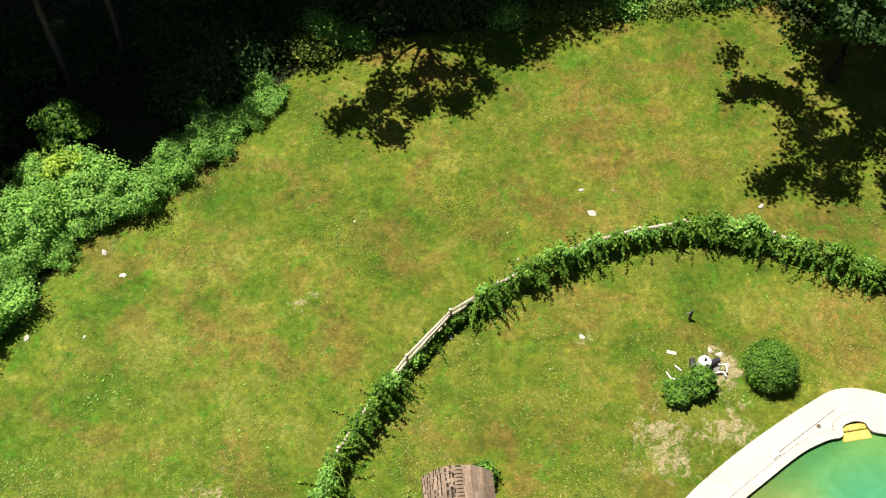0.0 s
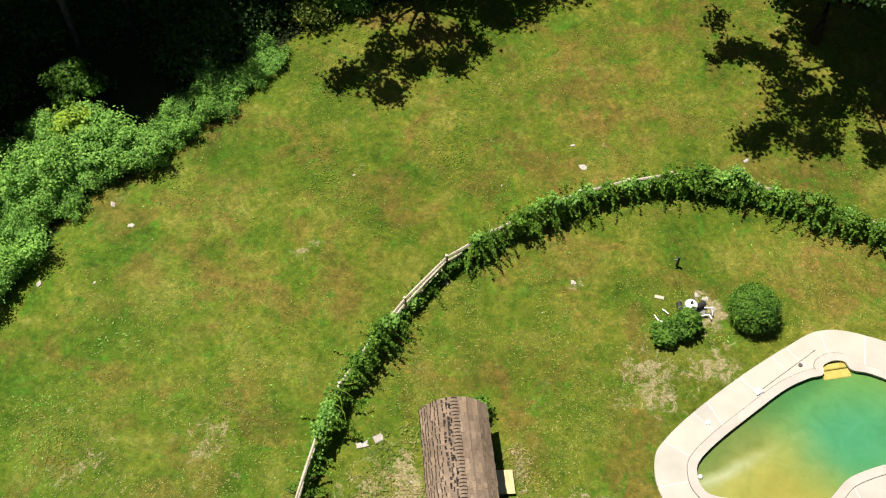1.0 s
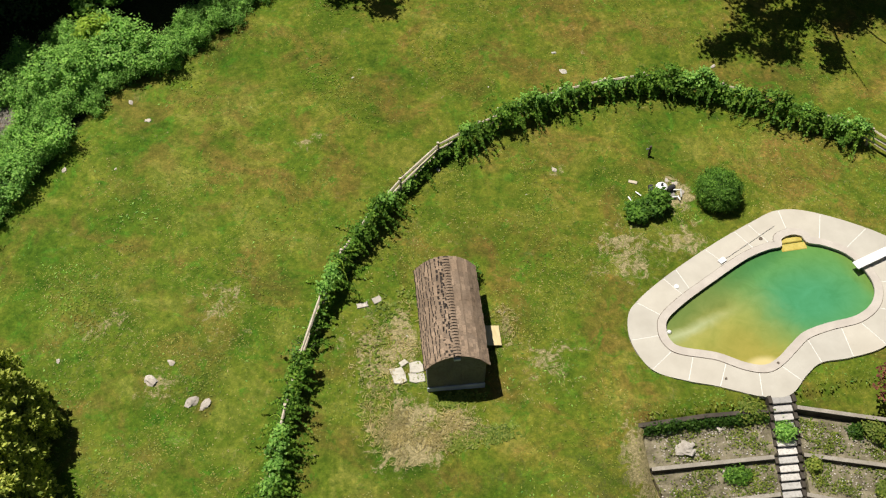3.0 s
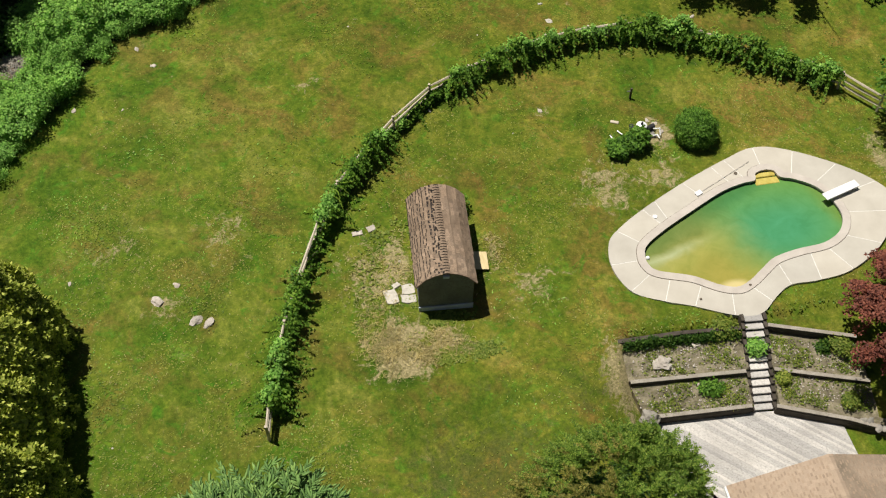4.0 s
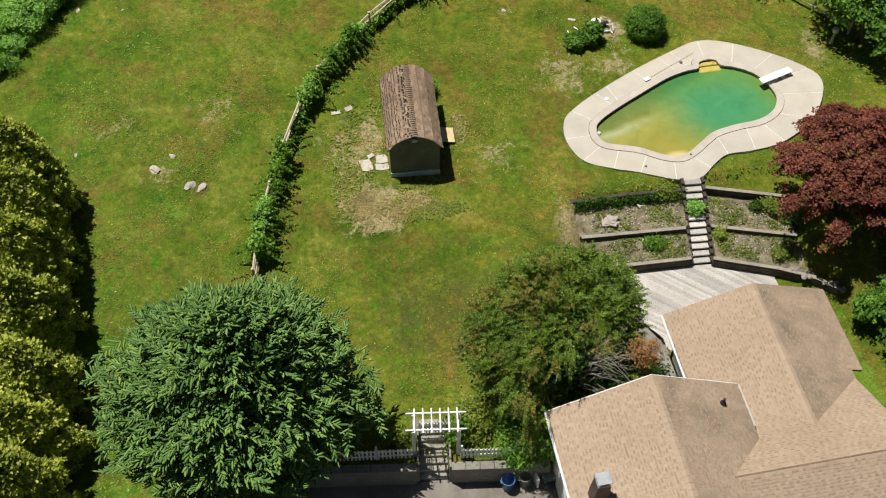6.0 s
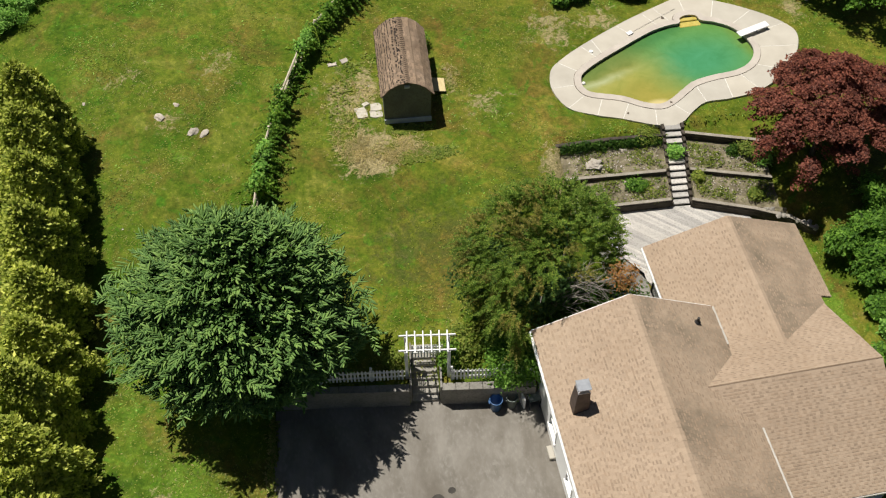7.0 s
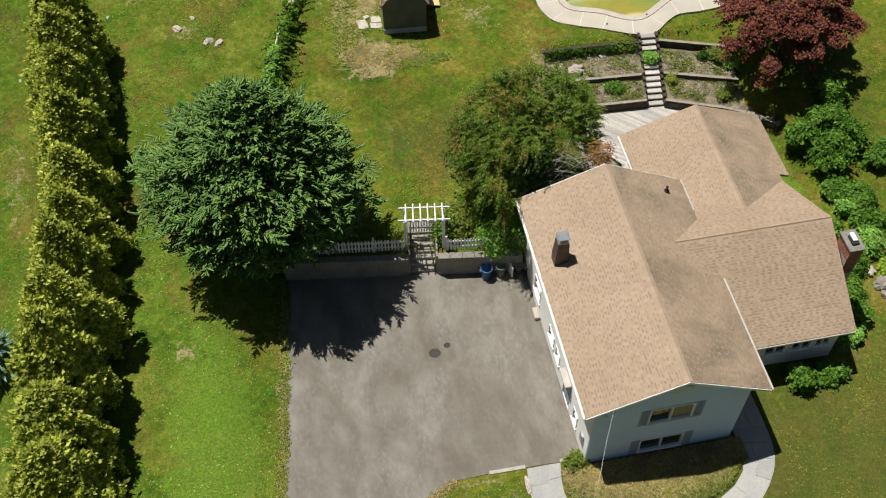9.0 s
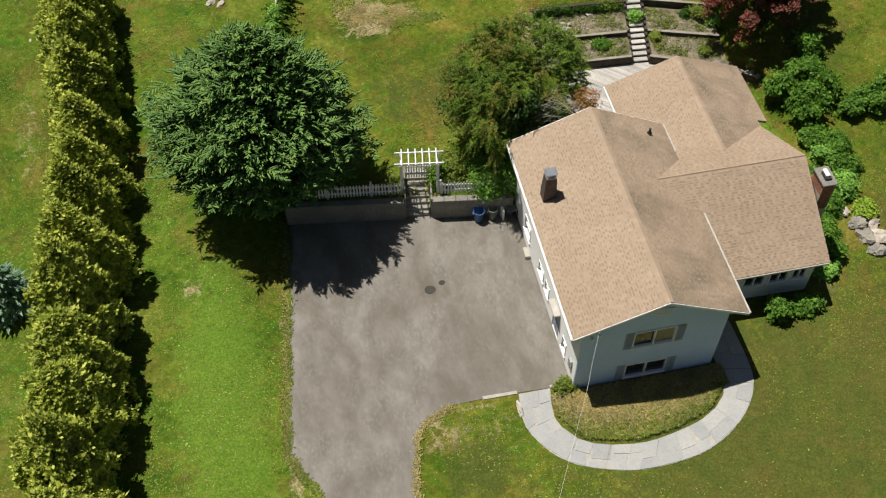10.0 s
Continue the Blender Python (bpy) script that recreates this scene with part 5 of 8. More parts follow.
tagged(part("float_ball", bm, PLASTIC_W, None, smooth=True, loc=(6.72, 28.75, WATER_Z + 0.03)), "small white float on the water", "float")

# ---- terraced beds, garden stair, decking ----
def timber_wall(name, pts, z_top, z_base, label):
    """A retaining wall of stacked timbers along a line of plan points."""
    ob = thing(name, (pts[0][0], pts[0][1], 0), 0, label, "retaining wall", "terrace walls")
    rng = random.Random(int(pts[0][0] * 77))
    for (x0, y0), (x1, y1) in zip(pts, pts[1:]):
        L, a = math.hypot(x1 - x0, y1 - y0), math.degrees(math.atan2(y1 - y0, x1 - x0))
        k = z_base
        while k < z_top - 0.02:
            h = min(0.19, z_top - k)
            bm = boxed(0, L, -0.1 + rng.uniform(-0.012, 0.012), 0.1, k + 0.004, k + h - 0.004, bevel=0.012)
            bmesh.ops.transform(bm, matrix=pose(x0 - pts[0][0], y0 - pts[0][1], 0, 0, 0, a), verts=bm.verts)
            part("timber", bm, TIMBER, ob)
            k += 0.19
        # pale board along the top, coloured for the sunlit edge
        bm = boxed(0, L, -0.105, 0.085, z_top + 0.002, z_top + 0.035, bevel=0.01)
        bmesh.ops.transform(bm, matrix=pose(x0 - pts[0][0], y0 - pts[0][1], 0, 0, 0, a), verts=bm.verts)
        if "ivy" in label:
            bm.free()
        else:
            part("cap_board", bm, CAPWOOD, ob, "pale weathered cap board, bright as the sunlit top edge")
    return ob


timber_wall("timber_wall", [(3.95, 24.4), (6.9, 24.35), (9.72, 24.12)], 2.15, 1.2, "weathered timber wall under trailing ivy")
timber_wall("timber_wall", [(11.0, 24.05), (14.75, 22.75)], 2.15, 1.2, "weathered timber wall below the pool lawn")
timber_wall("timber_wall", [(4.2, 22.72), (9.55, 22.36)], 1.26, 0.5, "weathered timber wall between two beds")
timber_wall("timber_wall", [(10.85, 22.24), (14.9, 20.9)], 1.26, 0.5, "weathered timber wall between two beds")
timber_wall("timber_wall", [(4.7, 21.2), (9.5, 20.95)], 0.56, -0.3, "weathered timber wall behind the decking")
timber_wall("timber_wall", [(10.6, 20.75), (13.6, 19.55), (15.1, 18.75), (16.3, 17.6)], 0.56, -0.3, "long bent timber wall behind the house")


def bed_z(x, y, high):
    """The soil of a bed, which climbs towards the wall behind it."""
    x, y = np.asarray(x, float), np.asarray(y, float)
    left = x < 10.2
    yy = y + np.where(left, 0.055 * (x - 4.2), 0.33 * (x - 10.85))
    s, e = (np.where(left, 22.75, 22.3), np.where(left, 24.3, 24.0)) if high else (np.where(left, 21.25, 20.5), np.where(left, 22.6, 22.1))
    return (1.18 if high else 0.48) + 0.52 * np.clip((yy - s) / (e - s), 0, 1)


def bed(ring, z, label):
    bm = bmesh.new()
    prism(bm, ring, -0.4, z)
    bmesh.ops.triangulate(bm, faces=[f for f in bm.faces if f.normal.z > 0.9])
    top = [e for e in bm.edges if all(abs(v.co.z - z) < 1e-4 for v in e.verts)]
    bmesh.ops.subdivide_edges(bm, edges=top, cuts=7, use_grid_fill=True)
    rng = random.Random(int(z * 100))
    for v in bm.verts:
        if abs(v.co.z - z) < 1e-4:
            v.co.z = float(bed_z(v.co.x, v.co.y, z > 1)) + rng.uniform(-0.04, 0.04)
    tagged(part("garden_bed", bm, SOIL), label, "garden bed", "terrace beds", kind="structure")


bed([(4.1, 22.8), (9.75, 22.45), (9.75, 24.05), (4.0, 24.35)], 1.32, "dry weedy garden bed of bare soil")
bed([(10.85, 22.3), (14.9, 21.0), (14.8, 22.7), (10.95, 24.0)], 1.32, "dry weedy garden bed of bare soil")
bed([(4.6, 21.25), (9.6, 21.0), (9.6, 22.3), (4.2, 22.65)], 0.64, "gravelly garden bed with weeds")
bed([(10.75, 20.75), (13.7, 19.6), (15.2, 18.9), (15.5, 19.6), (14.9, 20.85), (10.85, 22.15)], 0.64, "gravelly garden bed with weeds")

stair = thing("garden_stair", (10.12, 20.85, 0.0), -5.0, "weathered timber stair up the terraced garden", "stair")
for k in range(12):
    y = 0.318 * k
    part("tread", boxed(-0.44, 0.44, y, y + 0.34, 0.183 * (k + 1) - 0.10, 0.183 * (k + 1), bevel=0.015), DECKWOOD, stair)
    part("riser", boxed(-0.43, 0.43, y + 0.05, y + 0.09, 0.183 * k - 0.05, 0.183 * (k + 1) - 0.101), TIMBER, stair)
for s in (-1, 1):
    for k in range(12):
        y = 0.318 * k
        part("side_timber", boxed(s * 0.53 - 0.08, s * 0.53 + 0.08, y - 0.02, y + 0.34, -0.15 if k < 2 else 0.183 * (k - 2), 0.183 * (k + 1) + 0.12, bevel=0.012), TIMBER, stair)


def decking():
    """Grey boards laid aslant, cut to the outline of the deck."""
    outline = [(4.85, 21.2), (9.4, 20.95), (10.75, 20.75), (13.45, 19.62), (13.6, 16.0), (7.1, 16.0), (5.9, 18.5)]
    ob = thing("deck", (0, 0, -0.06), 0, "grey weathered wooden deck behind the house", "deck", kind="structure")
    a = math.radians(-43)
    u, w = np.array((math.cos(a), math.sin(a))), np.array((-math.sin(a), math.cos(a)))
    P = [np.array(p) for p in outline]
    ks = [float(p @ w) for p in P]
    k = min(ks)
    while k < max(ks):
        ends = []
        for c in (k + 0.002, k + 0.138):
            hits = []
            for p, q in zip(P, P[1:] + P[:1]):
                d0, d1 = p @ w - c, q @ w - c
                if d0 * d1 < 0:
                    hits.append(float((p + (q - p) * d0 / (d0 - d1)) @ u))
            ends.append((min(hits), max(hits)) if len(hits) > 1 else None)
        if all(ends) and min(e[1] - e[0] for e in ends) > 0.2:
            corners = [u * ends[0][0] + w * (k + 0.002), u * ends[0][1] + w * (k + 0.002), u * ends[1][1] + w * (k + 0.138), u * ends[1][0] + w * (k + 0.138)]
            bm = bmesh.new()
            prism(bm, [tuple(map(float, c)) for c in corners], 0.02, 0.06)
            part("board", bm, DECKWOOD, ob)
        k += 0.14
    bm = bmesh.new()
    prism(bm, outline, -0.2, 0.015)
    bmesh.ops.triangulate(bm, faces=bm.faces)
    part("joists", bm, RETAIN, ob)


decking()
bm = bmesh.new()
prism(bm, [(4.9, 12.0), (6.85, 12.0), (6.85, 17.0), (5.9, 18.45), (4.9, 19.2)], -0.3, 0.0)
tagged(part("side_walk", bm, RETAIN), "pale concrete walk beside the rear wing", "walkway", kind="structure")

# ---- shed ----
shed = thing("garden_shed", (-3.235, 29.86, 2.40), -4.2, "dark garden shed with a brown curved shingle roof", "shed")
W, D = 1.26, 2.46
profile = [(-W, 2.02), (-0.92, 2.44), (-0.48, 2.71), (0.0, 2.82), (0.48, 2.71), (0.92, 2.44), (W, 2.02)]
for y in (-D + 0.02, D - 0.10):
    bm = bmesh.new()
    ring = [(-W + 0.02, 0.0), (W - 0.02, 0.0)] + profile[::-1]
    a = [bm.verts.new((x, y, z - 0.02)) for x, z in ring]
    b = [bm.verts.new((x, y + 0.08, z - 0.02)) for x, z in ring]
    bm.faces.new(a), bm.faces.new(b[::-1])
    for i in range(len(ring)):
        j = (i + 1) % len(ring)
        bm.faces.new((a[i], a[j], b[j], b[i]))
    bmesh.ops.recalc_face_normals(bm, faces=bm.faces)
    part("end_wall", bm, SHEDWALL, shed)
for x in (-W + 0.02, W - 0.10):
    part("side_wall", boxed(x, x + 0.08, -D + 0.1, D - 0.1, 0.0, 2.02), SHEDWALL, shed)
for k in range(13):
    x = -W + 0.1 + k * 0.195
    part("batten", boxed(x, x + 0.02, -D - 0.003, -D + 0.02, 0.3, 2.0), SHEDWALL, shed)
part("skirting", boxed(-W, W, -D - 0.05, -D + 0.015, -0.15, 0.22, bevel=0.012), BLUEGREY, shed, "blue-grey skirting board")
part("gable_vent", boxed(-0.14, 0.14, -D - 0.12, -D + 0.015, 2.46, 2.62, bevel=0.015), BLUEGREY, shed, "small blue-grey vent")
part("door", boxed(W - 0.018, W + 0.03, -0.75, 0.55, 0.05, 1.95, bevel=0.01), SHEDWALL, shed, "dark double door")
ext = [(-W - 0.12, 1.92), (-0.94, 2.47), (-0.49, 2.75), (0.0, 2.86), (0.49, 2.75), (0.94, 2.47), (W + 0.12, 1.92)]
for k, (p, q, r) in enumerate(((ext[0], ext[1], 0.6), (ext[1], ext[2], 0.8), (ext[2], ext[3], 1.0), (ext[6], ext[5], 0.25), (ext[5], ext[4], 0.25), (ext[4], ext[3], 0.25))):
    vv, ll = slope_to(p, q)
    roof_slope(shed, (p[0], -D - 0.12, p[1]), (0, 1, 0), vv, 2 * D + 0.24, ll, SHEDROOF, seed=20 + k, course=0.135 if k > 2 else 0.16, width=0.24, lift=0.018, thick=0.04, rough=r)
felt = bmesh.new()
a = [felt.verts.new(p) for p in ((-0.17, -D - 0.1, 2.838), (0.0, -D - 0.1, 2.882), (0.17, -D - 0.1, 2.838), (0.17, D + 0.1, 2.838), (0.0, D + 0.1, 2.882), (-0.17, D + 0.1, 2.838))]
felt.faces.new((a[0], a[1], a[4], a[5])), felt.faces.new((a[1], a[2], a[3], a[4]))
part("ridge_felt", felt, SHEDWORN, shed, "dark felt under the ridge")
k = -D - 0.12
while k < D - 0.04:
    bm = bmesh.new()
    e = k + 0.09
    rows = [[bm.verts.new((x, y, z + 2.86)) for x, z in ((-0.16, -0.015 + h), (0.0, 0.035 + h), (0.16, -0.015 + h))] for y, h in ((k, 0.03), (e + 0.02, 0.01))]
    low = [[bm.verts.new((v.co.x, v.co.y, v.co.z - 0.015)) for v in r] for r in rows]
    for i in (0, 1):
        bm.faces.new((rows[0][i], rows[0][i + 1], rows[1][i + 1], rows[1][i]))
        bm.faces.new((low[0][i], low[0][i + 1], rows[0][i + 1], rows[0][i]))
    part("ridge_shingle", bm, SHEDROOF, shed)
    k += 0.15
ramp_ob = thing("plywood_ramp", (-1.33, 29.65, 0), -4.2, "pale plywood ramp lying at the shed door", "ramp")
bm = boxed(-0.6, 0.34, -0.52, 0.52, 0, 0.03, bevel=0.006)
for v in bm.verts:
    v.co.z += 2.64 - 0.17 * (v.co.x + 0.6)
part("sheet", bm, PLY, ramp_ob)


def rock(name, loc, size, material, label, category="stone", group="", seed=0, rz=0.0, flat=0.5):
    rng = random.Random(seed)
    bm = bmesh.new()
    bmesh.ops.create_icosphere(bm, subdivisions=3 if max(size) > 0.35 else 2, radius=1.0)
    off = Vector((rng.uniform(0, 50), rng.uniform(0, 50), rng.uniform(0, 50)))
    for v in bm.verts:
        d = 1 + 0.5 * noise.noise(v.co * 1.1 + off) + 0.34 * noise.noise(v.co * 2.9 + off) + 0.12 * noise.noise(v.co * 7 + off)
        v.co = Vector((v.co.x * size[0] * d, v.co.y * size[1] * d, max(v.co.z, -0.55) * size[2] * d))
    ob = part(name, bm, material)
    ob.matrix_world = pose(*loc, 0, 0, rz)
    return tagged(ob, label, category, group)


def slab(name, loc, ring, h, material, label, category, group="", rz=0.0):
    bm = bmesh.new()
    prism(bm, ring, -0.05, h)
    bmesh.ops.bevel(bm, geom=[e for e in bm.edges if all(v.co.z > 0 for v in e.verts)], offset=0.012, segments=1, affect="EDGES")
    ob = part(name, bm, material)
    ob.matrix_world = pose(*loc, 0, 0, rz)
    return tagged(ob, label, category, group)


for k, (x, y, a, sx, sy) in enumerate(((-5.82, 28.42, 8, 0.30, 0.40), (-4.98, 28.72, 3, 0.30, 0.30), (-5.05, 28.2, -6, 0.36, 0.24), (-5.5, 29.0, 30, 0.2, 0.13), (-6.2, 32.4, 20, 0.2, 0.17), (-6.9, 32.2, 5, 0.27, 0.15))):
    rs = random.Random(k)
    ring = [(sx * (px + rs.uniform(-0.16, 0.16)), sy * (py + rs.uniform(-0.16, 0.16))) for px, py in ((-1, -0.9), (0, -1), (0.95, -0.95), (1, 0), (0.9, 0.95), (0.1, 0.9), (-0.95, 1), (-0.9, 0))]
    slab("paving_slab", (x, y, gz(x, y) + 0.01), ring, 0.06, WHITESTONE if k < 4 else STONE, "whitish stone slab lying by the shed" if k < 4 else "pale flat stone lying in the grass", "slab", "slabs by the shed", a)
for k, (x, y, s) in enumerate(((-5.12, 30.31, 0.16), (-0.75, 30.95, 0.2), (-0.55, 30.85, 0.13), (-2.1, 39.5, 0.28), (5.75, 45.15, 0.42), (5.55, 46.5, 0.3), (14.05, 44.45, 0.32), (-20.35, 42.1, 0.3), (-17.1, 46.1, 0.34), (-16.25, 44.75, 0.34), (-5.55, 46.2, 0.16), (1.7, 43.1, 0.13), (1.5, 44.6, 0.12), (-16.5, 29.95, 0.62), (-15.55, 30.65, 0.34), (-14.75, 28.65, 0.62), (-14.2, 28.42, 0.55), (-20.4, 31.5, 0.24), (3.7, 38.7, 0.3), (19.4, 38.6, 0.3), (1.95, 37.35, 0.1), (-17.9, 41.8, 0.18), (-25.3, 27.5, 0.25), (-18.6, 23.2, 0.12))):
    rock("field_stone", (x, y, gz(x, y) - 0.01), (s * 0.52, s * 0.36, s * 0.22), WHITESTONE if k in (4, 5) else STONE, "pale field stone half sunk in the lawn", "stone", "stones in the lawn", seed=k, rz=k * 37)
for k, (x, y, s) in enumerate(((17.5, 6.65, 0.58), (18.4, 6.45, 0.46), (17.6, 5.7, 0.66), (18.35, 5.6, 0.62), (17.8, 4.85, 0.6), (17.2, 7.5, 0.4))):
    rock("boulder", (x, y, gz(x, y) + 0.1), (s * 0.8, s * 0.65, s * 0.5), STONE if k % 2 else GREYSTONE, "grey lichened boulder beside shrubs", "boulder", "boulder heap", seed=60 + k, rz=k * 51)
rock("edge_stone", (-2.83, -0.55, gz(-2.83, -0.55) + 0.03), (0.14, 0.36, 0.16), WHITESTONE, "small whitish stone at the start of the walk", "stone", seed=70)
rock("boulder", (5.9, 23.35, 1.44), (0.42, 0.34, 0.16), STONE, "flat pale boulder in the garden bed", "boulder", seed=71)
rock("boulder", (7.55, 23.9, 1.56), (0.28, 0.2, 0.14), STONE, "small pale stone in the garden bed", "stone", seed=72)
rock("boulder", (4.75, 21.1, 0.6), (0.4, 0.35, 0.35), GREYSTONE, "grey boulder at the wall's end", "boulder", seed=73)
for k in range(9):
    s = 0.1 + k / 10
    rock("wall_stone", (13.9 + 2.6 * s, 19.55 - 1.9 * s + 0.12 * math.sin(k * 2.1), 0.55), (0.17 + 0.05 * math.sin(k), 0.14, 0.08), GREYSTONE, "grey stone on top of the timber wall", "stone", "stones on the wall", seed=80 + k, rz=k * 29)

# ---- pool equipment corner ----
pad = slab("equipment_pad", (8.75, 36.35, gz(8.7, 36.4)), [(-0.55, -0.38), (0.55, -0.4), (0.6, 0.35), (-0.45, 0.42)], 0.04, RETAIN, "pale concrete pad under the pool filter", "pad", rz=12)
filt = thing("pool_filter", (8.6, 36.45, gz(8.6, 36.45) + 0.05), 0, "white round pool filter tank with a lid", "pool filter")
bm = bmesh.new()
bmesh.ops.create_cone(bm, cap_ends=True, segments=20, radius1=0.30, radius2=0.30, depth=0.5, matrix=Matrix.Translation((0, 0, 0.25)))
bmesh.ops.bevel(bm, geom=list(bm.edges), offset=0.03, segments=2, affect="EDGES")
part("tank", bm, PLASTIC_W, filt)
bm = bmesh.new()
bmesh.ops.create_uvsphere(bm, u_segments=20, v_segments=10, radius=0.30, matrix=Matrix.Translation((0, 0, 0.5)) @ Matrix.Diagonal((1, 1, 0.45, 1)))
part("dome", bm, PLASTIC_W, filt, "white domed lid", smooth=True)
bm = bmesh.new()
bmesh.ops.create_cone(bm, cap_ends=True, segments=10, radius1=0.07, radius2=0.05, depth=0.16, matrix=Matrix.Translation((0, 0, 0.68)))
part("valve", bm, BLACK, filt, "dark valve")
pump = thing("pool_pump", (9.15, 36.55, gz(9.1, 36.5) + 0.05), 20, "black pool pump beside the filter", "pump")
bm = bmesh.new()
bmesh.ops.create_cone(bm, cap_ends=True, segments=14, radius1=0.13, radius2=0.13, depth=0.45, matrix=pose(0, 0, 0.2, 0, 90, 0))
box(bm, -0.12, 0.12, -0.1, 0.1, 0.0, 0.1)
part("motor", bm, BLACK, pump)
copy_thing(pump, pose(8.15, 36.6, gz(8.1, 36.6) + 0.03, 0, 0, 80))


def pipe_run(points, r=0.032):
    bm = bmesh.new()
    for a, b in zip(points, points[1:]):
        tube(bm, [a, b], [r, r], 8)
    for p in points[1:-1]:
        bmesh.ops.create_uvsphere(bm, u_segments=8, v_segments=6, radius=r * 1.5, matrix=Matrix.Translation(p))
    return bm


g0 = gz(7.6, 36.2) + 0.1
for pts in ([(6.95, 36.45, g0), (7.05, 36.1, g0), (7.5, 35.95, g0), (7.55, 35.7, g0), (7.95, 35.6, g0)], [(7.95, 36.3, g0), (8.25, 36.1, g0 + 0.2), (8.6, 36.05, g0 + 0.2), (8.9, 36.0, g0)], [(7.4, 36.7, g0), (7.6, 36.4, g0)], [(9.0, 36.05, g0), (9.4, 36.05, g0), (9.45, 35.8, g0)], [(9.2, 36.3, g0 + 0.25), (9.55, 36.25, g0 + 0.25), (9.55, 36.0, g0)]):
    tagged(part("pipe", pipe_run(pts), PLASTIC_W), "white plastic pool pipe lying in the grass", "pipe", "pool pipes")
slab("loose_board", (7.45, 37.35, gz(7.4, 37.3) + 0.02), [(-0.22, -0.09), (0.22, -0.09), (0.22, 0.09), (-0.22, 0.09)], 0.04, RAILWOOD, "pale board lying in the grass", "board", rz=-25)
for k, (x, y) in enumerate(((9.55, 37.0), (9.75, 36.4), (9.2, 37.25))):
    rock("paver", (x, y, gz(x, y) + 0.0), (0.15, 0.11, 0.06), STONE, "pale flat stone by the pool filter", "stone", "stones by the filter", seed=90 + k, rz=k * 40)
spigot = thing("yard_spigot", (8.75, 38.9, gz(8.75, 38.9)), 0, "short weathered post with a spigot in the lawn", "post")
part("post", boxed(-0.05, 0.05, -0.05, 0.05, -0.1, 0.75, bevel=0.012), TIMBER, spigot)
part("tap", boxed(-0.22, -0.05, -0.03, 0.03, 0.5, 0.58, bevel=0.012), METAL, spigot, "grey metal tap")

# ---- split-rail fence ----
FENCE = [(-12.0, 22.4), (-11.5, 24.9), (-10.75, 27.2), (-9.85, 29.6), (-8.7, 32.3), (-7.5, 34.5), (-6.0, 36.3), (-4.2, 38.2), (-2.0, 40.13), (0.3, 41.2), (2.5, 42.1), (4.9, 42.85), (7.4, 43.2), (9.6, 43.32), (11.7, 42.95), (13.6, 42.1), (15.6, 41.1), (17.6, 39.8), (19.0, 39.0), (20.4, 38.1), (21.9, 36.2), (23.2, 34.0)]
fence = thing("split_rail_fence", (FENCE[0][0], FENCE[0][1], 0), 0, "weathered pale split-rail fence in a curve", "fence")
fx, fy = FENCE[0]
rng_f = random.Random(8)
for i, (x, y) in enumerate(FENCE):
    bm = bmesh.new()
    z = gz(x, y)
    tube(bm, [(x - fx, y - fy, z - 0.2), (x - fx + 0.02, y - fy, z + 0.7), (x - fx, y - fy + 0.01, z + 1.27)], [0.085, 0.08, 0.07], 7)
    part("post", bm, RAILWOOD, fence)
    if i + 1 < len(FENCE):
        x2, y2 = FENCE[i + 1]
        for h in (0.40, 0.76, 1.12):
            mid = ((x + x2) / 2 - fx, (y + y2) / 2 - fy, (gz(x, y) + gz(x2, y2)) / 2 + h - 0.02)
            bm = bmesh.new()
            j = rng_f.uniform(-0.04, 0.04)
            tube(bm, [(x - fx, y - fy, gz(x, y) + h + j), mid, (x2 - fx, y2 - fy, gz(x2, y2) + h - j)], [0.05, 0.075, 0.055], 5)
            part("rail", bm, RAILWOOD, fence)


# ---- planting ----
def ball(rng, n):
    v = unit(rng.normal(0, 1, (n, 3)))
    return v


def clump_leaves(rng, centres, outs, per, spread, length, width, flat=0.7, up=0.5, disorder=0.6):
    """Clumps of leaves round the given centres."""
    k = len(centres)
    c = np.repeat(centres, per, 0)
    o = np.repeat(outs, per, 0)
    d = rng.normal(0, 1, (k * per, 3)) * np.array((1, 1, flat)) * np.repeat(np.broadcast_to(spread, (k,)), per)[:, None]
    return scatter_leaves(rng, c + d, o + unit(d) * 0.6, length, width, up, disorder)


def lumpy(rng, dirs, amount, waves=5):
    """A smooth uneven factor over directions."""
    f = np.ones(len(dirs))
    for _ in range(waves):
        w = unit(rng.normal(0, 1, 3)) * rng.uniform(2.0, 4.5)
        f += amount / math.sqrt(waves) * np.sin(dirs @ w + rng.uniform(0, 6.3))
    return f


def blob_leaves(seed, radii, clumps, per, spread, length, width, shell=0.72, uneven=0.16, low=-0.35, up=0.9, flat=0.7, disorder=0.5):
    rng = np.random.default_rng(seed)
    d = ball(rng, int(clumps * 1.6))
    d = d[d[:, 2] > low][:clumps]
    r = (shell + (1 - shell) * rng.random(len(d)) ** 0.6) * lumpy(rng, d, uneven)
    c = d * r[:, None] * np.array(radii)
    return clump_leaves(rng, c, d * np.array((1, 1, 1.2)), per, spread * rng.uniform(0.7, 1.3, len(c)), length, width, flat, up, disorder)


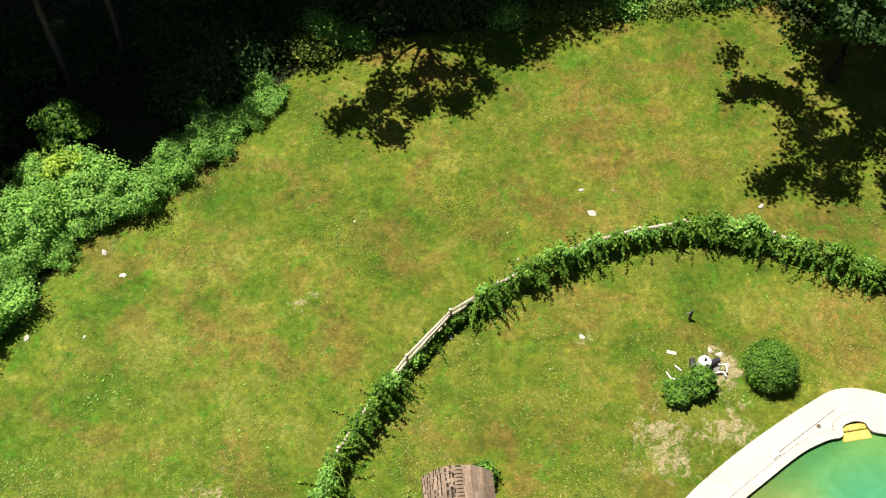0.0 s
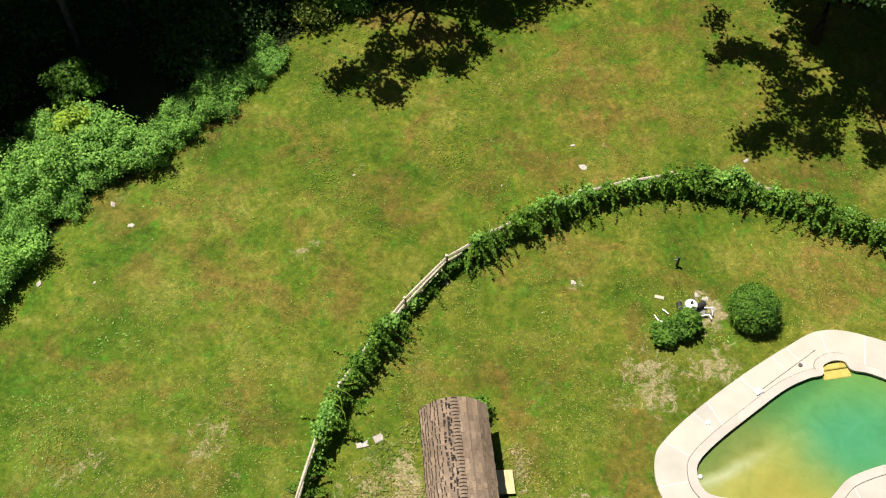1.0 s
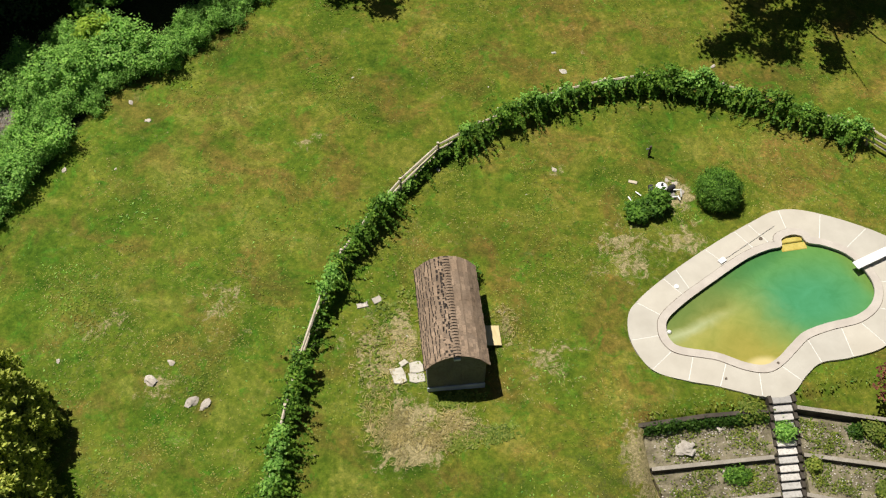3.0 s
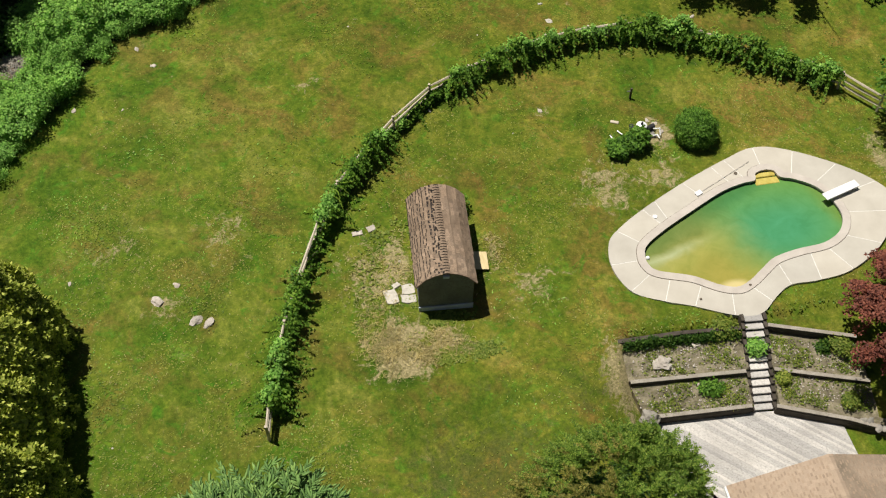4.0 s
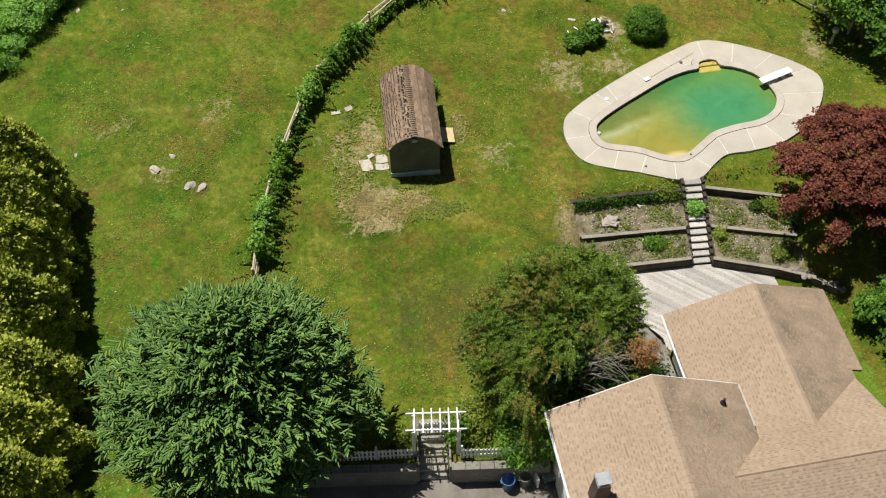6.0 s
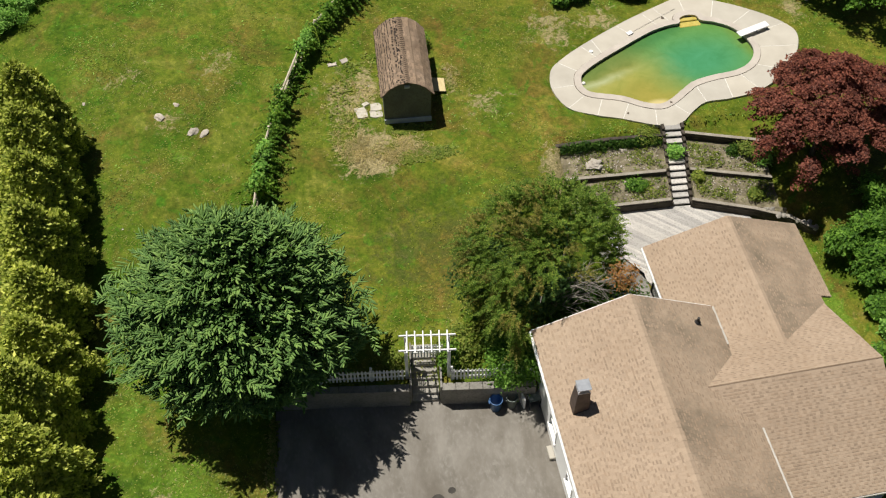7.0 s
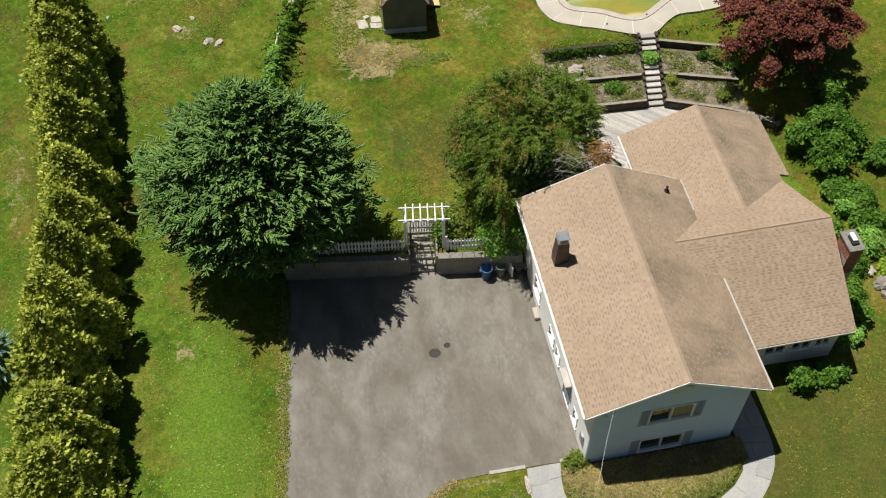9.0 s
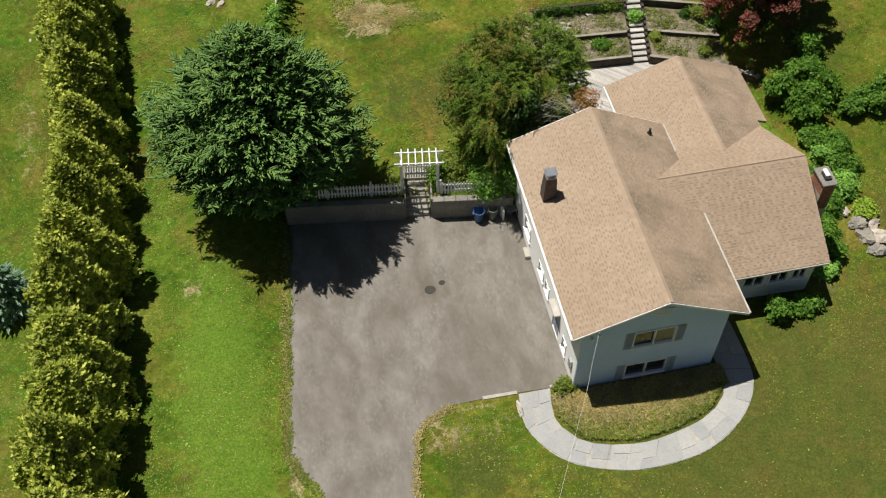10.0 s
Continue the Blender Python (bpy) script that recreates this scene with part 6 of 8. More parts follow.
def limbs(seed, height, spread, count, r0, base=0.35, bend=0.3):
    """A trunk with limbs that rise to the crown."""
    rng = random.Random(seed)
    trunk = bmesh.new()
    pts = [(0, 0, -0.3), (rng.uniform(-0.1, 0.1), rng.uniform(-0.1, 0.1), height * 0.35), (rng.uniform(-0.2, 0.2), rng.uniform(-0.2, 0.2), height * 0.7), (rng.uniform(-0.3, 0.3), rng.uniform(-0.3, 0.3), height)]
    tube(trunk, pts, [r0 * 1.25, r0, r0 * 0.65, r0 * 0.2], 8)
    arms = []
    for k in range(count):
        a = 2 * math.pi * k / count + rng.uniform(-0.4, 0.4)
        z = height * rng.uniform(base, 0.8)
        L = spread * rng.uniform(0.6, 1.0)
        p = [(0, 0, z)]
        for s in (0.35, 0.7, 1.0):
            p.append((math.cos(a + bend * s) * L * s, math.sin(a + bend * s) * L * s, z + (height - z) * 0.55 * s + rng.uniform(-0.15, 0.15)))
        bm = bmesh.new()
        tube(bm, p, [r0 * 0.42, r0 * 0.3, r0 * 0.18, r0 * 0.06], 6)
        arms.append(bm)
    return trunk, arms


def tree(name, loc, label, category, crown, leaf, height, spread, count, r0, seed, bark=None, base=0.35, group=""):
    ob = thing(name, loc, 0, label, category, group)
    trunk, arms = limbs(seed, height, spread, count, r0, base)
    part("trunk", trunk, bark or BARK, ob, smooth=True)
    for bm in arms:
        part("limb", bm, bark or BARK, ob, smooth=True)
    mesh_part("crown", quads("crown", crown), leaf, ob)
    return ob


def shrub(name, x, y, radii, leaf, label, seed, per=45, clumps=None, length=0.16, width=0.09, z=None, category="shrub", group="", uneven=0.2, spread=None):
    base = gz(x, y) if z is None else z
    area = (radii[0] * radii[1] + radii[0] * radii[2] + radii[1] * radii[2])
    clumps = clumps or int(26 + 30 * area)
    q = blob_leaves(seed, radii, clumps, per, spread or 0.13 * (radii[0] + radii[2]) + 0.05, length, width, 0.6, uneven, -0.25)
    q[..., 2] = np.maximum(q[..., 2], -radii[2] * 0.55)
    ob = thing(name, (x, y, base + radii[2] * 0.5), 0, label, category, group)
    mesh_part("foliage", quads("foliage", q), leaf, ob)
    rng = random.Random(seed)
    for k in range(5):
        a = k * 1.257 + rng.uniform(-0.3, 0.3)
        bm = bmesh.new()
        tube(bm, [(0, 0, -radii[2] * 0.5 - 0.1), (math.cos(a) * radii[0] * 0.3, math.sin(a) * radii[1] * 0.3, radii[2] * 0.1), (math.cos(a) * radii[0] * 0.65, math.sin(a) * radii[1] * 0.65, radii[2] * 0.5)], [0.035, 0.025, 0.01], 5)
        part("stem", bm, BARK, ob)
    return ob


def wild_shrub(name, x, y, radii, leaf, label, seed, category="shrub", group=""):
    """A loose shrub of several leafy lobes with long shoots."""
    rng = np.random.default_rng(seed)
    base = gz(x, y)
    R = np.array(radii)
    q = []
    n = 7 + int(6 * radii[0])
    for k in range(n):
        d = unit(rng.normal(0, 1, 3)) * rng.uniform(0.35, 0.95)
        c = d * R * np.array((1, 1, 0.8)) + np.array((0, 0, radii[2] * 0.35))
        s = rng.uniform(0.26, 0.48) * (radii[0] + radii[1]) / 2
        q.append(blob_leaves(seed * 50 + k, (s, s, s * 0.7), 22, 30, 0.08 + 0.1 * s, 0.19, 0.10, 0.45, 0.5, -0.6, 0.9, 0.7, 0.6) + c)
    for k in range(2 * n):
        a, L = rng.uniform(0, 6.28), rng.uniform(0.5, 1.0)
        d = np.array((math.cos(a), math.sin(a), rng.uniform(0.1, 0.9)))
        w = np.linspace(0.5, 0.9 + 0.5 * L, 22)[:, None]
        line = d * w * R + np.array((0, 0, -0.25)) * w**2 + np.array((0, 0, radii[2] * 0.3)) + rng.normal(0, 0.035, (22, 3))
        q.append(scatter_leaves(rng, line, np.tile(d, (22, 1)), 0.18, 0.09, 0.8, 0.5))
    q = np.concatenate(q)
    q[..., 2] = np.maximum(q[..., 2], -radii[2] * 0.5)
    ob = thing(name, (x, y, base + radii[2] * 0.5), 0, label, category, group)
    mesh_part("foliage", quads("foliage", q), leaf, ob)
    for k in range(5):
        a = k * 1.257 + rng.uniform(-0.3, 0.3)
        bm = bmesh.new()
        tube(bm, [(0, 0, -radii[2] * 0.5 - 0.1), (math.cos(a) * radii[0] * 0.3, math.sin(a) * radii[1] * 0.3, radii[2] * 0.2), (math.cos(a) * radii[0] * 0.7, math.sin(a) * radii[1] * 0.7, radii[2] * 0.6)], [0.035, 0.025, 0.01], 5)
        part("stem", bm, BARK, ob)
    return ob


def conifer_fans(seed, profile, fans, fingers, length, width, z0, droop=-0.1, wide=1.0, inner=900):
    """Fans of needle fingers over a crown whose radius follows profile (height, radius)."""
    rng = np.random.default_rng(seed)
    hs, rs = np.array([p[0] for p in profile]), np.array([p[1] for p in profile])
    grid = np.linspace(hs[0], hs[-1], 200)
    wgt = np.interp(grid, hs, rs) + 0.35
    h = np.interp(rng.random(fans), np.cumsum(wgt) / wgt.sum(), grid)
    a = np.arange(fans) * 2.39996 + rng.normal(0, 0.25, fans)
    slope = np.interp(h + 0.15, hs, rs) - np.interp(h - 0.15, hs, rs)
    tilt = np.arctan2(-slope, 0.3)                       # outward slope of the crown's skin
    r = np.interp(h, hs, rs) * rng.uniform(0.70, 1.06, fans) * (1 + 0.07 * np.sin(3 * a + h) + 0.05 * np.sin(5 * a - 2 * h))
    radial = np.stack([np.cos(a), np.sin(a), np.zeros(fans)], 1)
    c = radial * r[:, None] + np.array((0, 0, 1)) * h[:, None]
    out = unit(radial * np.cos(tilt * 0.45)[:, None] + np.array((0, 0, 1)) * (np.sin(tilt * 0.45) + droop + rng.normal(0, 0.12, fans))[:, None])
    side = unit(np.cross(out, np.array((0, 0, 1.0)) + rng.normal(0, 0.2, (fans, 3))))
    up = np.cross(side, out)
    quads_ = []
    for k in range(fingers):
        if k == 0:
            back, ang = 0.0, np.zeros(fans)
        else:
            row, sgn = (k + 1) // 2, 1 if k % 2 else -1
            back = 0.24 * length * row * 1.25
            ang = sgn * (0.85 + rng.normal(0, 0.15, fans)) * wide
        d = unit(out * np.cos(ang)[:, None] + side * np.sin(ang)[:, None] + up * rng.normal(0.05, 0.16, fans)[:, None])
        base = c - out * back
        L = length * rng.uniform(0.8, 1.25, fans) * (1.0 if k == 0 else 0.85)
        m = base + d * (L / 2)[:, None]
        s1 = unit(np.cross(d, up))
        s2 = np.cross(s1, d)
        wv = width * rng.uniform(0.8, 1.2, fans)
        quads_.append(leaf_quads(m, d, s1, L, wv * 1.25))
        quads_.append(leaf_quads(m, d, unit(s1 + 0.9 * s2), L, wv))
        quads_.append(leaf_quads(m, d, unit(s1 - 0.9 * s2), L, wv))
    d = ball(rng, inner)
    hh = rng.uniform(hs[0], hs[-1] - 0.3, inner)
    rr = np.interp(hh, hs, rs) * rng.uniform(0.3, 0.8, inner)
    t = rng.uniform(0, 6.3, inner)
    cc = np.stack([np.cos(t) * rr, np.sin(t) * rr, hh], 1)
    quads_.append(scatter_leaves(rng, cc, cc * np.array((1, 1, 0.2)), length * 1.3, length * 0.8, 0.6, 0.4))
    return np.concatenate(quads_)


# big spruce beside the drive
spruce = thing("spruce_tree", (-12.55, 14.1, 1.1), 0, "broad dark green spruce beside the drive", "tree")
bm = bmesh.new()
tube(bm, [(0, 0, -0.3), (0, 0, 5), (0, 0, 11.0)], [0.3, 0.2, 0.03], 9)
part("trunk", bm, BARK, spruce, smooth=True)
prof = [(1.3, 2.6), (2.3, 3.8), (3.4, 4.6), (4.8, 4.95), (6.2, 4.7), (7.3, 4.0), (8.4, 3.2), (9.4, 2.35), (10.2, 1.5), (10.9, 0.65), (11.3, 0.15)]


def spruce_boughs(seed, profile, boughs, per):
    """Short boughs all over the crown, each with fingers of needles to both sides."""
    rng = np.random.default_rng(seed)
    hs, rs = np.array([p[0] for p in profile]), np.array([p[1] for p in profile])
    grid = np.linspace(hs[0], hs[-1], 200)
    rad = np.interp(grid, hs, rs)
    wgt = (rad + 0.3) * np.sqrt(1 + np.gradient(rad, grid) ** 2)
    h = np.interp(rng.random(boughs), np.cumsum(wgt) / wgt.sum(), grid)
    a = rng.uniform(0, 2 * math.pi, boughs)
    r = np.interp(h, hs, rs) * np.where(rng.random(boughs) < 0.06, 1.12, rng.uniform(0.76, 1.04, boughs)) * (1 + 0.08 * np.sin(3 * a + 0.8 * h) + 0.07 * np.sin(7 * a - 2.1 * h) + 0.05 * np.sin(11 * a + 3 * h))
    r *= 1 - 0.09 * np.clip(np.cos(a - 0.6), 0, 1) * np.clip((h - 4.5) / 3, 0, 1) - 0.10 * np.abs(np.sin(a)) + 0.05 * np.clip(-np.cos(a), 0, 1) - 0.13 * np.clip(np.cos(a + 0.8), 0, 1) ** 4 * np.clip((5.0 - h) / 2.5, 0, 1) + 0.08 * np.exp(-((h - 2.6) / 1.1) ** 2) * np.clip(np.cos(a + 0.1), 0, 1) ** 4 - 0.15 * np.clip(np.cos(a - 3.9), 0, 1) ** 2 * np.clip((5.0 - h) / 3, 0, 1)          # wider to the west, with long low boughs to the east
    c = np.stack([np.cos(a) * r, np.sin(a) * r, h + rng.normal(0, 0.12, boughs)], 1)
    b = a + rng.normal(0, 0.55, boughs)
    steep = np.clip((h - 6) / 4, 0, 1)
    axis = unit(np.stack([np.cos(b), np.sin(b), rng.normal(-0.08, 0.2, boughs) + 0.6 * steep], 1))
    side = unit(np.cross(axis, np.array((0, 0, 1.0)) + rng.normal(0, 0.25, (boughs, 3))))
    up = np.cross(side, axis)
    bases, dirs, lens, size = [], [], [], rng.uniform(0.8, 1.2, boughs)
    for k in range(per):
        s = -1.15 * k / per
        sgn = (0, 1, -1)[k] if k < 3 else (1 if k % 2 else -1)
        ang = sgn * (0.5 + 0.45 * k / per + rng.normal(0, 0.16, boughs))
        d = unit(axis * np.cos(ang)[:, None] + side * np.sin(ang)[:, None] + up * rng.normal(0.22, 0.3, boughs)[:, None])
        bases.append(c + axis * (s * size)[:, None])
        dirs.append(d)
        lens.append(rng.uniform(0.24, 0.42, boughs) * size * (1.0 if k == 0 else 0.75 + 0.5 * k / per))
    L = np.concatenate(lens)
    return spindles("crown", np.concatenate(bases), np.concatenate(dirs), L, rng.uniform(0.038, 0.055, len(L)), 4)


mesh_part("crown", spruce_boughs(11, prof, 2300, 17), L_SPRUCE, spruce, smooth=True)
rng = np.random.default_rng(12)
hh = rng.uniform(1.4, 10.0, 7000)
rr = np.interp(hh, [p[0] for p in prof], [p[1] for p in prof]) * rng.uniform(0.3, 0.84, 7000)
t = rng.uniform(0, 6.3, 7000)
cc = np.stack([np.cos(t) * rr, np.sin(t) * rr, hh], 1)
# inner needles take a darker green, the crown's inner shade put into colour
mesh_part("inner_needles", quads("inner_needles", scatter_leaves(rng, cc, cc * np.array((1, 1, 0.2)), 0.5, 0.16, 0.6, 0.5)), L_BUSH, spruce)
for k in range(26):
    a, h = k * 2.4, 2.0 + 0.32 * k
    L = np.interp(h, [p[0] for p in prof], [p[1] for p in prof]) * 0.85
    bm = bmesh.new()
    tube(bm, [(0, 0, h), (math.cos(a) * L * 0.5, math.sin(a) * L * 0.5, h + 0.15), (math.cos(a) * L, math.sin(a) * L, h)], [0.06, 0.04, 0.015], 5)
    part("branch", bm, BARK, spruce)
blue = thing("blue_spruce", (-26.0, 9.6, gz(-26, 9.6)), 0, "small blue-green spruce behind the hedge", "tree")
bm = bmesh.new()
tube(bm, [(0, 0, -0.2), (0, 0, 2.9)], [0.1, 0.02], 7)
part("trunk", bm, BARK, blue)
mesh_part("crown", quads("crown", conifer_fans(12, [(0.2, 1.35), (1.0, 1.15), (2.0, 0.7), (3.0, 0.1)], 170, 7, 0.5, 0.13, 0.0, inner=250)), L_BLUE, blue)


# hedge of arborvitae
def thuja(seed, height, radius):
    """Bunches of short upright fronds over a steep crown with a dark core."""
    rng = np.random.default_rng(seed)
    n = 640
    s = rng.random(n) ** 0.8
    a = rng.uniform(0, 6.283, n)
    shape = lambda s: np.interp(s, [0, 0.10, 0.40, 0.65, 0.85, 0.95, 1.0], [0.92, 1.0, 0.92, 0.66, 0.35, 0.16, 0.03])
    bulge = 1 + 0.16 * np.sin(3 * a + seed + 2 * s) + 0.13 * np.sin(6 * a + 9 * s + seed) + 0.08 * np.sin(11 * a - 9 * s)
    r = radius * shape(s) * rng.uniform(0.84, 1.06, n) * bulge
    c = np.stack([np.cos(a) * r, np.sin(a) * r, s * height], 1)
    out = unit(np.stack([np.cos(a), np.sin(a), 0.35 + 0.6 * s], 1))
    per = 30
    k = n * per
    size = np.repeat(rng.uniform(0.75, 1.35, n), per)
    oo = np.repeat(out, per, 0)
    d = unit(oo * 0.7 + np.array((0, 0, 0.35)) + rng.normal(0, 0.75, (k, 3)))
    L = rng.uniform(0.13, 0.24, k) * size
    base = np.repeat(c, per, 0) + rng.normal(0, 0.075, (k, 3)) * size[:, None]
    face = unit(oo + np.array((0, 0, 0.9)) + rng.normal(0, 0.45, (k, 3)))
    across = unit(np.cross(d, face))
    q = leaf_quads(base + d * (L * 0.5)[:, None], d, across, L, L * 0.55)
    m = 1500
    t, hh = rng.uniform(0, 6.283, m), rng.uniform(0.05, height * 0.88, m)
    rr = radius * 0.80 * shape(hh / height)
    ci = np.stack([np.cos(t) * rr, np.sin(t) * rr, hh], 1)
    return np.concatenate([q, scatter_leaves(rng, ci, ci * np.array((1, 1, 0.1)), 0.5, 0.36, 0.1, 0.25)])


HEDGE = [(-22.15, 28.6, 4.5), (-22.05, 26.1, 4.9), (-22.0, 23.5, 4.8), (-21.95, 20.9, 5.0), (-21.95, 18.2, 4.9), (-22.0, 15.5, 5.1), (-22.05, 12.7, 5.0), (-22.1, 10.0, 5.2), (-22.2, 7.3, 5.3), (-22.3, 4.6, 5.4), (-22.45, 1.8, 5.5), (-22.6, -1.0, 5.6), (-22.75, -3.8, 5.7), (-22.9, -6.6, 5.7), (-23.1, -9.4, 5.7)]
models = []
for k, (x, y, h) in enumerate(HEDGE):
    x, z = x - 0.02, gz(x, y)
    if k < 4:
        ob = thing("arborvitae", (x, y, z), 0, "yellow-green arborvitae tree in a tall hedge row", "tree", "arborvitae hedge")
        bm = bmesh.new()
        tube(bm, [(0, 0, -0.2), (0, 0, 4.4)], [0.12, 0.02], 7)
        part("trunk", bm, BARK, ob)
        mesh_part("foliage", quads("foliage", thuja(40 + k, 5.9, 1.78)), L_THUJA, ob)
        models.append(ob)
    else:
        s = h / 5.0
        copy_thing(models[(k * 3 + 1) % 4], pose(x, y, z, 0, 0, k * 77) @ Matrix.Diagonal((1.04 if k < 6 else 1.14, 0.94, s * (0.92, 1.08, 0.98, 1.1, 0.9)[k % 5], 1)))

# half-bare olive tree by the house
def feather_sprays(rng, centres, outs, shoots, needles, length):
    """Arching shoots with two rows of short needles, drooping at their tips."""
    k = len(centres) * shoots
    o = np.repeat(unit(outs * np.array((1, 1, 0.35))), shoots, 0)
    d = unit(o + rng.normal(0, 0.55, (k, 3)) + np.array((0, 0, 0.15)))
    L = length * rng.uniform(0.6, 1.3, k)
    b = np.repeat(centres, shoots, 0) + rng.normal(0, 0.16, (k, 3))
    w = np.tile(np.linspace(0.05, 1.0, needles), k)
    d2, L2 = np.repeat(d, needles, 0), np.repeat(L, needles)
    p = np.repeat(b, needles, 0) + d2 * (w * L2)[:, None] - np.array((0, 0, 1.0)) * (0.55 * L2 * w**2)[:, None]
    side = unit(np.cross(d2, np.array((0, 0, 1.0)) + rng.normal(0, 0.15, d2.shape))) * np.tile((1, -1), k * needles // 2 + 1)[: k * needles, None]
    along = unit(side + d2 * 0.8 + rng.normal(0, 0.25, d2.shape))
    n = rng.uniform(0.09, 0.15, len(p)) * (1.15 - 0.5 * w)
    return leaf_quads(p + along * (n / 2)[:, None], along, unit(np.cross(along, np.array((0, 0, 1.0)) + rng.normal(0, 0.5, d2.shape)) ), n, n * 0.42)


rng = np.random.default_rng(21)
d = ball(rng, 1400)
d = d[d[:, 2] > -0.45][:620]
r = np.minimum((0.5 + 0.5 * rng.random(len(d)) ** 0.6) * lumpy(rng, d, 0.36, 8), 1.15)
c = d * r[:, None] * np.array((3.75, 3.2, 3.2)) + np.array((-0.15, -0.1, 4.7))
gone = ((np.hypot((c[:, 0] - 1.0) / 1.5, (c[:, 1] + 1.0) / 1.25) < 1) & (rng.random(len(c)) < 0.95)) | (rng.random(len(c)) < 0.20) | ((c[:, 1] < -1.7) & (c[:, 0] > -2.3)) | ((c[:, 1] < -1.0) & (c[:, 0] > -0.6) & (rng.random(len(c)) < 0.6))
c, dd = c[~gone], d[~gone]
dry = ((c[:, 0] + 0.5 * c[:, 1] < 0.9) & (rng.random(len(c)) < 0.3)) | ((c[:, 0] > 0.6) & (c[:, 1] < 0.0) & (rng.random(len(c)) < 0.7))
olive = tree("yew_tree", (1.1, 14.35, 0.75), "olive-green tree with bare pale inner branches by the house", "tree", feather_sprays(rng, c[~dry], dd[~dry], 9, 26, 0.66), L_YEW, 5.4, 2.6, 9, 0.19, 22, PALEBARK, 0.15)
mesh_part("dry_foliage", quads("dry_foliage", feather_sprays(rng, c[dry], dd[dry], 8, 24, 0.62)), L_DRY, olive, "dry olive-brown foliage")
# leaf fills inside and below the hollow, coloured dark in place of its shade
mesh_part("inner_foliage", quads("inner_foliage", blob_leaves(24, (2.9, 2.5, 2.0), 150, 40, 0.3, 0.2, 0.12, 0.4, 0.1, -0.6, 0.6) + np.array((-1.3, 0.7, 4.0))), L_WOOD, olive, "inner foliage coloured dark for the crown's own shade")
mesh_part("low_foliage", quads("low_foliage", blob_leaves(25, (2.3, 1.7, 0.9), 130, 40, 0.3, 0.2, 0.12, 0.5, 0.2, -0.6, 0.6) + np.array((1.8, -0.9, 1.8))), L_BUSH, olive, "low foliage coloured dark for the hollow's shade")
rb = random.Random(4)
for k in range(52):
    a = rb.uniform(-1.1, 0.7)
    L, z = rb.uniform(1.0, 2.5), rb.uniform(2.6, 5.0)
    q0 = Vector((0.35 + rb.uniform(-0.4, 0.5), -0.8 + rb.uniform(-0.6, 0.6), z))
    bend = rb.uniform(-0.45, 0.45)
    line = [q0 + Vector((math.cos(a + bend * w) * L * w, math.sin(a + bend * w) * L * w, 0.35 * L * w * (1 - w) + rb.uniform(-0.06, 0.06) + 0.2 * w)) for w in (0.0, 0.35, 0.7, 1.0)]
    bm = bmesh.new()
    tube(bm, line, [0.016, 0.012, 0.008, 0.004], 4)
    part("bare_branch", bm, PALEBARK, olive, "bare pale branch")
bm = bmesh.new()
tube(bm, [(0.3, -0.5, 3.4), (1.3, -0.6, 4.0), (2.3, -0.7, 4.25), (3.1, -0.75, 4.4)], [0.05, 0.035, 0.022, 0.01], 6)
part("bare_branch", bm, PALEBARK, olive, "bare pale branch")
mesh_part("leaves", quads("leaves", blob_leaves(23, (0.55, 0.5, 0.35), 16, 45, 0.2, 0.14, 0.06) + np.array((2.95, -0.75, 4.4))), L_ORANGE, olive, "orange-brown dying spray")

# red-leaved maple: flat sprays in tiers, with dark gaps below them
def maple_sprays(seed, radii, lobes, sprays, per):
    """Leafy shelves gathered in lobes over a low dome, with deep gaps between them."""
    rng = np.random.default_rng(seed)
    rho, th = np.sqrt((np.arange(lobes) + 0.5) / lobes) * rng.uniform(0.92, 1.06, lobes), np.arange(lobes) * 2.39996 + rng.normal(0, 0.12, lobes)
    lc = np.stack([np.cos(th) * rho * radii[0], np.sin(th) * rho * radii[1], radii[2] * (1 - rho**2) + rng.normal(0, 0.32, lobes)], 1)
    lr = rng.uniform(0.42, 0.78, lobes) * (1.1 - 0.35 * rho)
    i = rng.integers(0, lobes, sprays)
    e, f = rng.uniform(0, 6.283, sprays), np.sqrt(rng.random(sprays))
    c = lc[i] + np.stack([np.cos(e) * f * lr[i], np.sin(e) * f * lr[i], 0.42 * lr[i] * (1 - f**2) - 0.25 * f], 1)
    low = rng.random(sprays) < 0.10
    c[:, 2] -= np.where(low, rng.uniform(0.6, 1.7, sprays), 0.0)
    way = rng.normal(0, 0.5, sprays) + np.arctan2(c[:, 1], c[:, 0])
    n = sprays * per
    a, r = rng.uniform(0, 6.283, n), np.sqrt(rng.random(n)) * np.repeat(rng.uniform(0.14, 0.30, sprays), per)
    out = np.repeat(np.stack([np.cos(way), np.sin(way), 0 * way], 1), per, 0)
    side = np.stack([-out[:, 1], out[:, 0], 0 * a], 1)
    p = np.repeat(c, per, 0) + out * (r * np.cos(a) * 1.5)[:, None] + side * (r * np.sin(a))[:, None]
    p[:, 2] += rng.normal(0, 0.035, n) - 0.45 * r * np.cos(a)
    return scatter_leaves(rng, p, np.tile((0, 0, 1.0), (n, 1)) + 0.35 * out, 0.135, 0.085, 0.6, 0.55)


MX, MY = 17.4, 21.8
q = maple_sprays(31, (3.7, 3.5, 2.3), 64, 1450, 42) + np.array((0, 0, 3.3))
tree("red_maple", (MX, MY, gz(MX, MY)), "dark red-leaved maple shading the end of the terraces", "tree", q, L_RED, 5.2, 3.0, 11, 0.16, 33, None, 0.3)

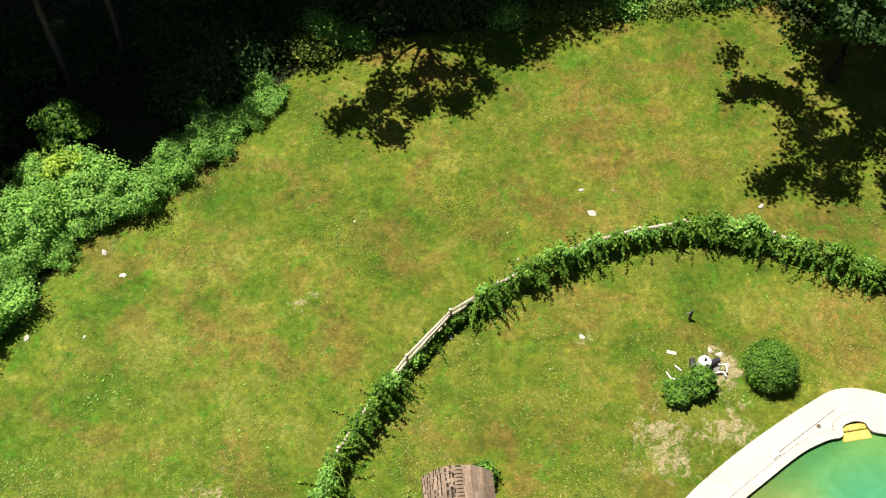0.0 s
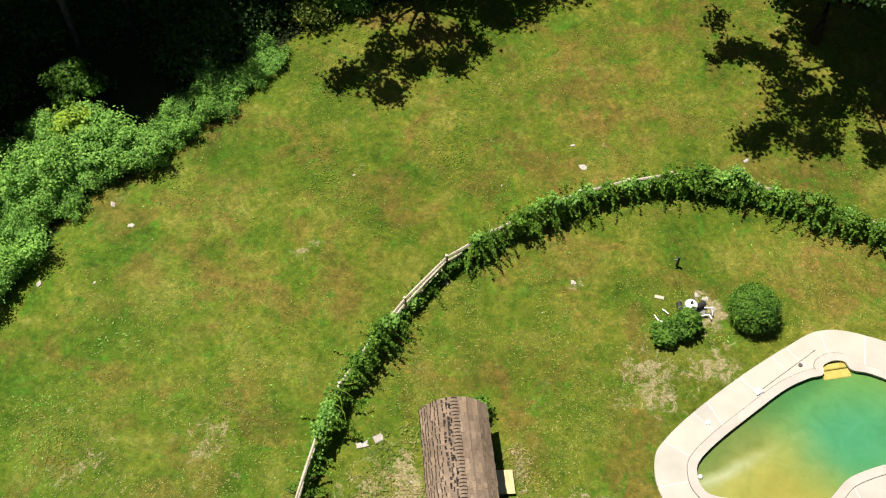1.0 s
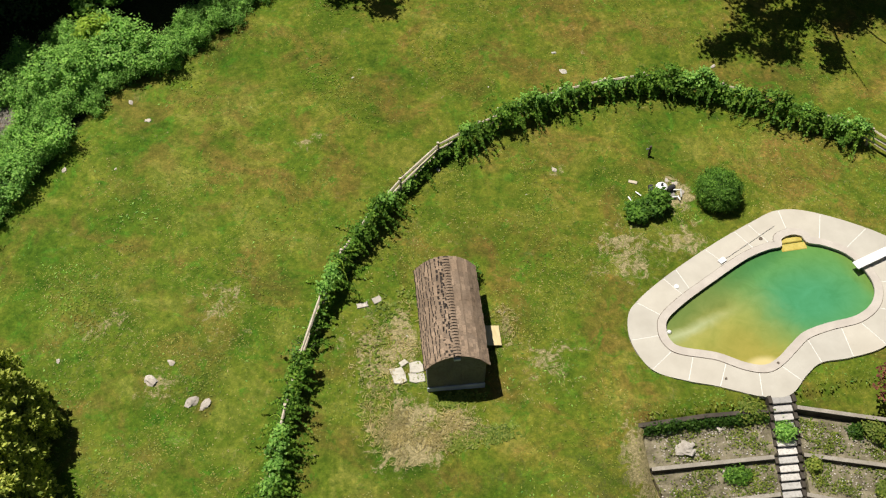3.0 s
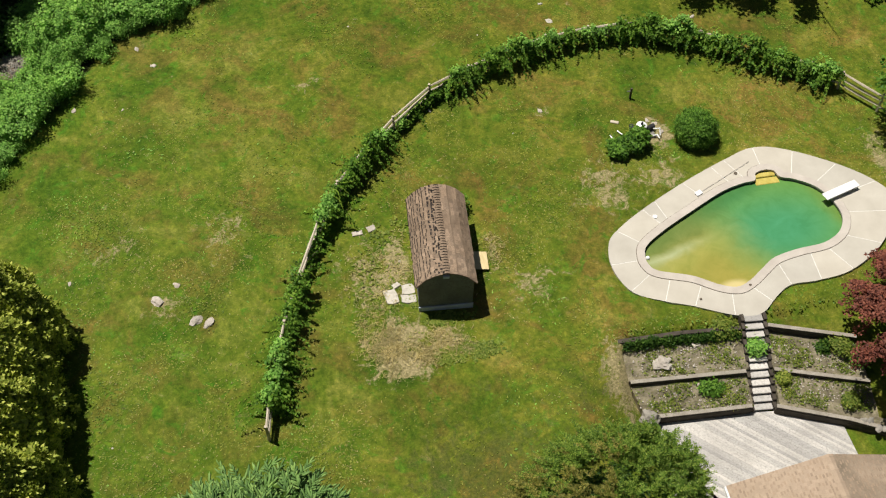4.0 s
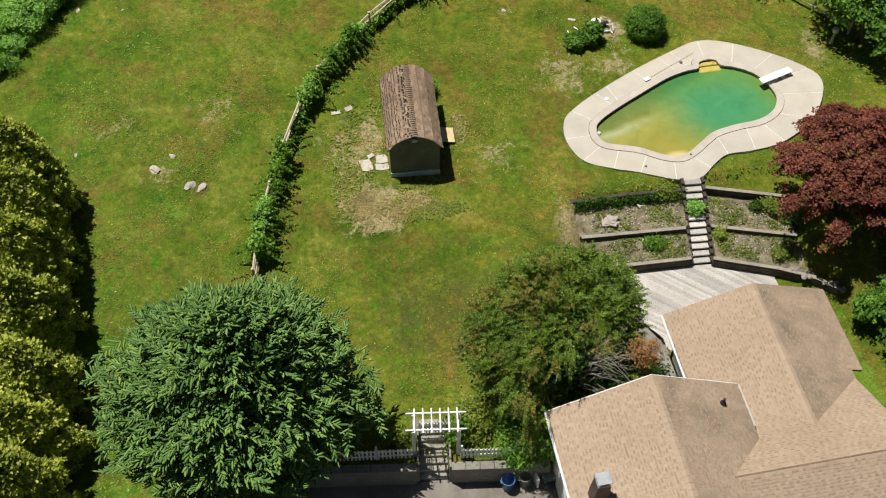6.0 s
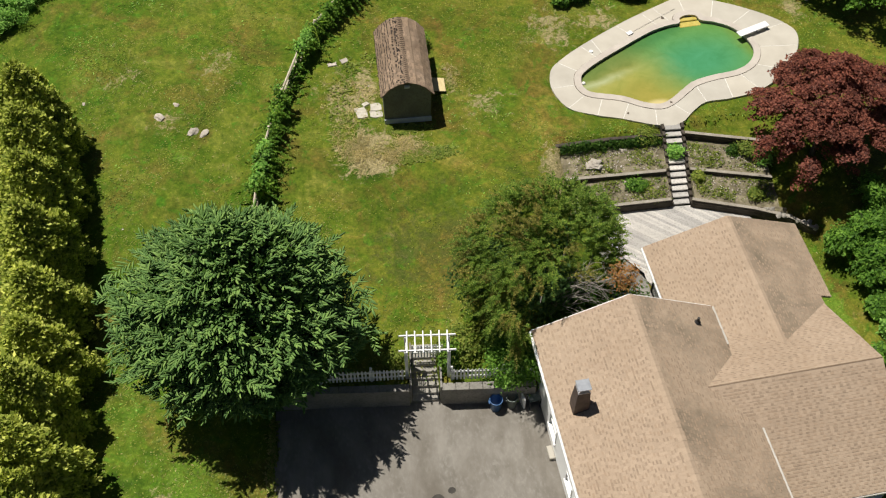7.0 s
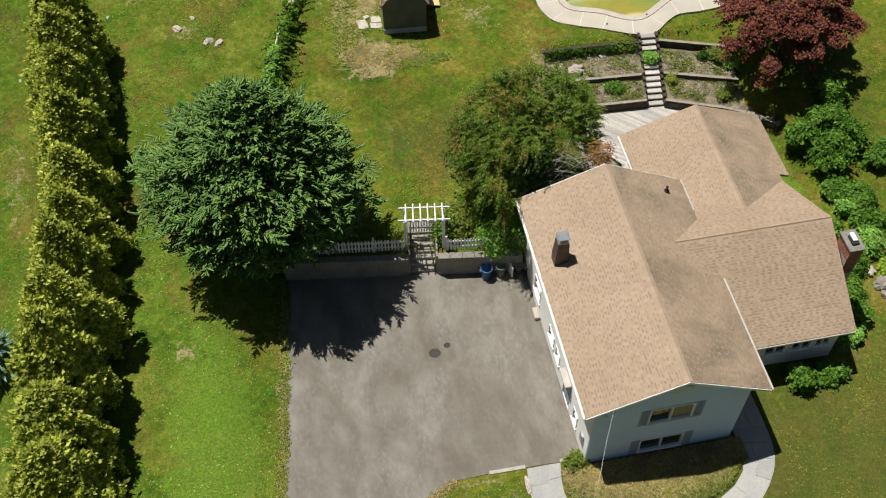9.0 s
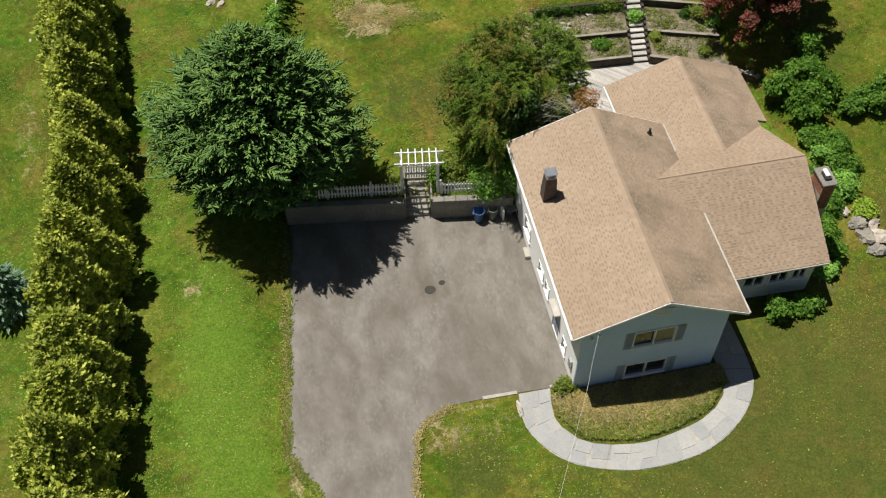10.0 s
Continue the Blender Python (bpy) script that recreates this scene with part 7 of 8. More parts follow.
# tree by the fence's east end, with a pale globe near it
q = blob_leaves(35, (2.7, 3.1, 2.3), 200, 80, 0.28, 0.2, 0.13, 0.6, 0.3, -0.5, 1.0, 0.4) + np.array((0, 0, 3.0))
tree("shade_tree", (23.7, 33.3, gz(23.7, 33.3)), "dark green leafy tree near the pool lawn", "tree", q, L_SHRUB, 4.6, 2.4, 8, 0.15, 36)
globe = thing("gazing_globe", (21.9, 33.4, gz(21.9, 33.4)), 0, "pale grey globe on a short pedestal by the tree", "garden globe")
bm = bmesh.new()
tube(bm, [(0, 0, -0.1), (0, 0, 0.12), (0, 0, 0.75)], [0.16, 0.09, 0.07], 10)
part("pedestal", bm, CONCRETE, globe)
bm = bmesh.new()
bmesh.ops.create_uvsphere(bm, u_segments=16, v_segments=10, radius=0.2, matrix=Matrix.Translation((0, 0, 0.92)))
part("globe", bm, METAL, globe, "grey mirrored globe", smooth=True)

# clipped and wild shrubs
yew = thing("round_bush", (11.3, 35.75, gz(11.3, 35.75) + 0.72), 0, "clipped round dark green bush by the pool", "bush")
mesh_part("foliage", quads("foliage", blob_leaves(41, (1.06, 1.06, 0.95), 420, 50, 0.11, 0.10, 0.055, 0.84, 0.10, -0.75, 0.4, 0.8, 0.5)), L_SHRUB, yew)
bm = bmesh.new()
bmesh.ops.create_icosphere(bm, subdivisions=3, radius=0.85)
for v in bm.verts:
    v.co *= 1 + 0.1 * noise.noise(v.co * 2.5)
    v.co.z *= 0.85
part("twig_core", bm, BARK, yew, "brown inner twigs")
for k, (x, y, rad, leaf, lab) in enumerate((
    (7.0, 35.35, (0.48, 0.46, 0.5), L_SHRUB, "loose small green shrub by the pool pipes"), (8.05, 35.5, (0.52, 0.5, 0.65), L_SHRUB, "loose small green shrub by the pool filter"),
    (-1.78, 32.95, (0.2, 0.26, 0.6), L_SHRUB, "dark green shrub at the corner of the shed"), (-0.5, 0.1, (0.36, 0.28, 0.3), L_GRASS, "bright green shrub at the house corner"),
    (11.0, 2.05, (0.52, 0.52, 0.7), L_SHRUB, "fresh green shrub below the wing windows"), (12.55, 2.15, (0.75, 0.42, 0.45), L_SHRUB, "low fresh green shrub below the wing windows"),
    (16.9, 16.0, (0.95, 0.9, 1.1), L_SHRUB, "green shrub behind the house"), (17.7, 14.6, (1.15, 1.0, 1.2), L_SHRUB, "large dark green shrub behind the house"), (18.3, 16.5, (1.0, 1.0, 1.1), L_SHRUB, "green shrub behind the house"), (18.9, 15.3, (0.95, 0.8, 1.0), L_SHRUB, "green shrub behind the house"), (19.1, 18.3, (0.75, 0.9, 1.0), L_SHRUB, "tall bright green shrub behind the house"), (20.3, 14.1, (0.8, 0.6, 0.6), L_SHRUB, "green shrub on the east lawn"), (21.6, 14.3, (0.9, 0.7, 0.8), L_SHRUB, "green shrub on the east lawn"), (23.2, 14.6, (1.1, 0.8, 1.0), L_SHRUB, "dark green shrub on the east lawn"),
    (17.5, 12.6, (0.7, 0.55, 0.5), L_SHRUB, "loose green shrub beside the house"), (18.4, 11.9, (0.8, 0.7, 0.45), L_SHRUB, "loose green shrub beside the house"), (17.5, 11.3, (0.55, 0.5, 0.4), L_BRAMBLE, "loose green shrub beside the house"), (18.5, 10.3, (0.8, 0.75, 0.45), L_SHRUB, "loose bright green shrub beside the house"), (16.3, 10.1, (0.4, 0.5, 0.4), L_SHRUB, "small green shrub beside the house"), (17.6, 9.0, (0.75, 0.7, 0.55), L_BRAMBLE, "loose bright green shrub beside the house"), (16.6, 8.0, (0.55, 0.6, 0.5), L_SHRUB, "loose green shrub by the brick chimney"), (18.3, 7.35, (0.55, 0.5, 0.4), L_YELLOW, "yellow-green shrub above the boulders"), (15.6, 6.6, (0.65, 0.75, 0.5), L_SHRUB, "green shrub by the brick chimney"), (15.2, 5.3, (0.6, 0.75, 0.6), L_SHRUB, "green shrub by the brick chimney"), (14.6, 4.0, (0.5, 0.5, 0.4), L_BRAMBLE, "low green shrub at the wing's corner"),
    (-3.2, 13.4, (0.8, 0.8, 0.75), L_GRASS, "yellow-green shrub behind the picket fence"), (-1.5, 13.0, (0.6, 0.55, 0.6), L_SHRUB, "green shrub behind the picket fence"), (-0.95, 11.75, (1.05, 0.5, 0.85), L_SHRUB, "dark green shrub hiding the picket fence"), (-0.3, 12.4, (0.7, 0.7, 0.9), L_VINE, "dark green shrub at the house corner"), (-3.95, 13.1, (0.3, 0.4, 0.7), L_VINE, "green climber on the arbour"), (-6.55, 13.5, (0.22, 0.3, 0.5), L_GRASS, "small yellow-green shrub by the arbour"), (-1.7, 11.4, (0.36, 0.22, 0.2), L_BRAMBLE, "bright shrub hanging over the wall"),
    (10.35, 23.35, (0.35, 0.32, 0.3), L_BRAMBLE, "bright green plant growing on the stair"), (14.1, 22.6, (0.34, 0.3, 0.36), L_GRASS, "bright yellow-green plant in the bed"), (13.3, 22.75, (0.18, 0.17, 0.2), L_BUSH, "small round plant in the bed"), (14.8, 22.0, (0.30, 0.26, 0.24), L_BRAMBLE, "green plant at the end of the bed"), (7.9, 22.0, (0.40, 0.22, 0.18), L_SHRUB, "low weeds below the timber wall"), (11.2, 21.9, (0.22, 0.22, 0.2), L_GRASS, "yellow-green plant in the lower bed"), (13.9, 20.3, (0.30, 0.26, 0.2), L_GRASS, "yellow-green plant in the lower bed"),
    (9.1, 24.35, (0.55, 0.3, 0.3), L_GRASS, "bright green weeds above the timber wall"))):
    z = {"stair": 1.40, "bed": float(bed_z(x, y, True)) - 0.04}.get(lab.split()[-1])
    if "lower bed" in lab or "below the timber" in lab:
        z = float(bed_z(x, y, False)) - 0.04
    if "over the wall" in lab:
        z = 1.35
    if (x > 10 and y < 19) or (6 < x < 9 and y > 35):
        wild_shrub("shrub", x, y, rad, leaf, lab, 100 + k)
    else:
        shrub("shrub", x, y, rad, leaf, lab, 100 + k, z=z, per=50, length=0.13, width=0.075, uneven=0.4)
# weeds scattered over the beds
rng = np.random.default_rng(77)
n = 2500
px = np.concatenate([rng.uniform(4.3, 9.5, n // 2), rng.uniform(11.0, 14.8, n - n // 2)])
upper_bed = rng.random(n) < 0.45
slope_y = np.where(px < 10, -0.055 * (px - 4.2), -0.33 * (px - 10.8))
py = np.where(upper_bed, 23.5, 21.9) + slope_y - np.where(px > 10, 0.35, 0) + rng.uniform(-0.65, 0.65, n)
keep = np.sin(px * 2.3 + 1.1 * np.sin(py * 3)) + rng.normal(0, 0.8, n) > 0.2
px, py, ub = px[keep], py[keep], upper_bed[keep]
c = np.stack([px, py, np.where(ub, bed_z(px, py, True), bed_z(px, py, False)) + 0.05], 1)
per = 5
cc = np.repeat(c, per, 0) + rng.normal(0, 0.07, (len(c) * per, 3)) * np.array((1, 1, 0.4))
tagged(mesh_part("bed_weeds", quads("bed_weeds", scatter_leaves(rng, cc, np.tile((0, 0, 1.0), (len(cc), 1)), 0.10, 0.05, 0.3, 0.6)), L_GRASS), "sparse weeds in the garden beds", "weeds", kind="stuff")
n = 700
px = np.concatenate([rng.uniform(4.4, 9.5, n // 2), rng.uniform(11.0, 14.7, n - n // 2)])
high = rng.random(n) < 0.5
py = np.where(high, 23.45, 21.85) + np.where(px < 10, -0.055 * (px - 4.2), -0.33 * (px - 10.8) - 0.3) + rng.uniform(-0.6, 0.6, n)
c = np.stack([px, py, np.where(high, bed_z(px, py, True), bed_z(px, py, False)) + 0.015], 1)
size = rng.uniform(0.025, 0.06, n)
tagged(mesh_part("bed_gravel", spindles("bed_gravel", c, unit(rng.normal(0, 1, (n, 3)) * np.array((1, 1, 0.15))), size * 1.7, size * 0.7, 5), STONE), "pale pebbles and clods scattered over the beds", "gravel", kind="stuff")


def vine_over(name, pts, top, thick, density, leaf, label, seed, hang=0.25, sprigs=8, length=0.17):
    """Climbing vine heaped over a line of points (x, y), from the ground to top."""
    rng = np.random.default_rng(seed)
    P = np.array(pts)
    seg = np.linalg.norm(np.diff(P, axis=0), axis=1)
    s = np.concatenate([[0], np.cumsum(seg)])
    n = int(s[-1] * density * 1.3)
    u = rng.uniform(0, s[-1], n)
    x, y = np.interp(u, s, P[:, 0]), np.interp(u, s, P[:, 1])
    lump = 0.72 + 0.34 * np.sin(u * 1.3 + seed) + 0.26 * np.sin(u * 3.3 + 2 * seed) + 0.12 * np.sin(u * 7.1)
    i = np.clip(np.searchsorted(s, u) - 1, 0, len(P) - 2)
    t = (P[i + 1] - P[i]) / seg[i][:, None]
    nrm = np.stack([-t[:, 1], t[:, 0]], 1)
    hgt = rng.random(n) ** 0.55 * np.clip(0.78 + 0.34 * lump, 0.6, 1.2)
    off = rng.normal(-0.35, 0.6, n) * thick * (0.35 + 0.75 * lump) * (1.2 - 0.5 * hgt)
    z0 = ground_z(x, y)
    c = np.stack([x + nrm[:, 0] * off, y + nrm[:, 1] * off, z0 + hgt * top * (0.85 + 0.2 * lump)], 1)
    o = np.stack([nrm[:, 0] * np.sign(off), nrm[:, 1] * np.sign(off), 0.6 + 0 * off], 1)
    per = 26
    # the highest clumps, in patches, get brighter leaves for the vine's sunlit top
    fresh = (hgt > 0.8) & (np.sin(u * 0.9 + seed) + 0.6 * np.sin(u * 2.3) + rng.normal(0, 0.4, n) > 0.35)
    lit_top = clump_leaves(rng, c[fresh], o[fresh], per, 0.105, length * 0.85, length * 0.55, 0.8, 1.0, 0.5)
    q = [clump_leaves(rng, c[~fresh], o[~fresh], per, 0.105, length * 0.9, length * 0.6, 0.8, 1.0, 0.5)]
    for _ in range(int(sprigs * 2.6)):                               # long shoots that reach out
        k = rng.integers(n)
        d = unit(np.array((nrm[k, 0] * np.sign(rng.normal() - 0.7) + rng.normal(0, 0.3), nrm[k, 1] * np.sign(rng.normal() - 0.7) + rng.normal(0, 0.3), rng.uniform(-0.2, 0.35))))
        w = np.linspace(0.15, rng.uniform(0.7, 1.6), 34)[:, None]
        b = np.array((x[k], y[k], z0[k] + top * rng.uniform(0.6, 1.0)))
        line = b + d * w + np.array((0, 0, -0.4)) * w**2 + rng.normal(0, 0.03, (34, 3))
        q.append(scatter_leaves(rng, line, np.tile(d, (34, 1)), length * 0.85, length * 0.45, 0.8, 0.5))
    ob = thing(name, (P[0][0], P[0][1], float(z0[0])), 0, label, "vine", "vines on the fence")
    mesh_part("leaves", quads("leaves", np.concatenate(q) - np.array((P[0][0], P[0][1], float(z0[0])))), leaf, ob)
    if fresh.sum() > 3:
        mesh_part("young_leaves", quads("young_leaves", lit_top - np.array((P[0][0], P[0][1], float(z0[0])))), L_BRAMBLE, ob, "top leaves coloured brighter as if sunlit")
    for k in range(7):
        j = rng.integers(n)
        bm = bmesh.new()
        b = np.array((x[j] - P[0][0], y[j] - P[0][1], z0[j] - float(z0[0])))
        a = rng.uniform(0, 6.3)
        tube(bm, [tuple(b), tuple(b + (0.2 * math.cos(a), 0.2 * math.sin(a), 0.7)), tuple(b + (0.5 * math.cos(a), 0.5 * math.sin(a), 1.25))], [0.025, 0.02, 0.01], 5)
        part("stem", bm, BARK, ob)
    for k in range(max(2, sprigs // 3)):                  # pale bare shoots that curl out of the leaves
        j = rng.integers(n)
        b = np.array((x[j] - P[0][0], y[j] - P[0][1], z0[j] - float(z0[0]) + top * rng.uniform(0.7, 1.05)))
        a, w, L = rng.uniform(0, 6.3), rng.choice((-1, 1)) * rng.uniform(0.5, 1.6), rng.uniform(0.5, 1.0)
        line = [tuple(b + (L * s * math.cos(a + w * s), L * s * math.sin(a + w * s), 0.25 * math.sin(3 * s) - 0.25 * s)) for s in (0, 0.25, 0.5, 0.75, 1.0)]
        bm = bmesh.new()
        tube(bm, line, [0.02, 0.018, 0.016, 0.013, 0.008], 5)
        part("tendril", bm, L_YELLOW, ob, "pale bare shoot")
    return ob


vine_over("climbing_vine", [(-11.8, 23.4), (-11.3, 25.6), (-10.75, 27.2), (-9.9, 29.5)], 1.35, 0.34, 28, L_VINE, "bright green vine heaped over the rail fence", 201, sprigs=16)
vine_over("climbing_vine", [(-9.85, 29.6), (-8.75, 32.2)], 0.7, 0.14, 12, L_VINE, "thin green vine low on the rail fence", 206, sprigs=3)
vine_over("climbing_vine", [(-8.75, 32.3), (-7.5, 34.5), (-6.0, 36.3), (-4.8, 37.6)], 1.3, 0.30, 28, L_VINE, "dark green vine heaped over the rail fence", 202, sprigs=20)
vine_over("climbing_vine", [(-4.7, 37.7), (-2.0, 40.0), (-0.7, 40.7)], 0.65, 0.13, 14, L_VINE, "low thin vine on the rail fence", 203, sprigs=4)
vine_over("climbing_vine", [(-0.7, 40.75), (0.9, 41.5), (2.6, 42.1), (4.9, 42.8), (6.5, 43.05)], 1.4, 0.30, 28, L_VINE, "thick green vine heaped over the rail fence", 204, sprigs=24)
vine_over("climbing_vine", [(6.5, 43.05), (9.0, 43.25)], 0.95, 0.16, 18, L_VINE, "thin vine low on the rail fence", 207, sprigs=4)
vine_over("climbing_vine", [(9.0, 43.3), (11.0, 43.1), (13.0, 42.4), (15.0, 41.4), (16.7, 40.3), (18.2, 39.4), (20.2, 38.25)], 1.5, 0.38, 32, L_VINE, "thick green vine heaped over the rail fence", 205, sprigs=34)
# ivy that trails over the top timber wall
rng = np.random.default_rng(91)
n = 170
x = rng.uniform(4.0, 9.6, n)
y = 24.4 - 0.05 * (x - 4) + rng.normal(-0.14, 0.06, n)
c = np.stack([x, y, rng.uniform(1.7, 2.15, n)], 1)
ivy = thing("trailing_ivy", (4.0, 24.3, 1.3), 0, "dark ivy trailing over the timber wall", "ivy")
mesh_part("leaves", quads("leaves", clump_leaves(rng, c, np.tile((0, -1.0, 0.4), (n, 1)), 24, 0.085, 0.12, 0.07) - np.array((4.0, 24.3, 1.3))), L_BUSH, ivy)

# bramble bank along the edge of the wood
EDGE = [(-26.0, 36.2), (-23.0, 39.0), (-21.7, 41.3), (-20.3, 43.8), (-19.1, 45.4), (-18.2, 46.4), (-16.7, 47.2), (-14.5, 48.2), (-12.7, 49.4), (-11.2, 50.9), (-9.3, 52.4), (-8.0, 53.4)]
EP = np.array(EDGE)
es = np.concatenate([[0], np.cumsum(np.linalg.norm(np.diff(EP, axis=0), axis=1))])
rb = random.Random(17)
mound = []
for k in range(5):
    lab = ("leafy green bramble mound at the edge of the wood", "pale green bramble mound at the edge of the wood", "dense green bramble mound at the edge of the wood", "dense green weeds at the edge of the wood", "loose green bramble at the edge of the wood")[k]
    ob = shrub("bramble", -23.0 + k * 0.2, 40.0, (1.0, 1.0, 0.8), (L_BRAMBLE, L_BRAMBLE, L_BRAMBLE, L_BRAMBLE, L_SHRUB)[k], lab, 300 + k, per=56, clumps=115, length=0.125, width=0.085, uneven=0.7, group="bramble bank", spread=0.17)
    mound.append(ob)
place = []
for k in range(32):
    s = es[-1] * (k + 0.5) / 32
    x, y = np.interp(s, es, EP[:, 0]), np.interp(s, es, EP[:, 1])
    i = min(int(np.searchsorted(es, s)) - 1, len(EP) - 2)
    t = unit(EP[i + 1] - EP[i])
    nx, ny = -t[1], t[0]
    for row in range(5 if x < -17.6 else (4 if x < -15.9 else (1 if -15.2 < x < -13.8 else 2))):
        d = 0.95 + row * (1.0 if x < -16.6 else 0.8) + rb.uniform(-0.2, 0.2)
        if math.hypot(x + nx * d + 23.5, (y + ny * d - 45.3) / 1.3) < 1.4:        # the brush pile's clearing
            continue
        place.append((x + nx * d + rb.uniform(-0.25, 0.25), y + ny * d + rb.uniform(-0.25, 0.25), (0.86 if x < -16.6 else (0.74 if x < -10.5 else 0.66)) + rb.uniform(-0.2, 0.24), row))
for k, (x, y, s, row) in enumerate(place):
    m = mound[rb.choice((0, 1, 0, 2, 3))] if row else mound[rb.choice((0, 1, 3, 2, 0))]
    mm = pose(x, y, gz(x, y) + 0.42 * s + 0.07 * row, 0, 0, rb.uniform(0, 360)) @ Matrix.Diagonal((s, s, s * rb.uniform(0.8, 1.6), 1))
    if k < 5:
        mound[k].matrix_basis = mm
    else:
        copy_thing(m, mm)
wild_shrub("yellow_bush", -18.7, 49.9, (0.85, 0.7, 1.45), L_YELLOW, "bright yellow-green bush among brambles", 330, "bush")
rng = np.random.default_rng(331)
q = np.concatenate([blob_leaves(333 + k, (0.55, 0.5, 0.3), 16, 34, 0.16, 0.17, 0.10, 0.4, 0.3, -0.6, 1.0, 0.5) + np.array((math.cos(2.4 * k) * 0.25 * k**0.7, math.sin(2.4 * k) * 0.25 * k**0.7, 3.1 - 0.16 * k + rng.uniform(-0.3, 0.3))) for k in range(9)])
tree("sapling", (-18.6, 52.4, 3.6), "slender sapling with loose green leaves by the wood", "tree", q, L_SHRUB, 3.4, 1.2, 6, 0.06, 332)
# weeds along the back edge of the lawn
for k, (x, y, sx, h) in enumerate(((8.5, 57.2, 1.3, 0.5), (10.6, 57.4, 1.4, 0.6), (12.9, 57.3, 1.4, 0.55), (15.2, 57.4, 1.5, 0.6), (17.3, 57.3, 1.2, 0.5), (-4.2, 57.3, 0.9, 0.5), (-6.4, 56.7, 1.0, 0.9), (-5.9, 57.6, 0.8, 1.3), (6.3, 57.5, 1.2, 0.5), (4.0, 57.8, 1.2, 0.6))):
    shrub("weed_clump", x, y, (sx, 0.8, h), (L_GRASS, L_BRAMBLE)[k % 2], "bright green weeds along the back of the lawn", 340 + k, per=34, group="weeds at the wood")
pile = thing("brush_pile", (-23.5, 45.7, gz(-23.5, 45.7)), 20, "low brown pile of cut brush and mulch", "brush pile")
bm = bmesh.new()
bmesh.ops.create_icosphere(bm, subdivisions=3, radius=1.0)
for v in bm.verts:
    d = 1 + 0.4 * noise.noise(v.co * 2.1) + 0.2 * noise.noise(v.co * 5)
    v.co = Vector((v.co.x * 1.15 * d, v.co.y * 0.95 * d, max(v.co.z, -0.3) * 0.34 * d))
part("mulch_mound", bm, MULCH, pile)
rng = np.random.default_rng(55)
a, r = rng.uniform(0, 6.28, 900), np.sqrt(rng.random(900))
c = np.stack([np.cos(a) * r * 1.2, np.sin(a) * r, 0.36 * (1 - r**2) + 0.04], 1)
mesh_part("twig_litter", quads("twig_litter", scatter_leaves(rng, c, np.tile((0, 0, 1.0), (900, 1)), 0.45, 0.03, 0.6, 0.5)), PALEBARK, pile, "pale loose twigs")

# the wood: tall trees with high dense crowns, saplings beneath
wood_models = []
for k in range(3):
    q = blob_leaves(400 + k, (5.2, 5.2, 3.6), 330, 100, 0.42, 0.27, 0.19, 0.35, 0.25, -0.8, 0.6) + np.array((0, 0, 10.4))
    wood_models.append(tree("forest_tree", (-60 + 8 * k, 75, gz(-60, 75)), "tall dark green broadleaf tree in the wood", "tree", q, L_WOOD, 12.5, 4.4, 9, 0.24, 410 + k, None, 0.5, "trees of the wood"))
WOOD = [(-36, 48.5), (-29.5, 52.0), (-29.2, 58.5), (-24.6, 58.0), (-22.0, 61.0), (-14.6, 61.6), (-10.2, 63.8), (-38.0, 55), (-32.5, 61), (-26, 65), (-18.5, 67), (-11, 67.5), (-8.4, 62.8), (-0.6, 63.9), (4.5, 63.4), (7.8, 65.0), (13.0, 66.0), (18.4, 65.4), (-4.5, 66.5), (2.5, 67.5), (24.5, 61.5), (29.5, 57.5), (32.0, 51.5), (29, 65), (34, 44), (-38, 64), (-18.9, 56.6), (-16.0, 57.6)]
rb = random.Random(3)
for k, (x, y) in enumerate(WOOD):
    # y 56.6 and 57.6: narrow trees added to shade the ground behind the brambles
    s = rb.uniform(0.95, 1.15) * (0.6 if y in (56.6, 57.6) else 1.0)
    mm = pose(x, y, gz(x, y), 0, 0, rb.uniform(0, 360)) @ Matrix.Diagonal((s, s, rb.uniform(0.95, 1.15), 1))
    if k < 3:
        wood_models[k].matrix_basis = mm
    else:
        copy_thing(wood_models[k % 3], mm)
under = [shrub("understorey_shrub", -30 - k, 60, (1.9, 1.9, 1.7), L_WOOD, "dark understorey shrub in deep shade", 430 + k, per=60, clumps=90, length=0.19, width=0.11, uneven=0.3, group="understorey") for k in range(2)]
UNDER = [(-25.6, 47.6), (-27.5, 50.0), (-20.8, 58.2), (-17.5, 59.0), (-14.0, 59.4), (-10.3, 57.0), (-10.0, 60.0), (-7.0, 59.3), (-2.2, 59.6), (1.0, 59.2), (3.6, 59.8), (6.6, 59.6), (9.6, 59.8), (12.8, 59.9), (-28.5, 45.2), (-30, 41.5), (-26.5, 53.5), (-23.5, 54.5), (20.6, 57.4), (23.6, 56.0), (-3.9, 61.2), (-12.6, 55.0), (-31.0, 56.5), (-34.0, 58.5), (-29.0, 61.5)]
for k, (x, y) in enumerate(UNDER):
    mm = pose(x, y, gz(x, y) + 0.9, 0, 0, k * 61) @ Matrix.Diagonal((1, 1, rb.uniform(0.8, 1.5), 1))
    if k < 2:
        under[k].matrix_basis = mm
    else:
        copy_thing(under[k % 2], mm)
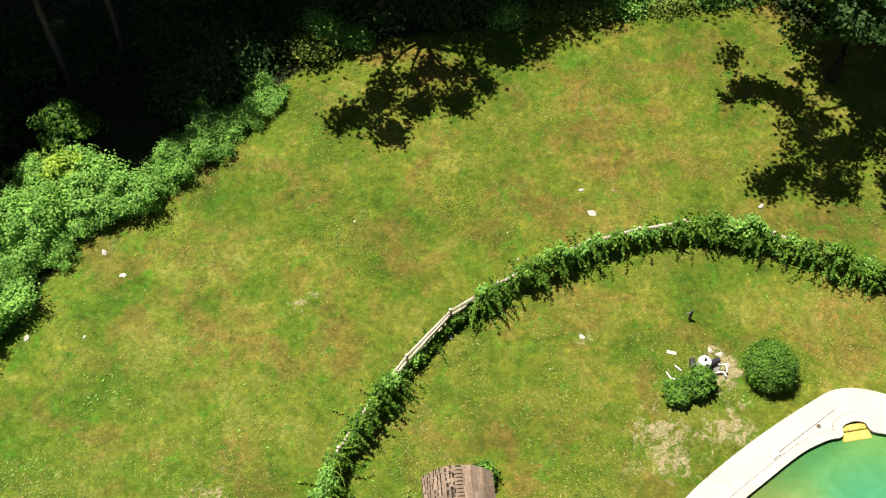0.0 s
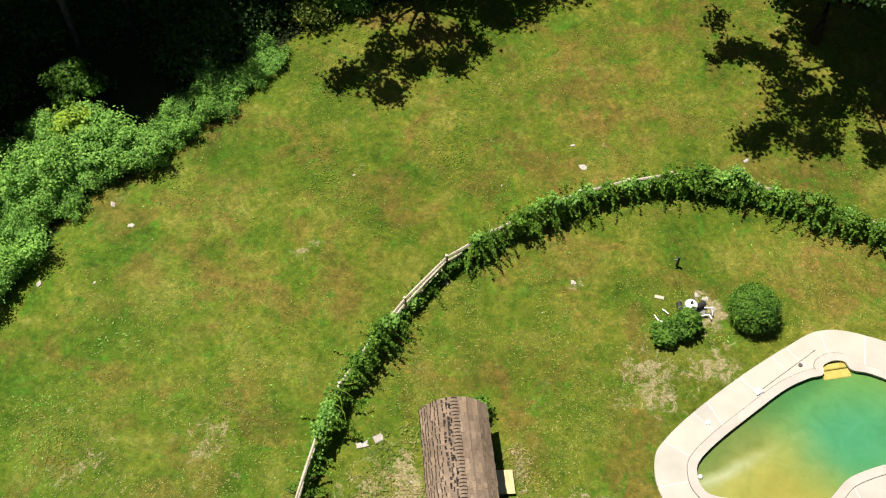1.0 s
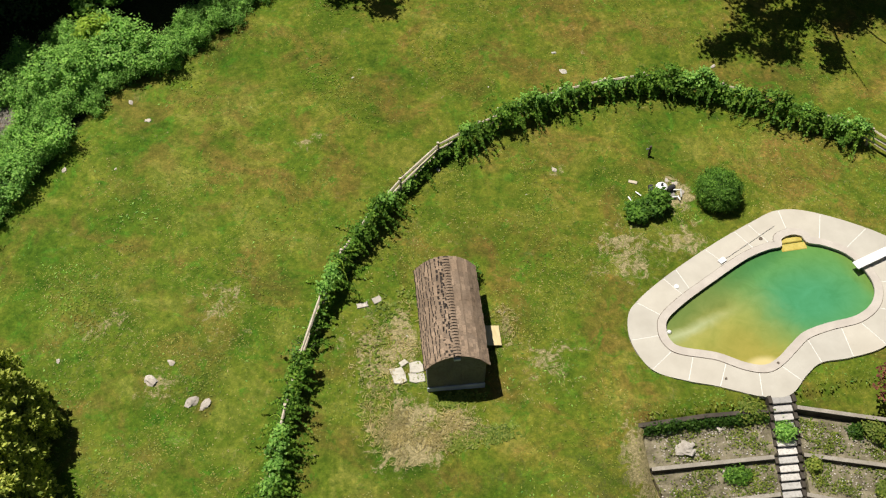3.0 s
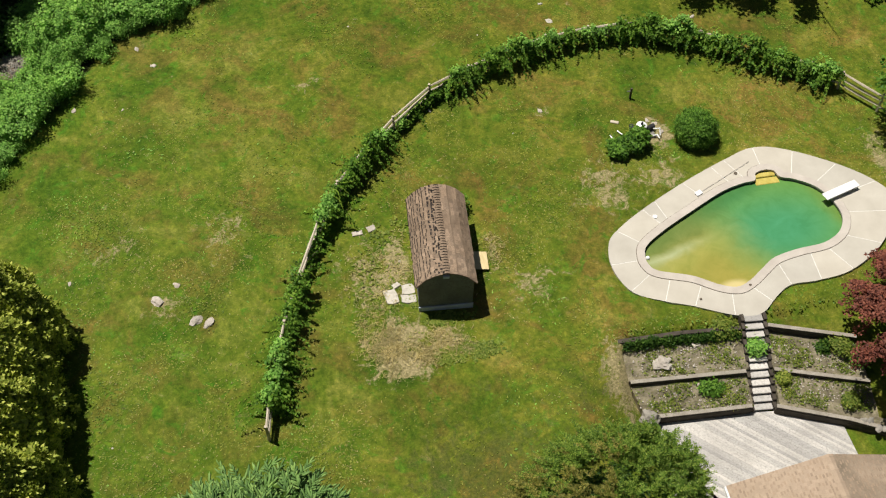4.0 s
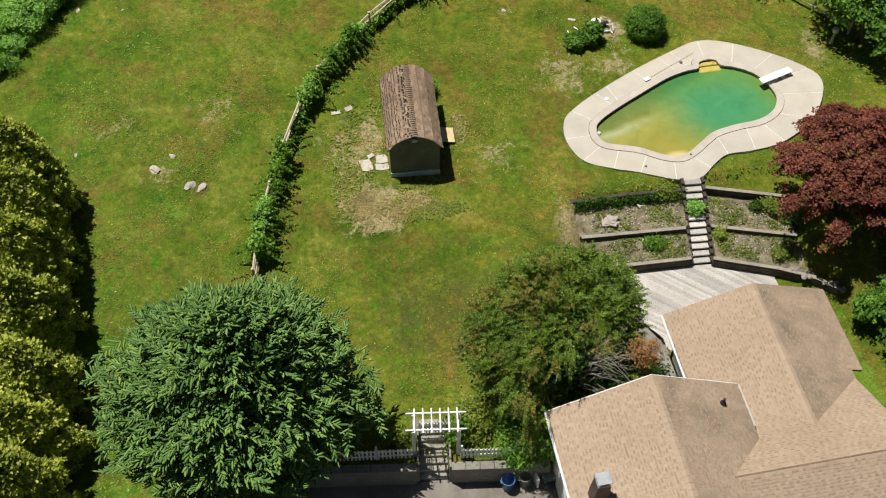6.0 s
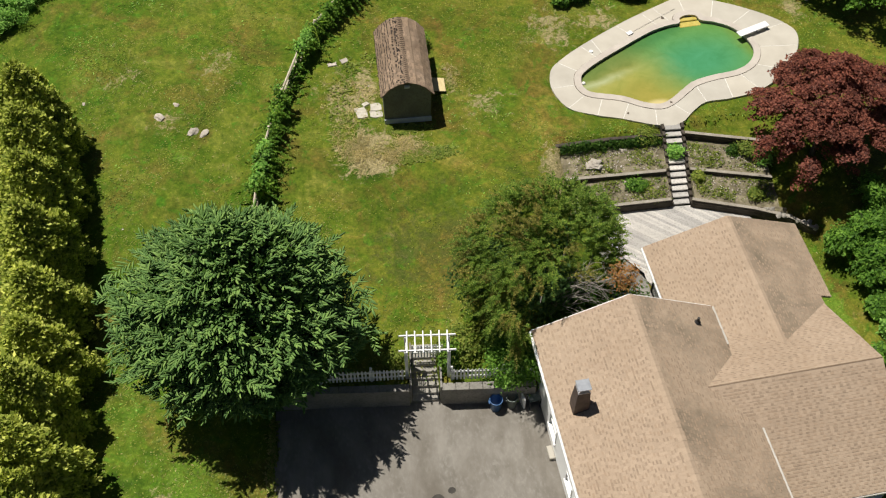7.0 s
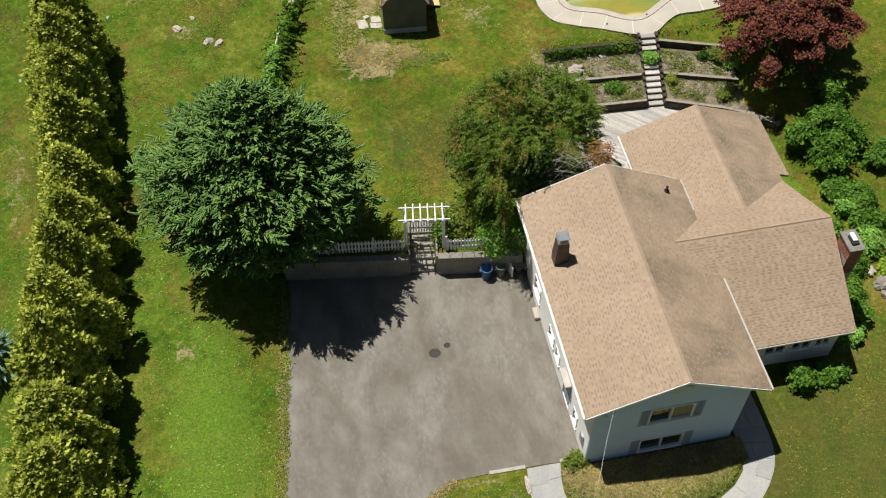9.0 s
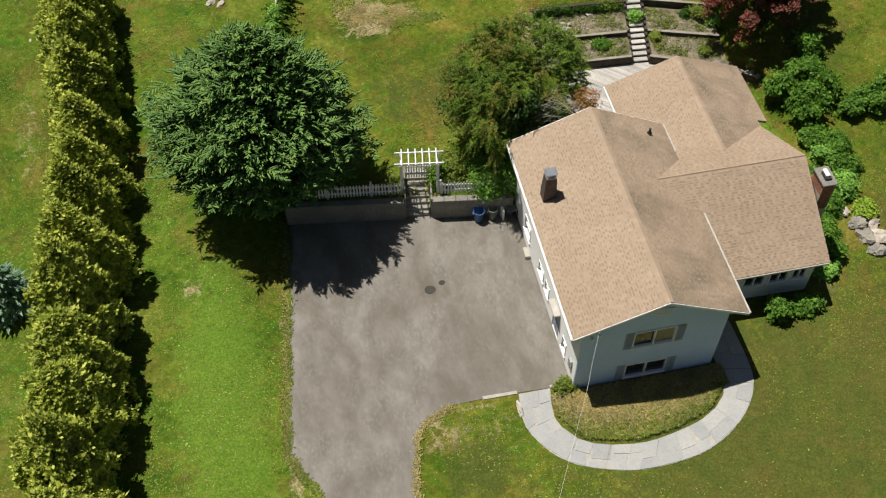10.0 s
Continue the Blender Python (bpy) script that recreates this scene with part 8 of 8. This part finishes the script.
# two spreading trees whose boughs hang over the back of the lawn
def lobed_crown(seed, core, lobes):
    """A crown of leafy lobes (x, y, z, radius), about a core."""
    out = [blob_leaves(seed, core[1], 260, 90, 0.40, 0.27, 0.20, 0.35, 0.22, -0.8) + np.array(core[0])]
    for k, (x, y, z, r) in enumerate(lobes):
        out.append(blob_leaves(seed + 1 + k, (r * 0.95, r * 0.8, r * 0.5), int(4 + 5 * r), 80, 0.30, 0.24, 0.18, 0.5, 0.8, -0.8) + np.array((x, y, z)))
    return np.concatenate(out)


q = lobed_crown(450, ((0.9, 1.4, 11.5), (4.6, 4.6, 3.2)), [(-8.0, 2.8, 10.0, 1.15), (-6.6, 2.0, 10.0, 1.3), (-5.2, 1.5, 10.2, 1.4), (-3.6, 2.2, 10.4, 1.7), (-8.0, -3.4, 10.0, 0.95), (-6.6, -2.8, 10.0, 1.2), (-5.0, -1.9, 10.4, 1.5), (-5.0, -4.0, 10.0, 0.8), (-3.0, -1.0, 10.8, 2.0), (-2.0, -4.6, 9.6, 1.0), (-1.6, -2.2, 6.2, 2.4), (1.2, -3.0, 5.6, 2.4), (3.0, -1.5, 5.6, 2.6)])
tree("spreading_tree", (20.2, 51.4, gz(20.2, 51.4)), "tall spreading broadleaf tree over the lawn", "tree", q, L_WOOD, 13.0, 7.6, 11, 0.32, 460, None, 0.5)
q = lobed_crown(480, ((0.6, 3.6, 10.5), (4.2, 3.2, 3.0)), [(-5.0, -3.6, 9.8, 1.0), (-3.9, -3.0, 10.0, 1.3), (-3.1, -4.8, 9.8, 0.95), (-2.6, -1.8, 10.2, 1.5), (-1.6, -3.4, 9.8, 1.0), (-0.4, -1.4, 10.2, 1.5), (0.4, -3.6, 9.6, 0.9), (1.4, -2.2, 10.0, 1.2), (3.6, -0.8, 10.2, 1.3), (5.6, -0.2, 10.0, 1.2)])
tree("spreading_tree", (-2.6, 58.2, gz(-2.6, 56)), "tall broadleaf tree that overhangs the back lawn", "tree", q, L_WOOD, 11.5, 5.6, 10, 0.28, 481, None, 0.5)
q = blob_leaves(470, (4.2, 3.4, 3.2), 260, 44, 0.5, 0.27, 0.19, 0.6, 0.22, -0.8, 0.7, 0.5) + np.array((0, 0, 4.2))
tree("understorey_tree", (22.6, 55.4, gz(22.6, 55.4)), "low dark broadleaf tree at the corner of the lawn", "tree", q, L_BUSH, 6.0, 3.2, 8, 0.16, 471)

# ---- grass tufts, clover and straw over the lawn ----
def lawn_points(rng, n):
    x, y = rng.uniform(-28, 24, n), rng.uniform(-7, 57, n)
    edge = np.interp(x, [-28, -22, -17.2, -11.3, -5.2, 25], [38, 41, 47.5, 51.8, 57, 57])
    ok = (y < edge) & ~inside(x, y, DRIVE) & ~inside(x, y, OUTER) & ~((x > -0.2) & (x < 13.3) & (y > 0) & (y < 21))
    ok &= ~((x > 3.9) & (x < 16.6) & (y > 17.5) & (y < 24.4)) & ~(np.hypot((x - 3) / 6, (y + 1.2) / 3.6) < 1) & ~((np.abs(x + 3.25) < 1.4) & (np.abs(y - 29.7) < 2.7)) & ~((x > -12.3) & (x < -0.3) & (np.abs(y - wall_line(x)) < 0.3))
    by_pool = np.min([np.hypot(x - px, y - py) for px, py in OUTER], 0) < 1.6
    ok &= ~(by_pool & (ground_z(x, y) > 2.15))
    return x[ok], y[ok]


def tufts(name, seed, n, leaf, length, width, label, where, tilt=0.5):
    rng = np.random.default_rng(seed)
    x, y = lawn_points(rng, n)
    f = where(x, y) - 0.55 * smooth((y - 33) / 8) + rng.normal(0, 0.45, len(x)) > 0
    x, y = x[f], y[f]
    c = np.stack([x, y, ground_z(x, y) + 0.012], 1)
    k = len(c)
    normal = unit(np.array((0, 0, 1.0)) + rng.normal(0, tilt, (k, 3)))
    along = unit(np.cross(normal, rng.normal(0, 1, (k, 3))))
    across = np.cross(normal, along)
    s = rng.uniform(0.5, 1.4, k)
    tagged(mesh_part(name, quads(name, leaf_quads(c, along, across, length * s, width * s)), leaf), label, "grass", kind="stuff")


patch = lambda x, y, a, b, ph: np.sin(x * a + 1.7 * np.sin(y * b + ph)) * np.sin(y * a * 0.8 + 1.3 * np.sin(x * b + ph))
tufts("grass_tufts", 501, 150000, L_GRASS, 0.10, 0.055, "bright green grass and clover tufts in the lawn", lambda x, y: patch(x, y, 0.5, 0.3, 0.4) - 0.3 - 1.6 * near(x, y, DULL), 0.15)
tufts("weed_tufts", 505, 40000, L_BRAMBLE, 0.13, 0.06, "fresh green weeds in the lawn", lambda x, y: patch(x, y, 0.61, 0.42, 2.0) - 1.0 + 0.9 * near(x, y, LUSH), 0.2)
tufts("lawn_blades", 507, 300000, L_LAWN, 0.095, 0.05, "short olive-green grass blades in the lawn", lambda x, y: -0.10 + 0.9 * patch(x, y, 0.43, 0.5, 1.2) - 0.7 * near(x, y, BARE) - 0.6 * near(x, y, DULL), 0.14)
tufts("straw_tufts", 503, 50000, L_STRAW, 0.10, 0.03, "dry straw-coloured grass in the lawn", lambda x, y: patch(x, y, 0.37, 0.35, 4.0) - 0.35 + near(x, y, BARE) - 1.2 * near(x, y, DULL) - 2.0 * ((x > 8) & (y < 15)), 0.15)


# ---- matted weeds and fallen stalks round the shed ----
def matted(name, seed, spots, leaf, length, width, high, curl, label):
    """Clumps of bent stalks and leaves within the given spots (x, y, rx, ry, how many)."""
    rng = np.random.default_rng(seed)
    out = []
    for cx, cy, rx, ry, n in spots:
        a, r = rng.uniform(0, 6.283, n), np.sqrt(rng.random(n)) * (1 + 0.2 * np.sin(5 * rng.uniform(0, 6.283, n)))
        x, y = cx + np.cos(a) * r * rx, cy + np.sin(a) * r * ry
        f = patch(x, y, 1.9, 1.3, seed) + rng.normal(0, 0.4, n) > -0.15
        x, y = x[f], y[f]
        m = len(x)
        h = rng.uniform(0.03, high, m)
        p = np.stack([x, y, ground_z(x, y) + h], 1)
        w = rng.uniform(0, 6.283, m)
        size = rng.uniform(0.6, 1.5, m)
        for _ in range(3):
            d = unit(np.stack([np.cos(w), np.sin(w), rng.normal(0, 0.18, m)], 1))
            across = unit(np.cross(d, np.array((0, 0, 1.0)) + rng.normal(0, 0.3, (m, 3)))) * (width * size / 2)[:, None]
            e = p + d * (length * size / 3)[:, None]
            out.append(np.stack([p - across, e - across, e + across, p + across], 1))
            p, w = e, w + rng.normal(0, curl, m)
    tagged(mesh_part(name, quads(name, np.concatenate(out)), leaf), label, "weeds", kind="stuff")


matted("dry_stalks", 621, [(-6.35, 29.2, 1.35, 2.6, 420), (-5.7, 25.6, 1.9, 1.25, 1500), (-3.9, 25.6, 1.4, 0.9, 500), (-4.9, 30.4, 0.45, 1.6, 300), (-6.8, 26.6, 0.8, 1.2, 250), (-0.6, 30.4, 0.5, 0.9, 160)], L_STRAW, 0.24, 0.015, 0.12, 0.6, "pale fallen dry stalks in the grass by the shed")
matted("matted_weeds", 622, [(-6.35, 29.2, 1.2, 2.3, 150), (-7.0, 26.6, 0.7, 1.2, 60)], L_GRASS, 0.20, 0.07, 0.05, 0.4, "dull matted weeds beside the shed")
matted("clover_patch", 623, [(-2.9, 25.0, 1.6, 0.45, 600), (-3.6, 26.9, 1.3, 0.25, 300), (-4.75, 28.0, 0.3, 0.5, 200), (-5.3, 32.0, 1.0, 0.8, 260)], L_GRASS, 0.14, 0.085, 0.06, 0.4, "light green clover before the shed")


# ---- tall dry grass in the bed before the house ----
def front_bed(name, seed, n, leaf, label, south):
    rng = np.random.default_rng(seed)
    x, y = rng.uniform(-1.2, 7.2, n), rng.uniform(-3.2, -0.15, n)
    inner = np.interp(x, [-1.3, -0.25, 2.0, 4.0, 5.85, 7.0], [-1.2, -2.7, -3.2, -3.0, -2.4, -1.3])
    s = (y - inner) / np.maximum(-0.2 - inner, 0.3)
    f = (y > inner + 0.06) & ((s < 0.35 + rng.normal(0, 0.2, n)) == south)
    x, y = x[f], y[f]
    k = len(x)
    c = np.stack([x, y, ground_z(x, y) + rng.uniform(0.02, 0.22, k)], 1)
    tagged(mesh_part(name, quads(name, scatter_leaves(rng, c, np.tile((0, 0, 1.0), (k, 1)), 0.24, 0.035, 0.7, 0.5)), leaf), label, "grass", kind="stuff")


front_bed("tall_dry_grass", 601, 42000, L_STRAW, "tall dry straw grass before the house wall", False)
front_bed("tall_green_weeds", 602, 20000, L_GRASS, "bright green weeds beside the flagstone walk", True)


def edge_grass(name, seed, pts, n, leaf, label):
    rng = np.random.default_rng(seed)
    P = np.array(pts)
    seg = np.linalg.norm(np.diff(P, axis=0), axis=1)
    s = np.concatenate([[0], np.cumsum(seg)])
    u = rng.uniform(0, s[-1], n)
    wob = 0.04 * np.sin(u * 1.7) + 0.04 * np.sin(u * 4.3 + 1) + 0.03 * np.sin(u * 9.1)
    x, y = np.interp(u, s, P[:, 0]) + wob + rng.normal(0, 0.10, n), np.interp(u, s, P[:, 1]) + wob + rng.normal(0, 0.10, n)
    c = np.stack([x, y, np.maximum(ground_z(x, y), -0.02 * np.clip(-y, 0, 60)) + 0.06], 1)
    tagged(mesh_part(name, quads(name, scatter_leaves(rng, c, np.tile((0, 0, 1.0), (n, 1)), 0.15, 0.05, 0.5, 0.6)), leaf), label, "grass", kind="stuff")


edge_grass("edge_grass", 611, [(-12.3, 12.0), (-12.62, 9.5), (-12.95, 6.0), (-13.5, 1.6), (-13.75, -0.6), (-13.1, -1.9), (-12.6, -2.8), (-12.5, -9)], 5200, L_GRASS, "ragged green grass along the drive's edge")
edge_grass("dry_edge_grass", 612, [(-12.35, 12.0), (-12.68, 9.5), (-13.0, 6.0), (-13.55, 1.6), (-13.8, -0.6), (-13.15, -1.9)], 1500, L_STRAW, "dry grass and dirt along the drive's edge")
edge_grass("edge_grass", 613, [(-8.2, -6.0), (-8.25, -3.4), (-7.9, -1.2), (-7.3, -0.35), (-6.0, 0.2)], 1100, L_STRAW, "dry grass along the inner curve of the drive")
edge_grass("leafy_groundcover", 614, [(17.6, 13.4), (18.2, 11.8), (18.0, 10.4), (17.6, 9.2), (17.0, 8.2)], 3600, L_SHRUB, "low leafy weeds between the shrubs beside the house")
